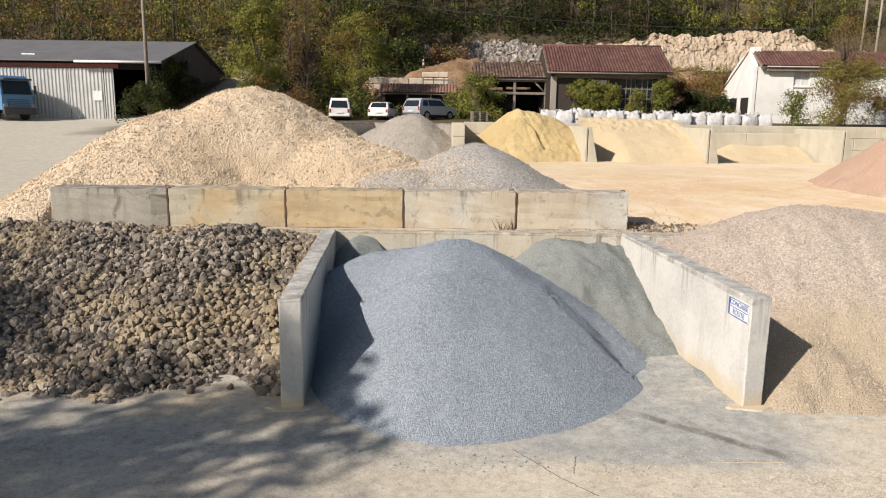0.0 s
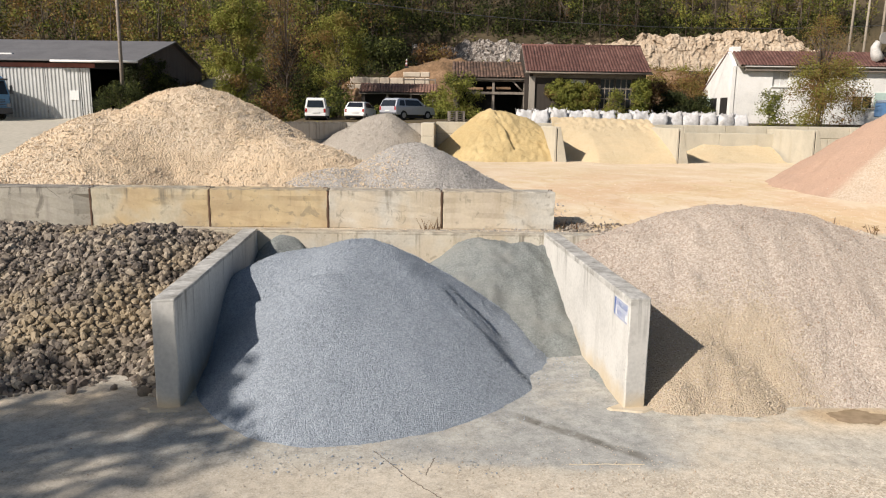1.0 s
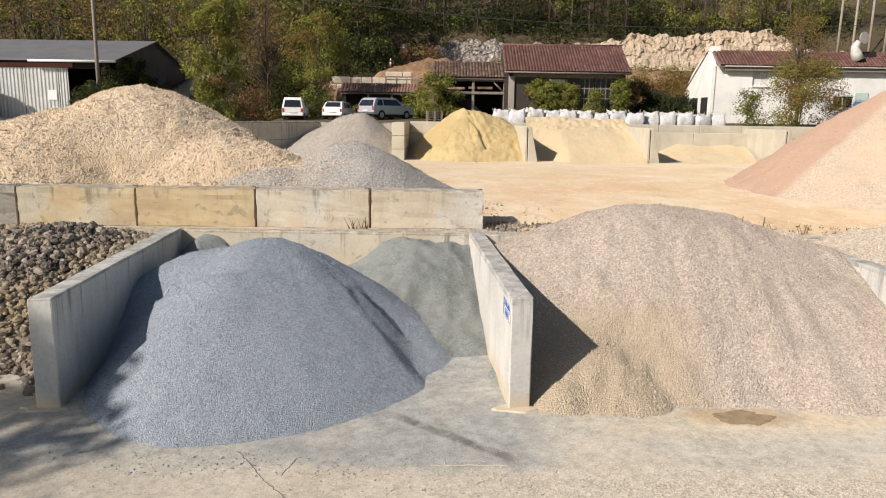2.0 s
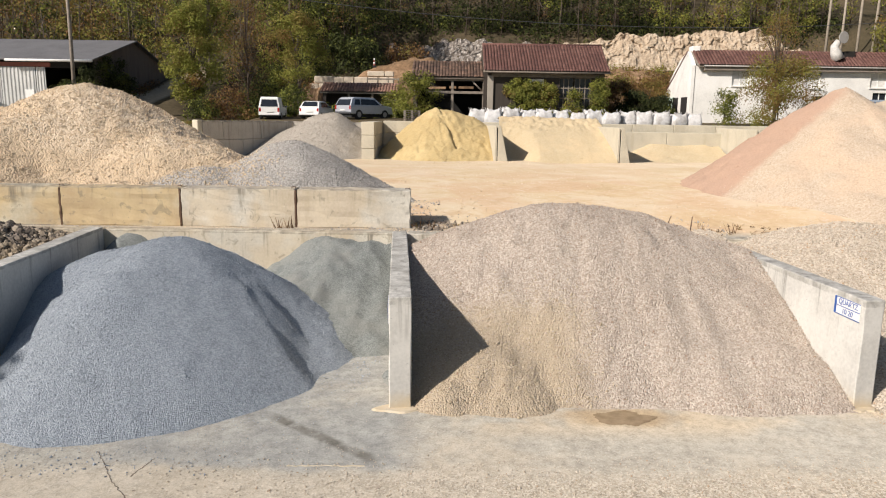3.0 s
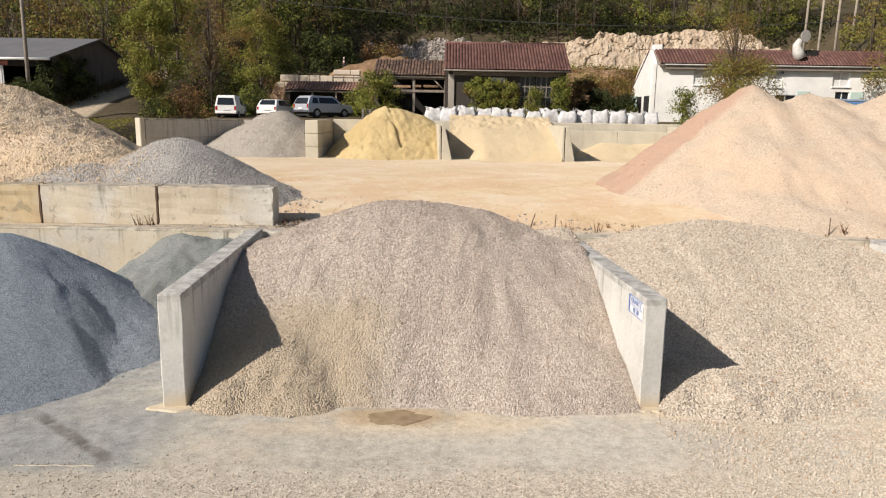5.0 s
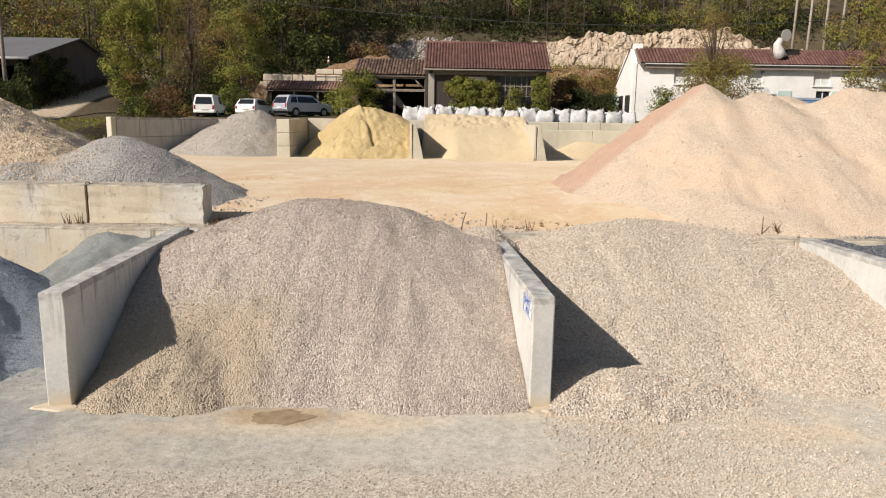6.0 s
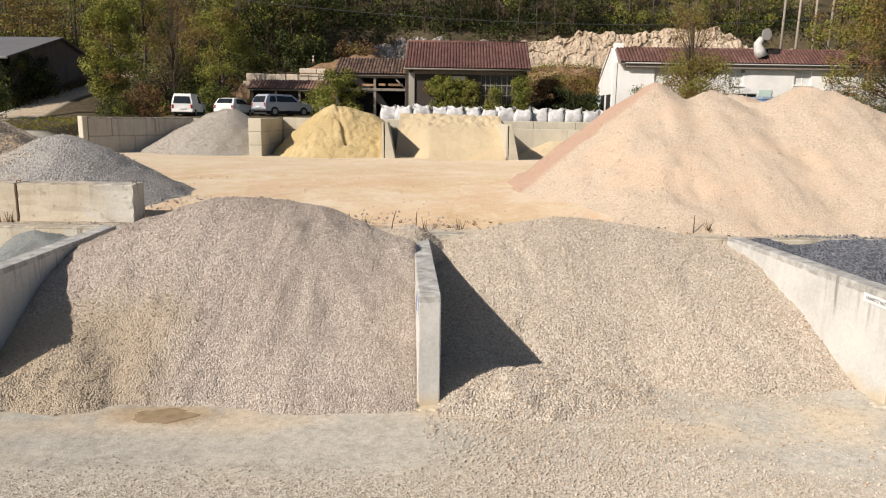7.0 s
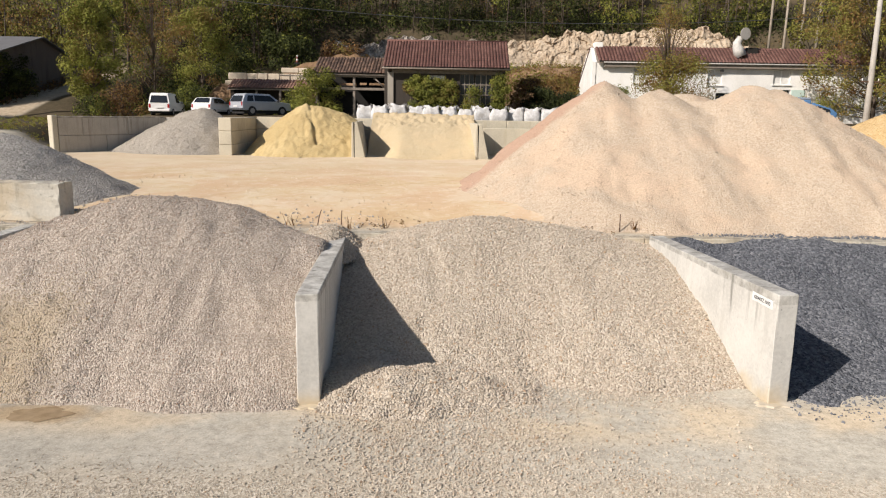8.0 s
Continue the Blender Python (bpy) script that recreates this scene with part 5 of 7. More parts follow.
# ---- hillside ----
def rock_face():
    xs, ts = np.arange(-3, 58, 0.2), np.linspace(0, 1, 50)
    gx, gt = np.meshgrid(xs, ts)
    ridge = lambda u, v, k: 1 - np.abs(vnoise(u, v, k))
    foot = ground_z(gx, np.full_like(gx, 97.0)) - 0.8
    high = 4.7 + 0.8 * fbm(gx * 0.11, gx * 0, 71, 3) * S(10, 24, gx) - 0.2 * S(22, 12, gx) + 1.2 * S(24, 34, gx) * S(56, 48, gx) - 1.6 * S(46, 57, gx) - 1.0 * S(1, -3, gx)
    high = high + 0.35 * vnoise(gx * 0.7, gx * 0, 78) + 0.22 * vnoise(gx * 2.1, gx * 0, 80)
    wob = fbm(gx * 0.5, gt * 1.6, 81, 3)
    out = 0.5 * ridge(gx * 0.21 + 0.5 * wob, gt * 1.3, 73) + 0.22 * ridge(gx * 0.9 + wob, gt * 3 + wob, 74) + 0.2 * ridge(gx * 2.3, gt * 8 + wob, 75) + 0.26 * vnoise(gx * 4.1, gt * 13, 76) + 0.2 * vnoise(gx * 8.3, gt * 24, 77)
    out = out + 0.5 * (vnoise(gx * 0.25, np.floor(gt * 7 + 1.5 * wob), 82) > 0)
    y = 98.6 + 4.2 * gt ** 1.2 - out * (0.25 + gt * 0.6)
    z = foot + high * gt ** 0.8 + 0.16 * vnoise(gx * 2.2, gt * 14, 79)
    y[-1] += 5
    z[-1] -= 0.4
    me = fast_mesh("rock_face", np.stack([gx, y, z], -1).reshape(-1, 3), grid_faces(len(xs), len(ts)), False)
    tagged(part("rock_face", me, LEFT_ROCK), "pale weathered limestone cutting across the hillside", "rock face", kind="structure")


rock_face()
heap("earth_bank", "reddish earth bank on the hillside terrace", lambda x, y: cone(x, y, 2.0, 77, 10.2, 5.5, 11, 9, 5, 6, 0.4), side(-9), side(11), 71, 84, 0.4, EARTH, None, "", 0.25, seed=27, category="earth bank")
heap("terrace_fill", "brown earth terrace behind the low hut", lambda x, y: 3.4 + (3.1 + 0.15 * vnoise(x * 1.9, y * 0, 66)) * S(65.2, 66.2, y + 0.1 * vnoise(x * 2.7, y * 0, 67)) ** 0.5 * S(-10.5, -7.5, x) * S(4.0, 2.0, x) + 1.0 * S(67, 71, y), side(-9.8), side(3.6), 65.0, 73, 0.15, EARTH, None, "", 0.1, seed=28, category="earth bank")


def scrub_fn(x, y):
    return cone(x, y, 22, 76, 9.0, 4.0, 9, 26, 12, 12, 0.5)


def scrub_z(x, y):
    return np.maximum(scrub_fn(x, y), ground_z(x, y))


heap("scrub_bank", "ochre earth slope between the two houses", scrub_fn, side(12), side(48), 64.5, 90, 0.5, EARTH, None, "", 0.3, seed=29, category="earth bank")

# ---- plants ----
def leaf_cloud(centres, spread, count, size, tint, rng, flat=0.75):
    """Leaf faces scattered about centres; returns vertices and tints."""
    which = rng.integers(0, len(centres), count)
    c = centres[which]
    d = rng.normal(size=(count, 3)) * np.array([1, 1, flat])
    d *= (spread * rng.random(count) ** 0.4 / np.maximum(np.linalg.norm(d, axis=1), 0.01))[:, None]
    p = c + d
    out = d / np.maximum(np.linalg.norm(d, axis=1, keepdims=True), 0.01)
    out = out + np.array([0, 0, 0.25]) + 0.55 * rng.normal(size=(count, 3))
    out /= np.maximum(np.linalg.norm(out, axis=1, keepdims=True), 0.01)
    a = np.cross(out, rng.normal(size=(count, 3)))
    a /= np.maximum(np.linalg.norm(a, axis=1, keepdims=True), 0.01)
    s = size * rng.uniform(0.6, 1.3, count)[:, None]
    a, b = a * s, np.cross(out, a) * s * 0.7
    v = np.stack([p - a, p + b * 0.8, p + a, p - b * 0.8], 1)
    shade = rng.normal(0, 0.10, len(centres))
    return v, np.clip(tint + shade[which] + rng.normal(0, 0.06, count), 0, 1)


def crown_centres(height, width, base, n, rng, lean=0.0, full=False):
    """Clump centres in an uneven crown above base."""
    out = []
    for k in range(n):
        h = rng.random() ** 0.8
        ring = math.sin(math.pi * min(1, 0.12 + 0.86 * h)) ** 0.7
        if full:
            ring = math.sqrt(1 - 0.8 * h ** 2.5)
        a, r = rng.uniform(0, 2 * math.pi), width * 0.5 * ring * (math.sqrt(rng.random()) if full else rng.uniform(0.25, 1.0))
        out.append((math.cos(a) * r + lean * h, math.sin(a) * r, base + (height - base) * h))
    return np.array(out)


def leaf_mesh(name, chunks):
    v = np.concatenate([c[0] for c in chunks]).reshape(-1, 3)
    t = np.concatenate([np.repeat(c[1], 4) for c in chunks])
    me = fast_mesh(name, v, np.arange(len(v)).reshape(-1, 4))
    at = me.attributes.new("tint", "FLOAT", "POINT")
    at.data.foreach_set("value", t.astype(np.float32))
    return me


def tree(name, label, x, y, height, width, tint, leaves, size, seed, base=0.25, clumps=40, trunk=0.16, spread=0.75, category="tree", z=None):
    rng = np.random.default_rng(seed)
    t = thing(name, label, category, (x, y, (gz(x, y) if z is None else z) - 0.1))
    cc = crown_centres(height, width, height * base, clumps, rng, full=base < 0.1)
    bm = tube([(0, 0, 0), (0.05, 0.03, height * 0.3), (-0.05, 0.05, height * 0.6), (0, 0, height * 0.88)], [trunk, trunk * 0.8, trunk * 0.5, trunk * 0.12], 8)
    for k in range(0, clumps, 2):
        c = cc[k]
        s = max(0.1, c[2] * 0.55)
        tube([(0, 0, s), (c[0] * 0.5, c[1] * 0.5, s + (c[2] - s) * 0.65), tuple(c)], [trunk * 0.35, trunk * 0.2, 0.012], 5, bm)
    part("trunk", bm, BARK, t)
    part("crown", leaf_mesh("crown", [leaf_cloud(cc, spread, leaves, size, tint, rng)]), LEAF, t)
    return t


TREES = [
    ("leafy_tree", "bright green leafy tree beside the shed", -14.5, 56.8, 8.0, 4.1, 0.54, 14000, 0.085, 1, 0.14, 46),
    ("leafy_tree", "tall grey half-bare tree behind the leafy one", -11.6, 61.5, 11.0, 5.0, 0.92, 6000, 0.06, 2, 0.2, 110, 0.08),
    ("leafy_tree", "broad olive tree with thinning autumn leaves", -6.9, 59.5, 8.0, 6.6, 0.62, 14000, 0.075, 3, 0.24, 64),
    ("leafy_tree", "dense olive-brown tree by the utility pole", 43.6, 53.5, 12.0, 10.0, 0.70, 34000, 0.085, 5, 0.06, 260),
    ("leafy_tree", "thin yellowing tree rising from a bush", 28.3, 51.9, 7.8, 4.2, 0.80, 5200, 0.05, 6, 0.3, 90),
    ("leafy_tree", "yellow-green tree beyond the long house", 45.5, 66.0, 12.5, 6.0, 0.64, 4600, 0.12, 7),
    ("leafy_tree", "dark tree behind the shed gable", -17.5, 70.0, 8.5, 6.5, 0.36, 5200, 0.12, 8),
]
for row in TREES:
    tree(*row)
BUSHES = [
    ("bush", "dusty rounded bush at the foot of the pole", -20.3, 49.6, 2.5, 3.5, 0.17, 6500, 0.06, 21),
    ("bush", "dark bush beside the shed gable", -20.3, 57.0, 2.2, 2.6, 0.10, 2200, 0.09, 22),
    ("bush", "leafy green bush beside the open barn", 2.8, 57.8, 3.4, 3.5, 0.47, 5600, 0.08, 23),
    ("bush", "bright green shrub below the workshop window", 15.0, 56.9, 2.3, 1.7, 0.52, 2200, 0.07, 25),
    ("bush", "wide olive bush before the white house", 28.5, 51.8, 4.6, 5.6, 0.70, 15000, 0.065, 27),
    ("bush", "small grey-green bush before the white house", 25.0, 52.4, 2.5, 1.9, 0.40, 1800, 0.075, 28),
    ("bush", "low brown scrub beside the parked van", -11.2, 54.5, 2.4, 3.8, 0.90, 3600, 0.08, 29),
    ("bush", "low scrub at the parking bank's edge", -12.6, 53.0, 1.5, 3.0, 0.24, 2200, 0.075, 30),
    ("bush", "rusty autumn scrub on the slope between houses", 19.9, 63.6, 3.4, 3.8, 0.84, 6500, 0.085, 31),
    ("bush", "orange-brown autumn scrub below the rock face", 22.9, 64.2, 3.6, 4.2, 0.83, 6500, 0.09, 36),
    ("bush", "olive scrub high on the slope between houses", 21.0, 71.0, 2.6, 5.0, 0.6, 3600, 0.10, 37),
    ("bush", "rusty scrub beside the white gable", 25.4, 69.0, 3.2, 4.0, 0.84, 3600, 0.09, 38),
    ("bush", "dark thicket in the gap between houses", 20.6, 60.2, 2.3, 3.2, 0.05, 4500, 0.09, 32),
    ("bush", "dark thicket beside the white gable", 22.7, 60.2, 2.0, 2.4, 0.05, 3400, 0.09, 39),
    ("bush", "dark shrub behind the parked cars", -6.8, 57.0, 2.4, 3.0, 0.30, 2600, 0.09, 33),
    ("bush", "brown shrub behind the silver car", 1.0, 59.5, 2.2, 2.5, 0.5, 1800, 0.09, 34),
    ("bush", "dark tall shrub on the bank behind the cars", -10.5, 65.5, 4.6, 5.5, 0.18, 5200, 0.11, 40),
    ("bush", "dark tall shrub under the woodland edge", -8.8, 74.0, 5.0, 6.0, 0.16, 4600, 0.13, 41),
    ("bush", "dark shrub above the earth bank", -5.5, 83.5, 4.6, 7.0, 0.14, 4200, 0.15, 42),
    ("bush", "dark brown shrub above the earth bank", 0.5, 86.5, 3.6, 7.0, 0.95, 3600, 0.15, 43),
]
for row in BUSHES:
    tree(*row, base=0.06, clumps=50, trunk=0.05, spread=max(0.45, row[5] * 0.16), category="bush")


def ivy_patch(label, x0, x1, z0, z1, y, depth, count, tint, seed):
    """A mound of ivy held to a wall that runs along x."""
    rng = np.random.default_rng(seed)
    n = 46
    a, r = rng.uniform(0, 2 * math.pi, n), np.sqrt(rng.random(n))
    u, w = np.cos(a) * r, np.sin(a) * r
    u, w = np.sign(u) * np.abs(u) ** 0.75, np.sign(w) * np.abs(w) ** 0.75
    c = np.stack([(x0 + x1) / 2 + u * (x1 - x0) / 2, y - depth * (1 - r) * rng.uniform(0.5, 1.0, n), (z0 + z1) / 2 + w * (z1 - z0) / 2], -1)
    ivy = thing("ivy", label, "ivy")
    stems = bmesh.new()
    for k in range(0, n, 5):
        tube([((x0 + x1) / 2 + u[k] * 0.4, y, z0 - 0.4), (c[k][0], y - 0.05, (z0 + c[k][2]) / 2), tuple(c[k])], [0.04, 0.03, 0.012], 5, stems)
    part("stem", stems, BARK, ivy)
    part("leafage", leaf_mesh("leafage", [leaf_cloud(c, 0.42, count, 0.07, tint, rng)]), LEAF, ivy)


ivy_patch("broad mound of ivy over the workshop front", 9.5, 12.5, 4.1, 7.2, 57.4, 0.7, 12000, 0.48, 81)
ivy_patch("yellow-green ivy beside the workshop window", 12.4, 13.6, 4.2, 7.0, 57.45, 0.4, 3600, 0.54, 82)
ivy_patch("thick ivy column on the workshop corner", 16.4, 17.6, 4.0, 7.5, 57.4, 0.5, 5000, 0.45, 83)
# an ivy mantle on the shed's end wall
ivy_rng = np.random.default_rng(5)
ivy_c = np.stack([np.full(60, -21.0), 54.9 + 4.6 * ivy_rng.random(60) ** 1.3, 4.2 + 4.0 * ivy_rng.random(60)], -1)
ivy_c[::3, 0] -= 0.9 * ivy_rng.random(20)
ivy_c[::3, 1] = 54.35
ivy_c[:, 2] -= 0.5 * (ivy_c[:, 1] < 55.5)
tagged(part("ivy", leaf_mesh("ivy", [leaf_cloud(ivy_c, 0.55, 6000, 0.085, 0.12, ivy_rng)]), LEAF), "dark ivy climbing the shed's end wall", "ivy", kind="stuff")


def woodland_tone(x, lean, rng):
    """Leaf tint, its spread and whether the tree is nearly bare, by the stretch of hillside."""
    bare = False
    if x < -32:
        tint = rng.choice([0.25, 0.66, 0.80, 0.90])
    elif x < -21:
        tint = rng.choice([0.36, 0.58, 0.66, 0.74], p=[0.25, 0.25, 0.3, 0.2])
    elif x < -12:
        tint = rng.choice([0.3, 0.42, 0.7, 0.93], p=[0.35, 0.2, 0.2, 0.25])
    elif x < 0:
        tint = rng.choice([0.12, 0.24, 0.95], p=[0.5, 0.3, 0.2])
    elif x < 33:
        tint = rng.choice([0.05, 0.14, 0.97, 0.30], p=[0.34, 0.26, 0.3, 0.10])
    elif x < 50:
        tint = rng.choice([0.40, 0.56, 0.66, 0.9], p=[0.3, 0.3, 0.2, 0.2])
    else:
        tint = rng.choice([0.4, 0.62, 0.78, 0.9])
    if tint > 0.88:
        bare = True
    return tint + 0.12 * (lean - 0.5), 0.035, bare


def woodland():
    """The wooded hillside: one mass of trunks and leaves."""
    rng = np.random.default_rng(77)
    chunks, trunks = [], bmesh.new()
    placed = 0
    while placed < 400:
        x, y = rng.uniform(-78, 108), 71 + 55 * rng.random() ** 1.3
        cut = -6 < x < 58
        if cut:
            y = 103.5 + 24 * rng.random() ** 1.4
        if placed % 9 == 0:
            x, y, cut = rng.uniform(-15, -4), rng.uniform(84, 99), True
        if abs(x - 8) > 14 + y * 0.66:
            continue
        if x < -16 and y < 74 or -15 < x < 0 and y < 84:
            continue
        placed += 1
        h, w = rng.uniform(6.5, 12), rng.uniform(4.5, 8.0)
        lean = 0.5 + 0.5 * vnoise(x * 0.09, y * 0.09, 91)
        tint, jitter, bare = woodland_tone(x, lean, rng)
        tint = float(np.clip(tint + rng.normal(0, jitter), 0, 1))
        z = gz(x, y)
        cc = crown_centres(h, w, h * 0.08, 20, rng) + np.array([x, y, z])
        count = int(rng.uniform(420, 620) * (0.7 if bare else 1.25))
        chunks.append(leaf_cloud(cc, 1.0, count, 0.10 if bare else 0.165, tint, rng))
        tube([(x, y, z - 0.2), (x + rng.uniform(-0.3, 0.3), y, z + h * 0.5), (x + rng.uniform(-0.5, 0.5), y, z + h * 0.9)], [0.09, 0.06, 0.02], 5, trunks)
        for j in range(7 if bare else 2):
            c = cc[j]
            tube([(x, y, z + h * (0.25 + 0.08 * j)), tuple(c)], [0.05, 0.012], 4, trunks)
    ob = part("woodland", leaf_mesh("woodland", chunks), LEAF)
    tagged(ob, "dense mixed autumn woodland covering the hillside", "woodland", kind="stuff")
    tagged(part("trunks", trunks, BARK, ob), kind="stuff")


woodland()


def brush(name, label, x0, x1, y0, y1, count, tint, seed, high=0.5, size=0.12, floor_z=ground_z):
    """Low rough growth over a stretch of ground."""
    rng = np.random.default_rng(seed)
    x, y = rng.uniform(x0, x1, count), rng.uniform(y0, y1, count)
    keep = 0.5 + 0.5 * fbm(x * 0.3, y * 0.3, seed, 3) > rng.random(count) * 0.9
    x, y = x[keep], y[keep]
    c = np.stack([x, y, floor_z(x, y) + rng.random(len(x)) * high * 0.6], -1)
    tagged(part(name, leaf_mesh(name, [leaf_cloud(c, high * 0.6, len(x) * 10, size, tint, rng)]), LEAF), label, "undergrowth", kind="stuff")


brush("undergrowth", "rough brown grass and weeds by the lane", -17, -9.2, 41.5, 52, 1000, 0.62, 3, 0.25, 0.05)
brush("undergrowth", "tangled low scrub on the hillside terrace", -14, 58, 68, 97, 900, 0.62, 4, 1.0, 0.2)
brush("undergrowth", "dark brambles behind the parked cars", -12, 3, 57, 66, 420, 0.3, 5, 1.2, 0.16)
brush("undergrowth", "dark scrub along the top of the rock face", -8, 60, 102.6, 112, 3000, 0.12, 7, 2.2, 0.2)
brush("undergrowth", "dark undergrowth between the trees of the hillside", -46, -12, 70, 104, 1700, 0.3, 11, 2.2, 0.2)
brush("undergrowth", "dead brown scrub on the pale bank behind the hut", -9, 3, 66.6, 71, 260, 0.95, 12, 0.5, 0.09)
brush("undergrowth", "dry brown weeds along the retaining wall's head", 4.6, 18.5, 16.62, 17.7, 260, 0.93, 8, 0.10, 0.022)
brush("undergrowth", "dry grass on the bank in front of the parked cars", -10, 8, 46.6, 49, 400, 0.7, 9, 0.22, 0.05)
brush("undergrowth", "rusty bracken on the slope between the houses", 16.5, 31, 63.5, 84, 2200, 0.83, 10, 0.7, 0.085, scrub_z)
brush("undergrowth", "olive scrub on the slope between the houses", 16.5, 31, 74, 84, 260, 0.6, 16, 0.9, 0.09, scrub_z)
brush("undergrowth", "olive scrub under the rock face", 15, 44, 82, 97.5, 900, 0.6, 14, 1.1, 0.12)
brush("undergrowth", "dry tufts clinging to the crest of the rock face", 2, 58, 102.0, 103.2, 420, 0.72, 15, 0.7, 0.09)
brush("undergrowth", "dead brown growth along the shed's end wall", -21.1, -20.2, 54.5, 66, 260, 0.96, 13, 0.8, 0.09)
brush("undergrowth", "dark low scrub beside the shed", -17, -13, 58, 72, 320, 0.3, 6, 1.0, 0.10)

# ---- vehicles ----
def loft(profile, half, inset_from, inset, bm=None):
    """A body from a side profile (along, height); above inset_from its sides lean in."""
    bm = bm or bmesh.new()
    top_z = max(p[1] for p in profile)
    lean = lambda z: half - inset * max(0.0, (z - inset_from) / (top_z - inset_from))
    a = [bm.verts.new((x, -lean(z), z)) for x, z in profile]
    b = [bm.verts.new((x, lean(z), z)) for x, z in profile]
    bm.faces.new(a)
    bm.faces.new(b[::-1])
    for k in range(len(a)):
        j = (k + 1) % len(a)
        bm.faces.new((a[j], a[k], b[k], b[j]))
    bmesh.ops.recalc_face_normals(bm, faces=bm.faces[:])
    bmesh.ops.bevel(bm, geom=bm.edges[:], offset=0.035, segments=2, affect="EDGES", profile=0.5)
    return bm, lean


def quad_panel(corners, thick=0.012):
    """A thin four-cornered panel, pushed out along its normal."""
    bm = bmesh.new()
    c = [Vector(p) for p in corners]
    n = (c[1] - c[0]).cross(c[2] - c[0]).normalized() * thick
    a = [bm.verts.new(p + n) for p in c]
    b = [bm.verts.new(p - n) for p in c]
    bm.faces.new(a)
    bm.faces.new(b[::-1])
    for k in range(len(c)):
        j = (k + 1) % len(c)
        bm.faces.new((a[j], a[k], b[k], b[j]))
    bmesh.ops.recalc_face_normals(bm, faces=bm.faces[:])
    return bm


def wheels(parent, places, radius, half):
    for x in places:
        for s in (-1, 1):
            t = part("tyre", tube([(x, s * (half - 0.2), radius), (x, s * (half - 0.03), radius), (x, s * (half + 0.015), radius)], [radius, radius, radius * 0.92], 20), RUBBER, parent)
            part("rim", tube([(x, s * (half - 0.05), radius), (x, s * (half + 0.028), radius)], [radius * 0.6, radius * 0.52], 14), PALE_METAL, t)


def car(name, label, x, y, turn, paint, profile, half, belt, side_glass, rear_glass, wheel_x, radius, lights, bumper_z):
    """A car whose tail is at 0 and whose nose points along its x axis."""
    v = thing(name, label, "car", (x, y, gz(x, y)), turn)
    v.scale = (0.95, 0.95, 0.92)
    bm, lean = loft(profile, half, belt, 0.17)
    part("body", bm, paint, v)
    for s in (-1, 1):
        for g in side_glass:
            pts = [(px, s * (lean(pz) + 0.004), pz) for px, pz in g]
            part("side_window", quad_panel(pts), GLASS, v)
        z0, z1, x0 = lights
        part("tail_light", box(x0 - 0.03, x0 + 0.1, s * (half - 0.11) - 0.075, s * (half - 0.11) + 0.075, z0, z1, 0.01), LAMP_RED, v)
        part("mirror", box(wheel_x[1] - 0.55, wheel_x[1] - 0.4, s * (half + 0.1) - 0.1, s * (half + 0.1) + 0.1, belt + 0.02, belt + 0.17, 0.03), GREY_PLASTIC, v)
    (xa, za), (xb, zb) = rear_glass
    w0, w1 = lean(za) - 0.15, lean(zb) - 0.13
    part("rear_window", quad_panel([(xa, -w0, za), (xa, w0, za), (xb, w1, zb), (xb, -w1, zb)]), GLASS, v)
    part("bumper", box(-0.06, 0.12, -half + 0.03, half - 0.03, bumper_z, bumper_z + 0.17, 0.03), GREY_PLASTIC if paint is not WHITE_PAINT else paint, v)
    part("number_plate", box(-0.075, -0.055, -0.26, 0.26, bumper_z + 0.25, bumper_z + 0.36), WHITE_PAINT, v)
    part("underside", box(0.15, profile[-1][0] - 0.2 if profile[-1][0] > 2 else 3.3, -half + 0.12, half - 0.12, 0.18, 0.42), RUBBER, v)
    wheels(v, wheel_x, radius, half)
    return v


car("panel_van", "white boxy panel van parked tail to the yard", -7.6, 52.4, 95, WHITE_PAINT,
    [(0, 0.35), (-0.02, 0.95), (0.12, 1.66), (0.3, 1.76), (2.05, 1.72), (2.6, 1.2), (3.9, 0.95), (4.0, 0.35)], 0.80, 0.95,
    [[(1.75, 1.02), (2.6, 1.02), (2.15, 1.58), (1.75, 1.58)]], ((-0.03, 1.02), (0.08, 1.55)), (0.75, 3.25), 0.29, (0.62, 0.92, 0.0), 0.34)
car("hatchback", "small pale silver hatchback parked beside the van", -4.9, 53.2, 82, WHITE_PAINT,
    [(0, 0.32), (0.02, 0.85), (0.2, 1.05), (0.55, 1.40), (1.3, 1.46), (2.2, 1.40), (2.95, 0.98), (3.75, 0.82), (3.85, 0.32)], 0.80, 0.92,
    [[(0.75, 0.98), (1.4, 0.98), (1.4, 1.36), (0.85, 1.33)], [(1.47, 0.98), (2.65, 0.98), (2.15, 1.33), (1.47, 1.36)]],
    ((0.15, 1.04), (0.48, 1.38)), (0.65, 3.05), 0.28, (0.62, 0.88, 0.04), 0.34)
car("suv_car", "silver five-door off-road car parked side-on", -2.5, 53.8, 50, SILVER,
    [(0, 0.45), (-0.02, 1.05), (0.25, 1.60), (0.5, 1.76), (2.6, 1.74), (3.45, 1.15), (4.45, 1.02), (4.6, 0.45)], 0.92, 1.08,
    [[(0.38, 1.16), (1.0, 1.16), (1.0, 1.60), (0.56, 1.60)], [(1.12, 1.16), (3.1, 1.16), (2.58, 1.60), (1.12, 1.62)]],
    ((-0.02, 1.12), (0.20, 1.58)), (0.85, 3.65), 0.40, (0.8, 1.1, 0.0), 0.45)


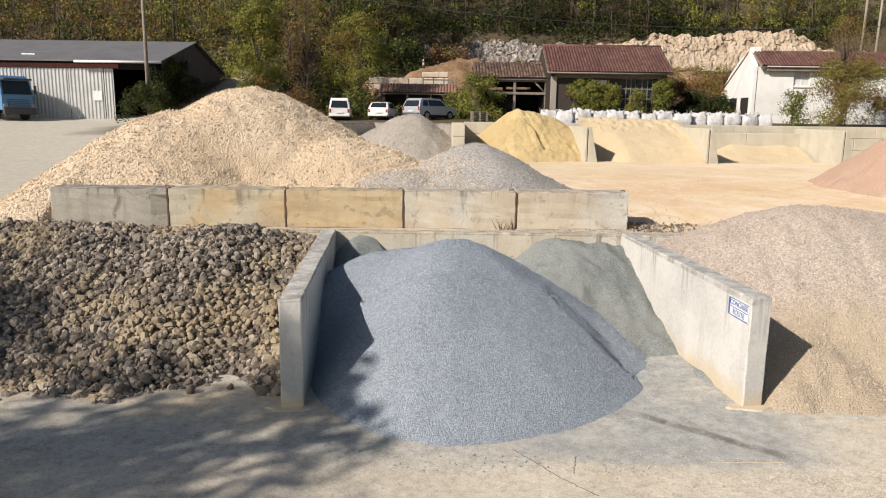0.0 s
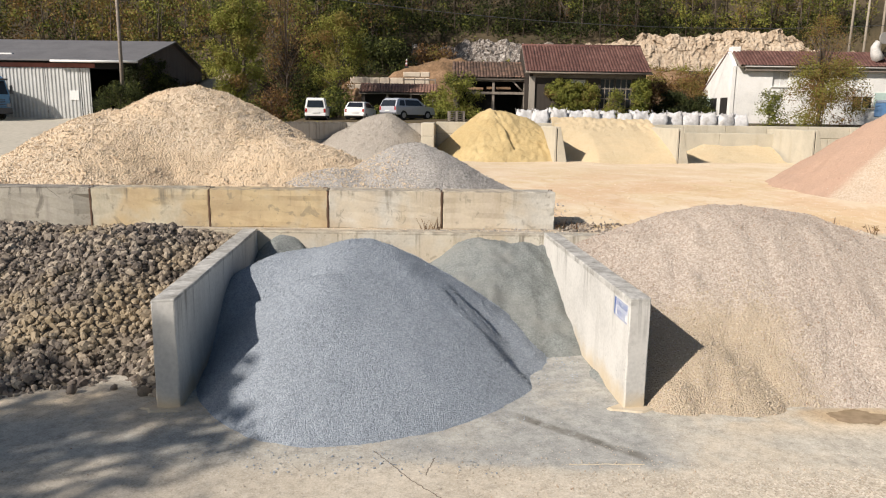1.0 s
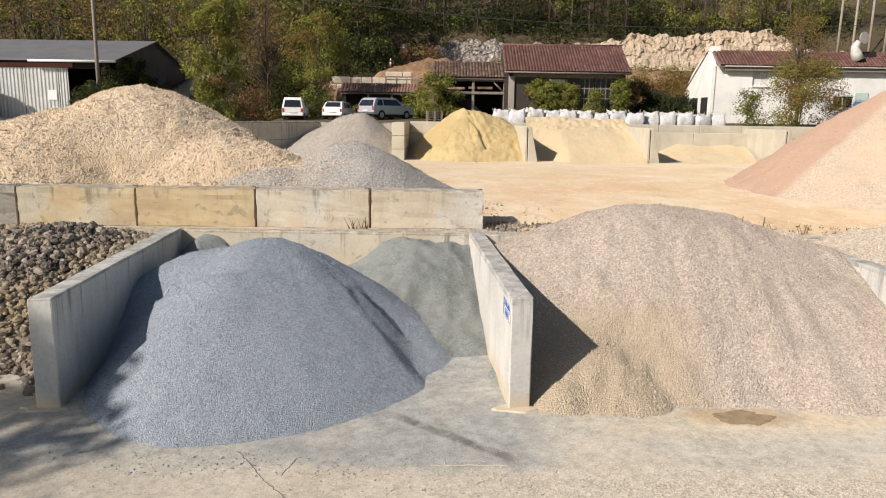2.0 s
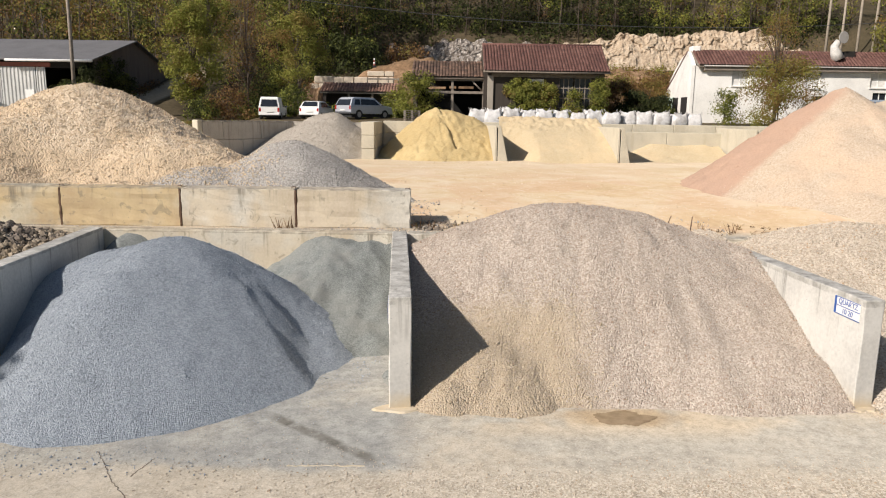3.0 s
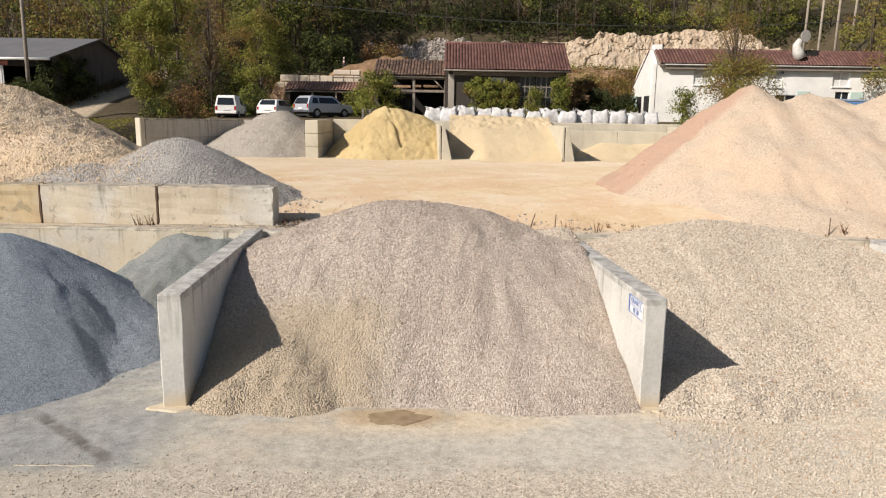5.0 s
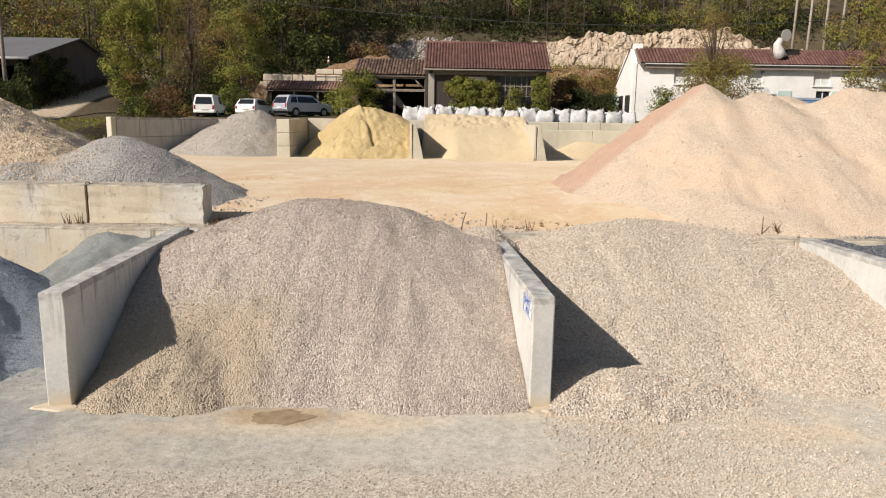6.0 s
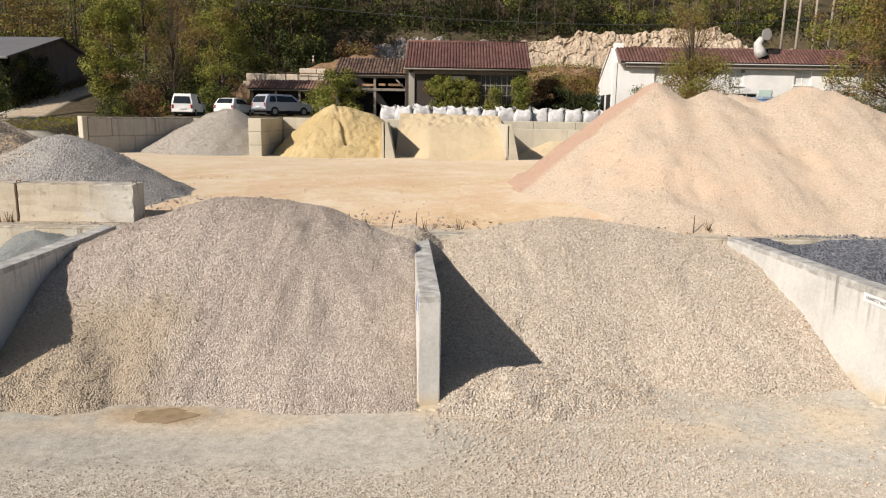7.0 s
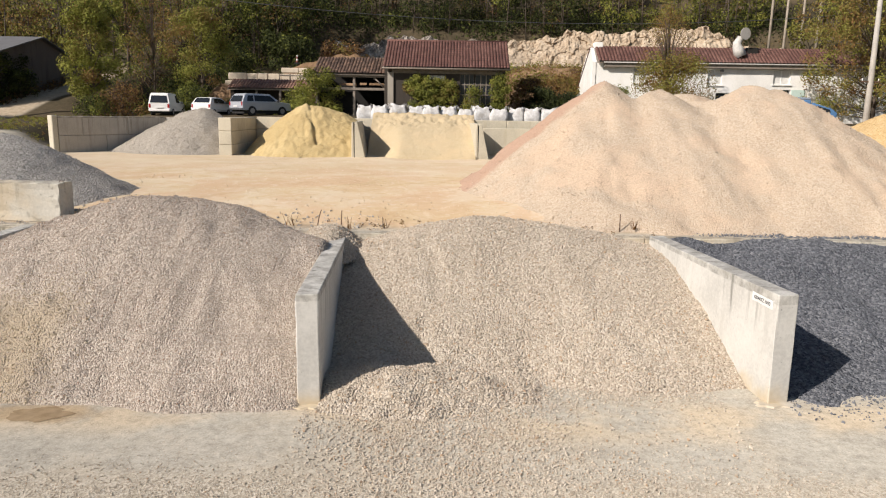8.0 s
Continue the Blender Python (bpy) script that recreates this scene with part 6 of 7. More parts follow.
def lorry():
    v = thing("lorry", "light blue lorry with a cab standing by the shed", "lorry", (-30.4, 51.8, gz(-30.4, 51.8)), -26)
    bm, lean = loft([(-2.2, 0.75), (-2.2, 3.1), (-0.5, 3.15), (-0.12, 2.9), (0.12, 1.75), (0.14, 0.75)], 1.2, 2.0, 0.12)
    cab = part("cab", bm, BLUE_PAINT, v)
    part("windscreen", quad_panel([(0.13, -1.05, 1.85), (0.13, 1.05, 1.85), (-0.1, 0.98, 2.78), (-0.1, -0.98, 2.78)], 0.02), GLASS, cab)
    grille = part("grille", box(0.1, 0.17, -0.8, 0.8, 1.0, 1.5, 0.02), GREY_PLASTIC, cab)
    for k in range(4):
        part("slat", box(0.17, 0.2, -0.78, 0.78, 1.03 + 0.12 * k, 1.09 + 0.12 * k, 0.01), BLUE_PAINT, grille)
    part("sun_visor", box(-0.08, 0.28, -1.05, 1.05, 2.84, 2.96, 0.02), GREY_PLASTIC, cab)
    part("bumper", box(0.08, 0.32, -1.2, 1.2, 0.45, 0.9, 0.04), GREY_PLASTIC, v)
    for s in (-1, 1):
        part("side_window", quad_panel([(-1.2, s * 1.205, 1.9), (-0.1, s * 1.205, 1.9), (-0.3, s * 1.14, 2.75), (-1.2, s * 1.14, 2.75)], 0.02), GLASS, cab)
        part("headlight", box(0.14, 0.22, s * 1.0 - 0.15, s * 1.0 + 0.15, 0.95, 1.2, 0.02), LAMP_GLASS, v)
        part("grab_rail", tube([(0.12, s * 1.12, 1.0), (0.2, s * 1.14, 1.35), (0.12, s * 1.12, 1.7)], [0.02, 0.02, 0.02], 6), GREY_PLASTIC, cab)
        part("mirror", box(0.0, 0.1, s * 1.38 - 0.1, s * 1.38 + 0.1, 1.9, 2.5, 0.03), GREY_PLASTIC, v)
    part("skip_body", box(-7.6, -2.4, -1.2, 1.2, 1.1, 2.5, 0.05), BLUE_PAINT, v)
    part("chassis", box(-7.4, -0.1, -0.45, 0.45, 0.55, 1.08), RUBBER, v)
    wheels(v, (-0.95, -5.2, -6.5), 0.5, 1.2)


lorry()


def blue_tipper():
    v = thing("tipper_lorry", "long blue tipper lorry with a grey tarpaulin beyond the pink stone", "lorry", (32.6, 50.3, gz(37, 50.3) - 0.02), 0)
    part("tipper_body", prism([(0, 0.95), (5.0, 0.95), (5.0, 1.92), (0, 1.92)], 2.3, (0, 0, 0), (1, 0, 0), (0, 0, 1), None, 0.05), BLUE_TARP, v)
    part("tarpaulin", prism([(0, 1.93), (5.0, 1.93), (4.9, 2.08), (0.1, 2.12)], 2.3, (0, 0, 0), (1, 0, 0), (0, 0, 1), None, 0.03), GREY_TARP, v)
    for k in range(4):
        part("rib", box(0.4 + k * 1.2, 0.52 + k * 1.2, -0.07, -0.004, 1.0, 1.85, 0.01), BLUE_PAINT, v)
    cab = part("cab", prism([(5.1, 0.7), (6.8, 0.7), (6.9, 1.05), (6.5, 1.35), (5.1, 1.78)], 2.2, (0, 0.05, 0), (1, 0, 0), (0, 0, 1), None, 0.06), BLUE_TARP, v)
    part("side_window", quad_panel([(5.4, 0.04, 1.12), (6.4, 0.04, 1.10), (6.3, 0.04, 1.30), (5.4, 0.04, 1.55)], 0.02), GLASS, cab)
    part("chassis", box(0.2, 6.6, 0.7, 1.6, 0.5, 0.9), RUBBER, v)
    for x in (1.2, 2.5, 5.9):
        for y in (0.22, 2.05):
            part("tyre", tube([(x, y - 0.15, 0.5), (x, y + 0.15, 0.5)], [0.5, 0.5], 16), RUBBER, v)


blue_tipper()

# ---- filled sacks on the bank behind the sand bays ----
def sack(x, y, s, k):
    rng = random.Random(k)
    bm = bmesh.new()
    bmesh.ops.create_cube(bm, size=1)
    bmesh.ops.subdivide_edges(bm, edges=bm.edges[:], cuts=6, use_grid_fill=True)
    lean = rng.uniform(-0.06, 0.06)
    for v in bm.verts:
        z = v.co.z + 0.5
        r = math.hypot(v.co.x, v.co.y)
        edge = max(abs(v.co.x), abs(v.co.y)) * 2
        corner = min(abs(v.co.x), abs(v.co.y)) * 2 * edge
        wide = (0.90 + 0.16 * math.sin(math.pi * min(1.0, 0.1 + z))) * (1 - 0.10 * corner)
        a = math.atan2(v.co.y, v.co.x)
        fold = 0.022 * math.sin(7 * a + k) * z + 0.015 * math.sin(13 * a + 2 * k + 4 * z)
        v.co.x = v.co.x * wide + math.cos(a) * fold + lean * z + rng.uniform(-0.008, 0.008)
        v.co.y = v.co.y * wide + math.sin(a) * fold + rng.uniform(-0.008, 0.008)
        v.co.z = z * 0.92
        if z > 0.8:
            v.co.x, v.co.y = v.co.x * (1.0 - 0.10 * (z - 0.8) / 0.2), v.co.y * (1.0 - 0.10 * (z - 0.8) / 0.2)
        if z > 0.95:
            v.co.z += 0.10 * corner - 0.14 * (1 - edge) + 0.04 * math.sin(3 * a + k) + 0.03 * math.sin(7 * a + 2 * k) + rng.uniform(-0.025, 0.025)
    for f in bm.faces:
        f.smooth = True
    b = thing("bulk_bag", ("large" if s > 1.08 else "slumped") + " white woven bulk bag standing in a row", "bulk bag", (x, y, gz(x, y)), rng.uniform(-14, 14), "row of bulk bags")
    bmesh.ops.scale(bm, vec=(s * rng.uniform(1.0, 1.08), s, s * rng.uniform(0.80, 0.97)), verts=bm.verts[:])
    part("bag_body", bm, SACK, b)
    for sx, sy in ((-1, -1), (1, -1), (-1, 1), (1, 1)):
        px, py = sx * 0.40 * s, sy * 0.40 * s
        part("lifting_loop", tube([(px - 0.05, py, 0.80 * s), (px - 0.03 + sx * 0.08, py, 1.0 * s + rng.uniform(-0.10, 0.06)), (px + 0.06, py, 0.80 * s)], [0.022, 0.02, 0.022], 5), SACK, b)


bag_rng = random.Random(8)
bx = 7.3
while bx < 22.7:
    size = bag_rng.uniform(1.06, 1.24)
    sack(bx, 51.0 + bag_rng.choice((-0.1, 0.0, 0.1, 0.25)), size, int(bx * 100))
    bx += size * bag_rng.uniform(0.98, 1.08)


# ---- signs on the bay walls ----
def letters(text, size, parent, material, at):
    cu = bpy.data.curves.new("lettering", "FONT")
    cu.body, cu.size, cu.extrude, cu.align_x, cu.align_y = text, size, 0.002, "CENTER", "CENTER"
    temp = new("temp_text", cu)
    me = bpy.data.meshes.new_from_object(temp.evaluated_get(bpy.context.evaluated_depsgraph_get()))
    bpy.data.objects.remove(temp)
    ob = part("lettering", me, material, parent)
    ob.matrix_basis = Matrix.Translation(at)
    return ob


def wall_sign(k, y, z, lines, w, h, label, blue):
    """A board fixed flat to the left face of bay wall k; its own x runs along the board."""
    x = float(wall_left(k, y)) - 0.012
    s = thing("bay_sign", label, "sign", (x, y, z), 0, "bay signs")
    s.matrix_basis = Matrix.Translation((x, y, z)) @ pose(0, 0, 0, 0, 0, math.degrees(-LEAN_X)) @ Matrix(((0, 0, -1, 0), (-1, 0, 0, 0), (0, 1, 0, 0), (0, 0, 0, 1)))
    part("board", box(-w / 2, w / 2, -h / 2, h / 2, -0.008, 0.0), WHITE_PAINT, s)
    if blue:
        part("side_band", box(-w / 2, -w / 2 + 0.05, -h / 2, h / 2, 0.0005, 0.002), BLUE_PRINT, s, "blue band")
        part("middle_line", box(-w / 2 + 0.05, w / 2, -0.006, 0.006, 0.0005, 0.002), BLUE_PRINT, s)
        part("edge_line", box(-w / 2 + 0.05, w / 2, h / 2 - 0.012, h / 2, 0.0005, 0.002), BLUE_PRINT, s)
        part("edge_line", box(-w / 2 + 0.05, w / 2, -h / 2, -h / 2 + 0.012, 0.0005, 0.002), BLUE_PRINT, s)
    n = len(lines)
    for j, t in enumerate(lines):
        letters(t, min(1.55 * (w - 0.05) / len(t), 0.85 * h / n), s, BLUE_PRINT if blue else BLACK_PRINT, (0.02 if blue else 0, h * (0.5 - (j + 0.5) / n), 0.003))


wall_sign(1, 10.43, 1.48, ("CONCASSE", "ROUTE"), 0.62, 0.27, "white board with blue lettering on a bay wall", True)
wall_sign(2, 10.72, 1.52, ("QUARTZ", "10 20"), 0.62, 0.27, "white board with blue lettering and wide type", True)
wall_sign(3, 11.08, 1.60, ("QUARTZ 16/32",), 0.62, 0.13, "narrow white board with black lettering", False)

# ---- stakes, poles and wires ----
def stake(x, y, h, lean, name="steel_stake"):
    s = part(name, tube([(0, 0, -0.15), (lean * 0.5, 0, h * 0.5), (lean, 0, h)], [0.014, 0.012, 0.010], 6), RUST)
    s.matrix_basis = pose(x, y, gz(x, y))
    tagged(s, "thin rusty steel stake in the ground" + (", leaning" if abs(lean) > 0.05 else ""), "stake", "stakes along the retaining wall")


for row in ((10.42, 16.9, 0.42, 0.13), (11.0, 16.85, 0.42, 0.03), (17.42, 17.0, 0.42, 0.0), (-9.4, 16.4, 0.36, 0.0)):
    stake(*row)


def pole(x, y, h, r, label, arm, material=POLE_PAINT):
    z = gz(x, y)
    p = thing("utility_pole", label, "pole", (x, y, z), 0, "utility poles")
    part("shaft", tube([(0, 0, -0.2), (0.02, 0, h * 0.5), (0, 0, h)], [r, r * 0.8, r * 0.6], 10), material, p)
    if arm:
        part("crossarm", box(-0.55, 0.55, -0.06, 0.06, arm, arm + 0.09, 0.01), RUST, p)
        for s in (-0.48, 0.48):
            part("insulator", tube([(s, 0, arm + 0.09), (s, 0, arm + 0.24)], [0.04, 0.03], 8), WHITE_PAINT, p)


pole(-20.5, 50.4, 11.5, 0.15, "tall grey timber utility pole by the shed", 10.6, TIMBER)
pole(38.4, 45.0, 11.0, 0.20, "pale concrete utility pole beyond the stone heaps", 4.7)
for x, h, lean in ((52.2, 14, 0.15), (54.05, 9.5, 0.1), (56.1, 14, 0.1), (58.0, 14, 0.35)):
    z = gz(x, 93)
    p = thing("utility_pole", "slender weathered timber pole on the hillside", "pole", (x, 93, z), 0, "utility poles")
    part("shaft", tube([(0, 0, -0.2), (lean * 0.5, 0, h * 0.5), (lean, 0, h)], [0.17, 0.15, 0.12], 10), POLE_WOOD, p)


def wire(pts, name="overhead_wire"):
    cu = bpy.data.curves.new(name, "CURVE")
    cu.dimensions, cu.bevel_depth, cu.bevel_resolution = "3D", 0.022, 1
    sp = cu.splines.new("POLY")
    sp.points.add(len(pts) - 1)
    for q, p in zip(sp.points, pts):
        q.co = (*p, 1)
    cu.materials.append(GREY_PLASTIC)
    tagged(new(name, cu), "thin grey overhead wire sagging across the hillside", "wire")


def sag(a, b, drop, n=24):
    a, b = Vector(a), Vector(b)
    return [tuple(a.lerp(b, k / n) - Vector((0, 0, 4 * drop * (k / n) * (1 - k / n)))) for k in range(n + 1)]


wire(sag((-20.5, 50.4, 14.0), (62, 63, 15.0), 3.4))
wire(sag((-20.5, 50.4, 14.1), (-80, 48, 14.5), 1.0))


def marker_post():
    z = gz(-2.2, 76) + 2.2
    m = thing("marker_cone", "red and white striped marker on the earth bank", "marker", (-2.2, 73.5, 9.0))
    part("base", box(-0.2, 0.2, -0.2, 0.2, -0.1, 0.06), RUBBER, m)
    for k in range(4):
        part("stripe", tube([(0, 0, 0.06 + k * 0.18), (0, 0, 0.24 + k * 0.18)], [0.12 - 0.018 * k, 0.105 - 0.018 * k], 10), RED_TRIM if k % 2 == 0 else WHITE_PAINT, m)


marker_post()


def rail_rack():
    r = thing("timber_rack", "low rack of weathered posts and rail", "rack", (-2.0, 65.0, 6.6), 2)
    for k in range(4):
        part("post", box(k * 0.92, k * 0.92 + 0.1, 0, 0.1, -0.5, 0.95 - 0.04 * (k % 2), 0.01), TIMBER, r)
    part("rail", box(0, 2.86, -0.03, -0.002, 0.72, 0.84, 0.01), TIMBER, r)


rail_rack()


def pallets():
    p = thing("pallet_stack", "short stack of grey timber pallets by the barn", "pallets", (2.0, 53.6, gz(2.4, 53.6)), 5)
    for k in range(5):
        part("pallet_deck", box(0, 1.2, 0, 0.9, 0.1 + k * 0.15, 0.13 + k * 0.15), TIMBER, p)
        for x in (0, 0.53, 1.06):
            part("bearer", box(x, x + 0.14, 0, 0.9, 0.0 + k * 0.15, 0.098 + k * 0.15), TIMBER, p)


pallets()

# ---- puddle, stray stones and weeds of the lower yard ----
def puddle(x, y, w, d, seed):
    rng = random.Random(seed)
    bm = bmesh.new()
    n = 44
    ring = []
    for k in range(n):
        a = 2 * math.pi * k / n
        r = 1 + 0.12 * math.sin(3 * a + seed) + 0.1 * math.sin(5 * a + 1) + 0.07 * rng.uniform(-1, 1)
        front = max(0.0, -math.sin(a))
        px, py = x + w * r * math.cos(a) * (1 - 0.35 * front), y + d * r * math.sin(a) * (1 + 0.5 * front)
        ring.append(bm.verts.new((px, py, float(ground_z(px, py)) + 0.006)))
    bm.faces.new(ring)
    tagged(part("puddle", bm, PUDDLE), "shallow muddy brown puddle at the gravel's foot", "puddle", kind="structure")


puddle(7.88, 9.92, 0.46, 0.20, 3)


def ground_ribbon(name, label, category, pts, width, material, rise, seed):
    """A narrow uneven strip along pts that lies on the hardstanding."""
    rng = random.Random(seed)
    bm = bmesh.new()
    line = []
    for (ax, ay), (bx_, by_) in zip(pts, pts[1:]):
        for k in range(9):
            f = k / 9
            line.append((ax + (bx_ - ax) * f + rng.uniform(-0.012, 0.012), ay + (by_ - ay) * f + rng.uniform(-0.012, 0.012)))
    rows = []
    for k, (px, py) in enumerate(line):
        qx, qy = line[min(k + 1, len(line) - 1)]
        ox, oy = line[max(k - 1, 0)]
        d = math.hypot(qx - ox, qy - oy)
        nx, ny = -(qy - oy) / d, (qx - ox) / d
        w = width * rng.uniform(0.5, 1.2) / 2
        top_z = gz(px, py) + rise
        rows.append([bm.verts.new((px - nx * w, py - ny * w, top_z - 0.012)), bm.verts.new((px - nx * w * 0.6, py - ny * w * 0.6, top_z)),
                     bm.verts.new((px + nx * w * 0.6, py + ny * w * 0.6, top_z)), bm.verts.new((px + nx * w, py + ny * w, top_z - 0.012))])
    for a, b in zip(rows, rows[1:]):
        for j in range(3):
            bm.faces.new((a[j], b[j], b[j + 1], a[j + 1]))
    tagged(part(name, bm, material), label, category, kind="structure")


RIBBON_DARK = plain("crack_dirt", (0.17, 0.14, 0.11), 0.95, 0.3, 9)
ground_ribbon("ground_crack", "thin dirty crack across the hardstanding", "crack", [(0.95, 8.62), (1.2, 8.28), (1.5, 7.85), (1.85, 7.45)], 0.016, RIBBON_DARK, 0.004, 1)
ground_ribbon("ground_crack", "short branching crack in the hardstanding", "crack", [(1.72, 8.45), (1.66, 8.2), (1.62, 8.0)], 0.014, RIBBON_DARK, 0.004, 2)
ground_ribbon("slab_edge", "worn pale edge of the concrete slab", "slab edge", [(3.4, 8.33), (3.9, 8.36), (4.4, 8.36)], 0.022, CONC, 0.006, 3)


def spill(name, label, material, x0, x1, y0, y1, count, r0, r1, seed, keep, worn=0.4):
    rng = np.random.default_rng(seed)
    x, y = rng.uniform(x0, x1, count), rng.uniform(y0, y1, count)
    k = rng.random(count) < keep(x, y)
    x, y = x[k], y[k]
    r = (r0 + (r1 - r0) * rng.random(len(x)) ** 2) * (1 - worn * S(8.3, 8.9, y) * S(12, 10, y))
    pts = np.stack([x, y, ground_z(x, y) + r * 0.4], -1)
    tagged(part(name, stone_mesh(name, pts, r, "chip", seed), material), label, "loose stones", kind="stuff")


spill("stray_gravel", "stray pale gravel scattered over the hardstanding", PALE_STONE, 2, 24, 6.6, 9.7, 34000, 0.006, 0.018, 51,
      lambda x, y: 0.025 + 0.95 * S(9.3, 8.2, y + 0.5 * fbm(x * 0.5, y * 0.7, 52, 3)) * (0.35 + 0.65 * S(4, 11, x)) + 0.9 * S(11.4, 12.2, x) * S(16.5, 14, x) * S(7.6, 8.8, y))
spill("stray_gravel", "pale gravel spread thinly out of its bay", PALE_STONE, 11.5, 17.6, 7.0, 11.4, 28000, 0.012, 0.025, 59,
      lambda x, y: np.clip(0.10 + 0.9 * S(2.3, 0.6, np.abs(x - 13.3 + 0.25 * (y - 10)) + 0.5 * fbm(x, y, 60, 3)) * S(7.0, 8.6, y) + 0.6 * S(10.3, 11.0, y), 0, 1), 0.0)
spill("stray_gravel", "sparse small stones on the dusty yard floor", QUARTZ_STONE, -9, 8, 5.8, 10.4, 9000, 0.005, 0.016, 53, lambda x, y: 0.15 + 0.6 * S(7.6, 6.6, y))
spill("stray_chippings", "stray blue-grey chippings around their heap", BLUE_STONE, -2.2, 4.2, 8.0, 13.5, 5000, 0.008, 0.018, 54,
      lambda x, y: S(-0.9, 0.0, blue_fn(x, y)) * 0.9)
spill("stray_gravel", "stones fallen along the upper yard's edge", GREY_STONE, 2.5, 12, 16.7, 20.5, 2500, 0.012, 0.04, 55, lambda x, y: S(19, 17, y) * 0.6 + S(5.5, 4.2, x) * 0.7)
spill("stray_gravel", "scattered small stones over the upper yard's earth", BEIGE_STONE, 2.5, 21, 17.2, 40, 9000, 0.008, 0.032, 63, lambda x, y: 0.25 + 0.6 * S(21, 18, y) + 0.5 * S(37, 39.5, y), 0.0)
spill("stray_slate", "dark slate chips thinning out at the heap's foot", BLACK_STONE, 18.5, 26, 9.7, 12.0, 7000, 0.010, 0.03, 64, lambda x, y: S(9.9, 11.4, y + 0.3 * fbm(x * 1.2, y * 1.2, 65, 3)) * 0.9, 0.0)
spill("stray_slate", "dark slate chips strewn along the retaining wall", BLACK_STONE, 18.6, 24.5, 16.6, 18.0, 3800, 0.012, 0.035, 56, lambda x, y: S(18.0, 17.3, y) * S(18.8, 20.2, x))


spill("stray_rubble", "loose rubble left at the end of the block row", ROCK_STONE, 4.5, 6.6, 16.75, 17.7, 420, 0.02, 0.06, 57, lambda x, y: S(6.6, 4.8, x))
spill("stray_gravel", "grit lying along the top of the retaining wall", BEIGE_STONE, -9.2, 11, 16.52, 16.9, 1600, 0.006, 0.022, 58, lambda x, y: 0.6 + 0 * x)


def weed(x, y, z, tint, seed, n=9, high=0.26):
    rng = np.random.default_rng(seed)
    v = []
    for k in range(n):
        a, l = rng.uniform(0, 6.28), high * rng.uniform(0.5, 1.1)
        o = np.array([math.cos(a), math.sin(a), 0])
        p = np.array([rng.uniform(-0.1, 0.1), rng.uniform(-0.04, 0.04), 0])
        tip = p + o * l * 0.55 + np.array([0, 0, l])
        w = np.array([-o[1], o[0], 0]) * 0.012
        v.append([p - w, p + w, tip + w * 0.3, tip - w * 0.3])
    ob = part("weed_tuft", leaf_mesh("weed_tuft", [(np.array(v), np.clip(tint + rng.normal(0, 0.06, n), 0, 1))]), LEAF)
    ob.matrix_basis = pose(x, y, z)
    tagged(ob, "dry weed tuft rooted in a concrete joint", "weed", "weed tufts")


for k, (x, y, z, t) in enumerate(((1.35, 16.8, 1.64, 0.93), (1.6, 16.82, 1.64, 0.9), (4.6, 17.05, 1.64, 0.92), (4.9, 17.1, 1.64, 0.98), (11.2, 16.7, 1.64, 0.93), (17.8, 17.0, 1.7, 0.95), (12.0, 16.9, 1.66, 0.94), (9.8, 17.0, 1.66, 0.92))):
    weed(x, y, z, t, 90 + k)

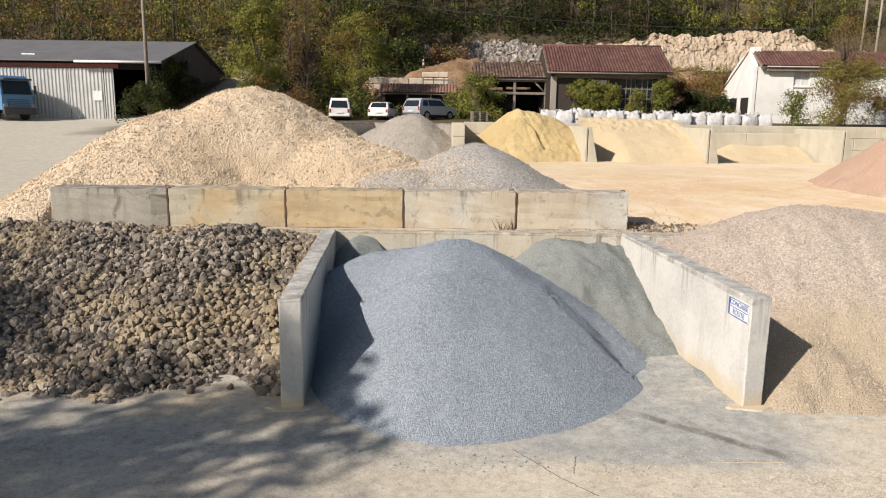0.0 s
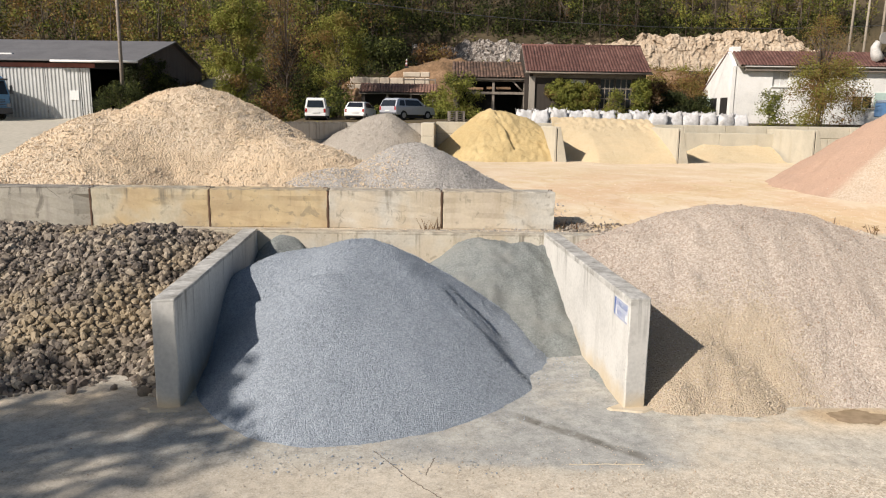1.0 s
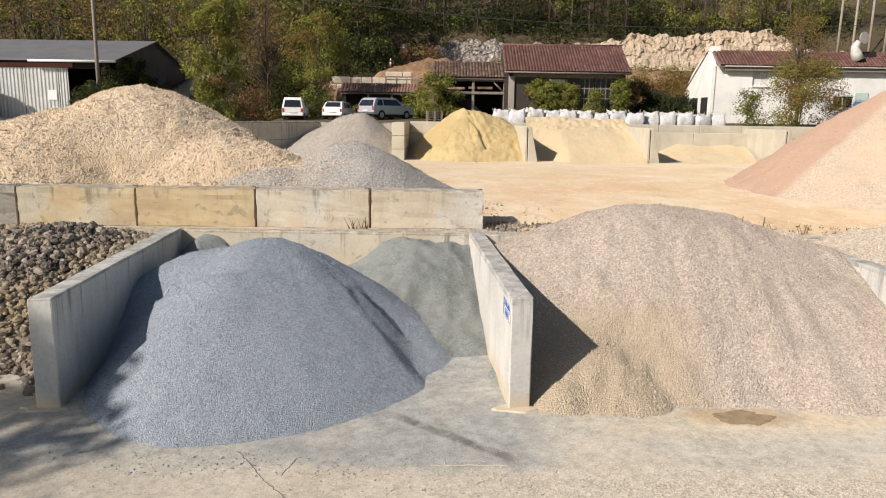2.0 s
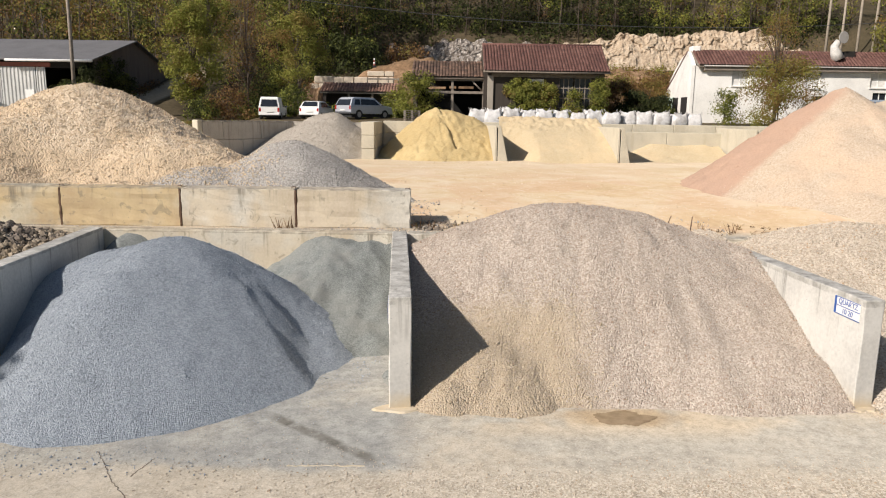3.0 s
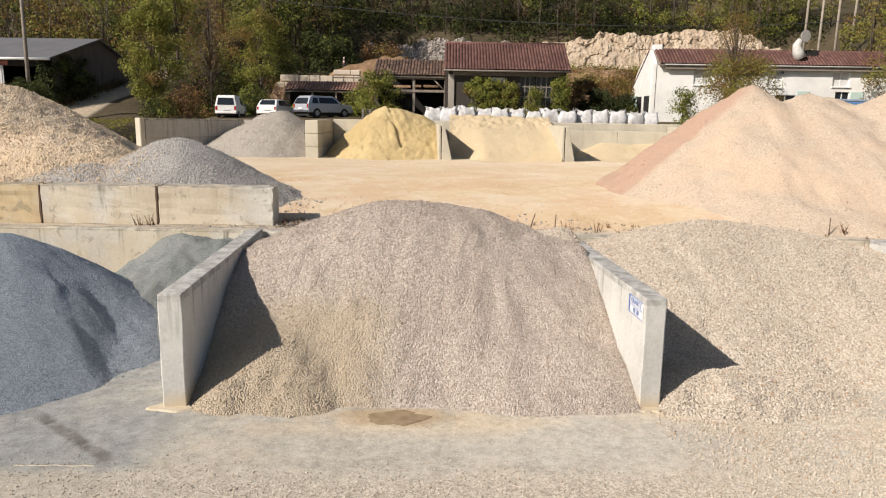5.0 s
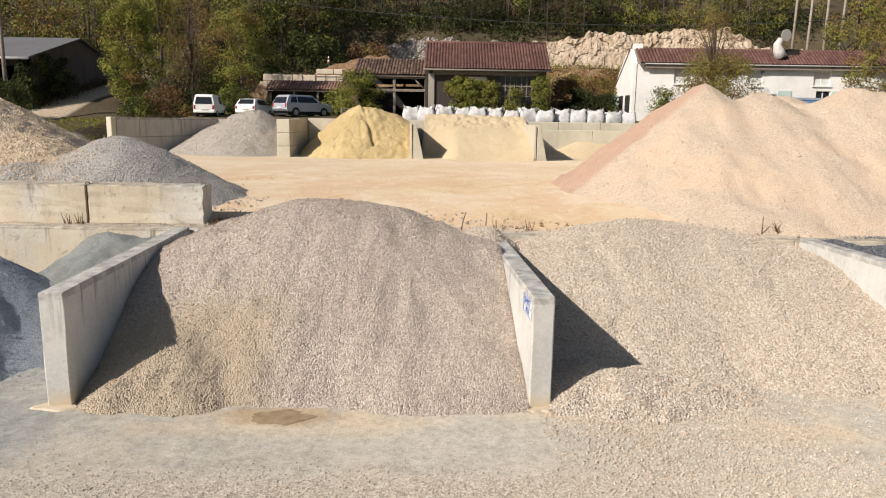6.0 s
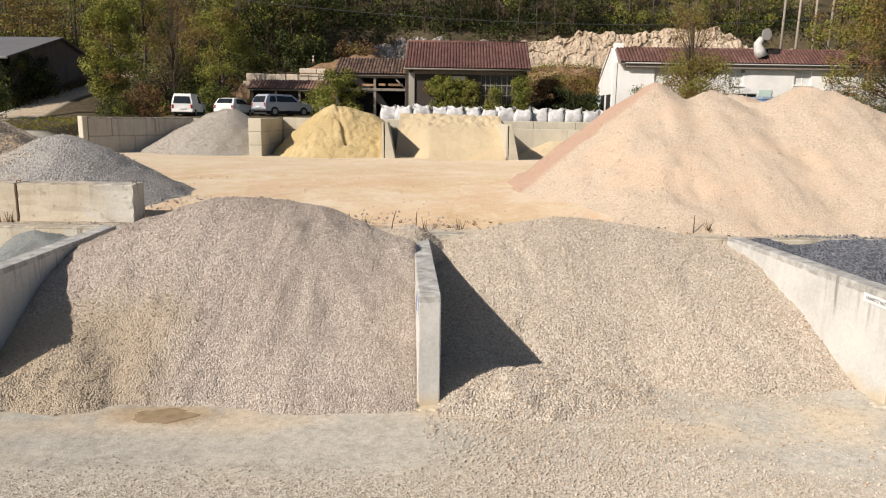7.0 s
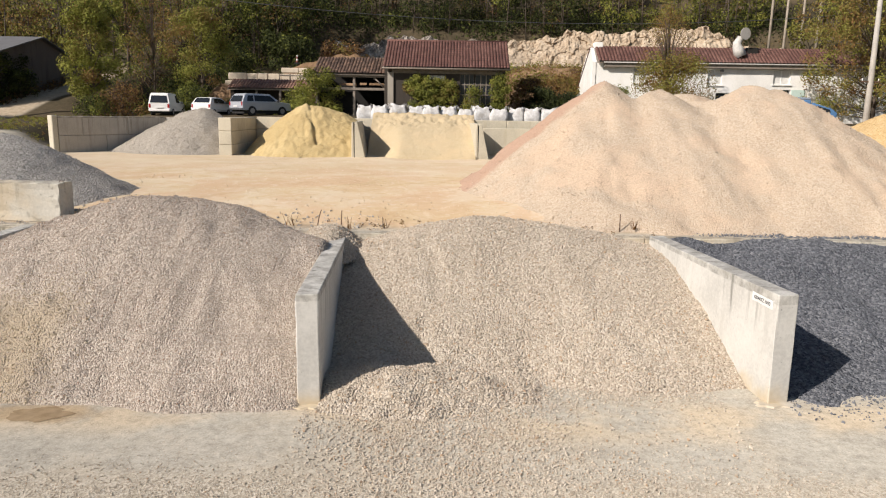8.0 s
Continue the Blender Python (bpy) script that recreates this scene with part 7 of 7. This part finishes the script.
# ---- the rubble heap, stone by stone ----
def rubble():
    rng = np.random.default_rng(61)
    heap_thing = RUBBLE
    n = 11500
    y = rng.uniform(9.9, 16.1, n)
    x = rng.uniform(-10.8, wall_left(0, y) - 0.05)
    z = rock_fn(x, y)
    keep = z > 0.0
    x, y, z = x[keep], y[keep], z[keep]
    r = 0.028 + 0.058 * rng.random(len(x)) ** 2.2
    r *= 1 + 0.08 * S(12.5, 10.5, y)
    pts = np.stack([x, y, z + r * rng.uniform(-0.15, 0.5, len(x))], -1)
    near = (y < 11.6) & (x > -6.8)
    first = np.flatnonzero(near)[:300]
    rest = np.ones(len(x), bool)
    rest[first] = False
    tagged(part("rubble_cover", stone_mesh("rubble_cover", pts[rest], r[rest], "cobble", 62), ROCK_STONE, heap_thing), kind="stuff")
    shapes, tri = stone_shapes("cobble", 14, rng)
    meshes = [fast_mesh("stone", s, tri) for s in shapes]
    for m in meshes:
        m.materials.append(ROCK_STONE)
    for k, j in enumerate(first):
        ob = new("stone", meshes[k % 14])
        ob.parent = heap_thing
        ob.matrix_basis = pose(*pts[j], *rng.uniform(0, 360, 3)) @ Matrix.Diagonal((*([float(r[j])] * 3), 1))


rubble()
for k, (x, y, r) in enumerate(((-4.9, 10.35, 0.10), (-3.85, 10.4, 0.08), (-5.3, 10.7, 0.07), (-3.3, 10.6, 0.05))):
    s_, t_ = stone_shapes("cobble", 1, np.random.default_rng(200 + k))
    ob = part("stray_rock", fast_mesh("stray_rock", s_[0] * r, t_, True), ROCK_STONE)
    ob.matrix_basis = pose(x, y, gz(x, y) + r * 0.6)
    tagged(ob, "single rubble stone fallen on the hardstanding", "rock", "stray rocks")

# ---- the tall tree whose shade falls on the yard ----
tree("shade_tree", "tall half-bare tree standing behind the yard's edge", -19.8, -4.2, 13.6, 11.2, 0.5, 3800, 0.18, 70, 0.70, 60, 0.3, 1.0)
tree("shade_tree", "second tall half-bare tree behind the yard's edge", -21.8, 2.4, 12.4, 8.0, 0.5, 1900, 0.18, 72, 0.66, 40, 0.26, 1.0)
# Extra unseen tree, placed only to dapple the first wall's end and nearby ground.
tree("shade_tree", "slim unseen tree added to shade the first bay wall's end", -16.8, -1.3, 13.4, 3.4, 0.5, 900, 0.16, 74, 0.76, 26, 0.12, 0.65)
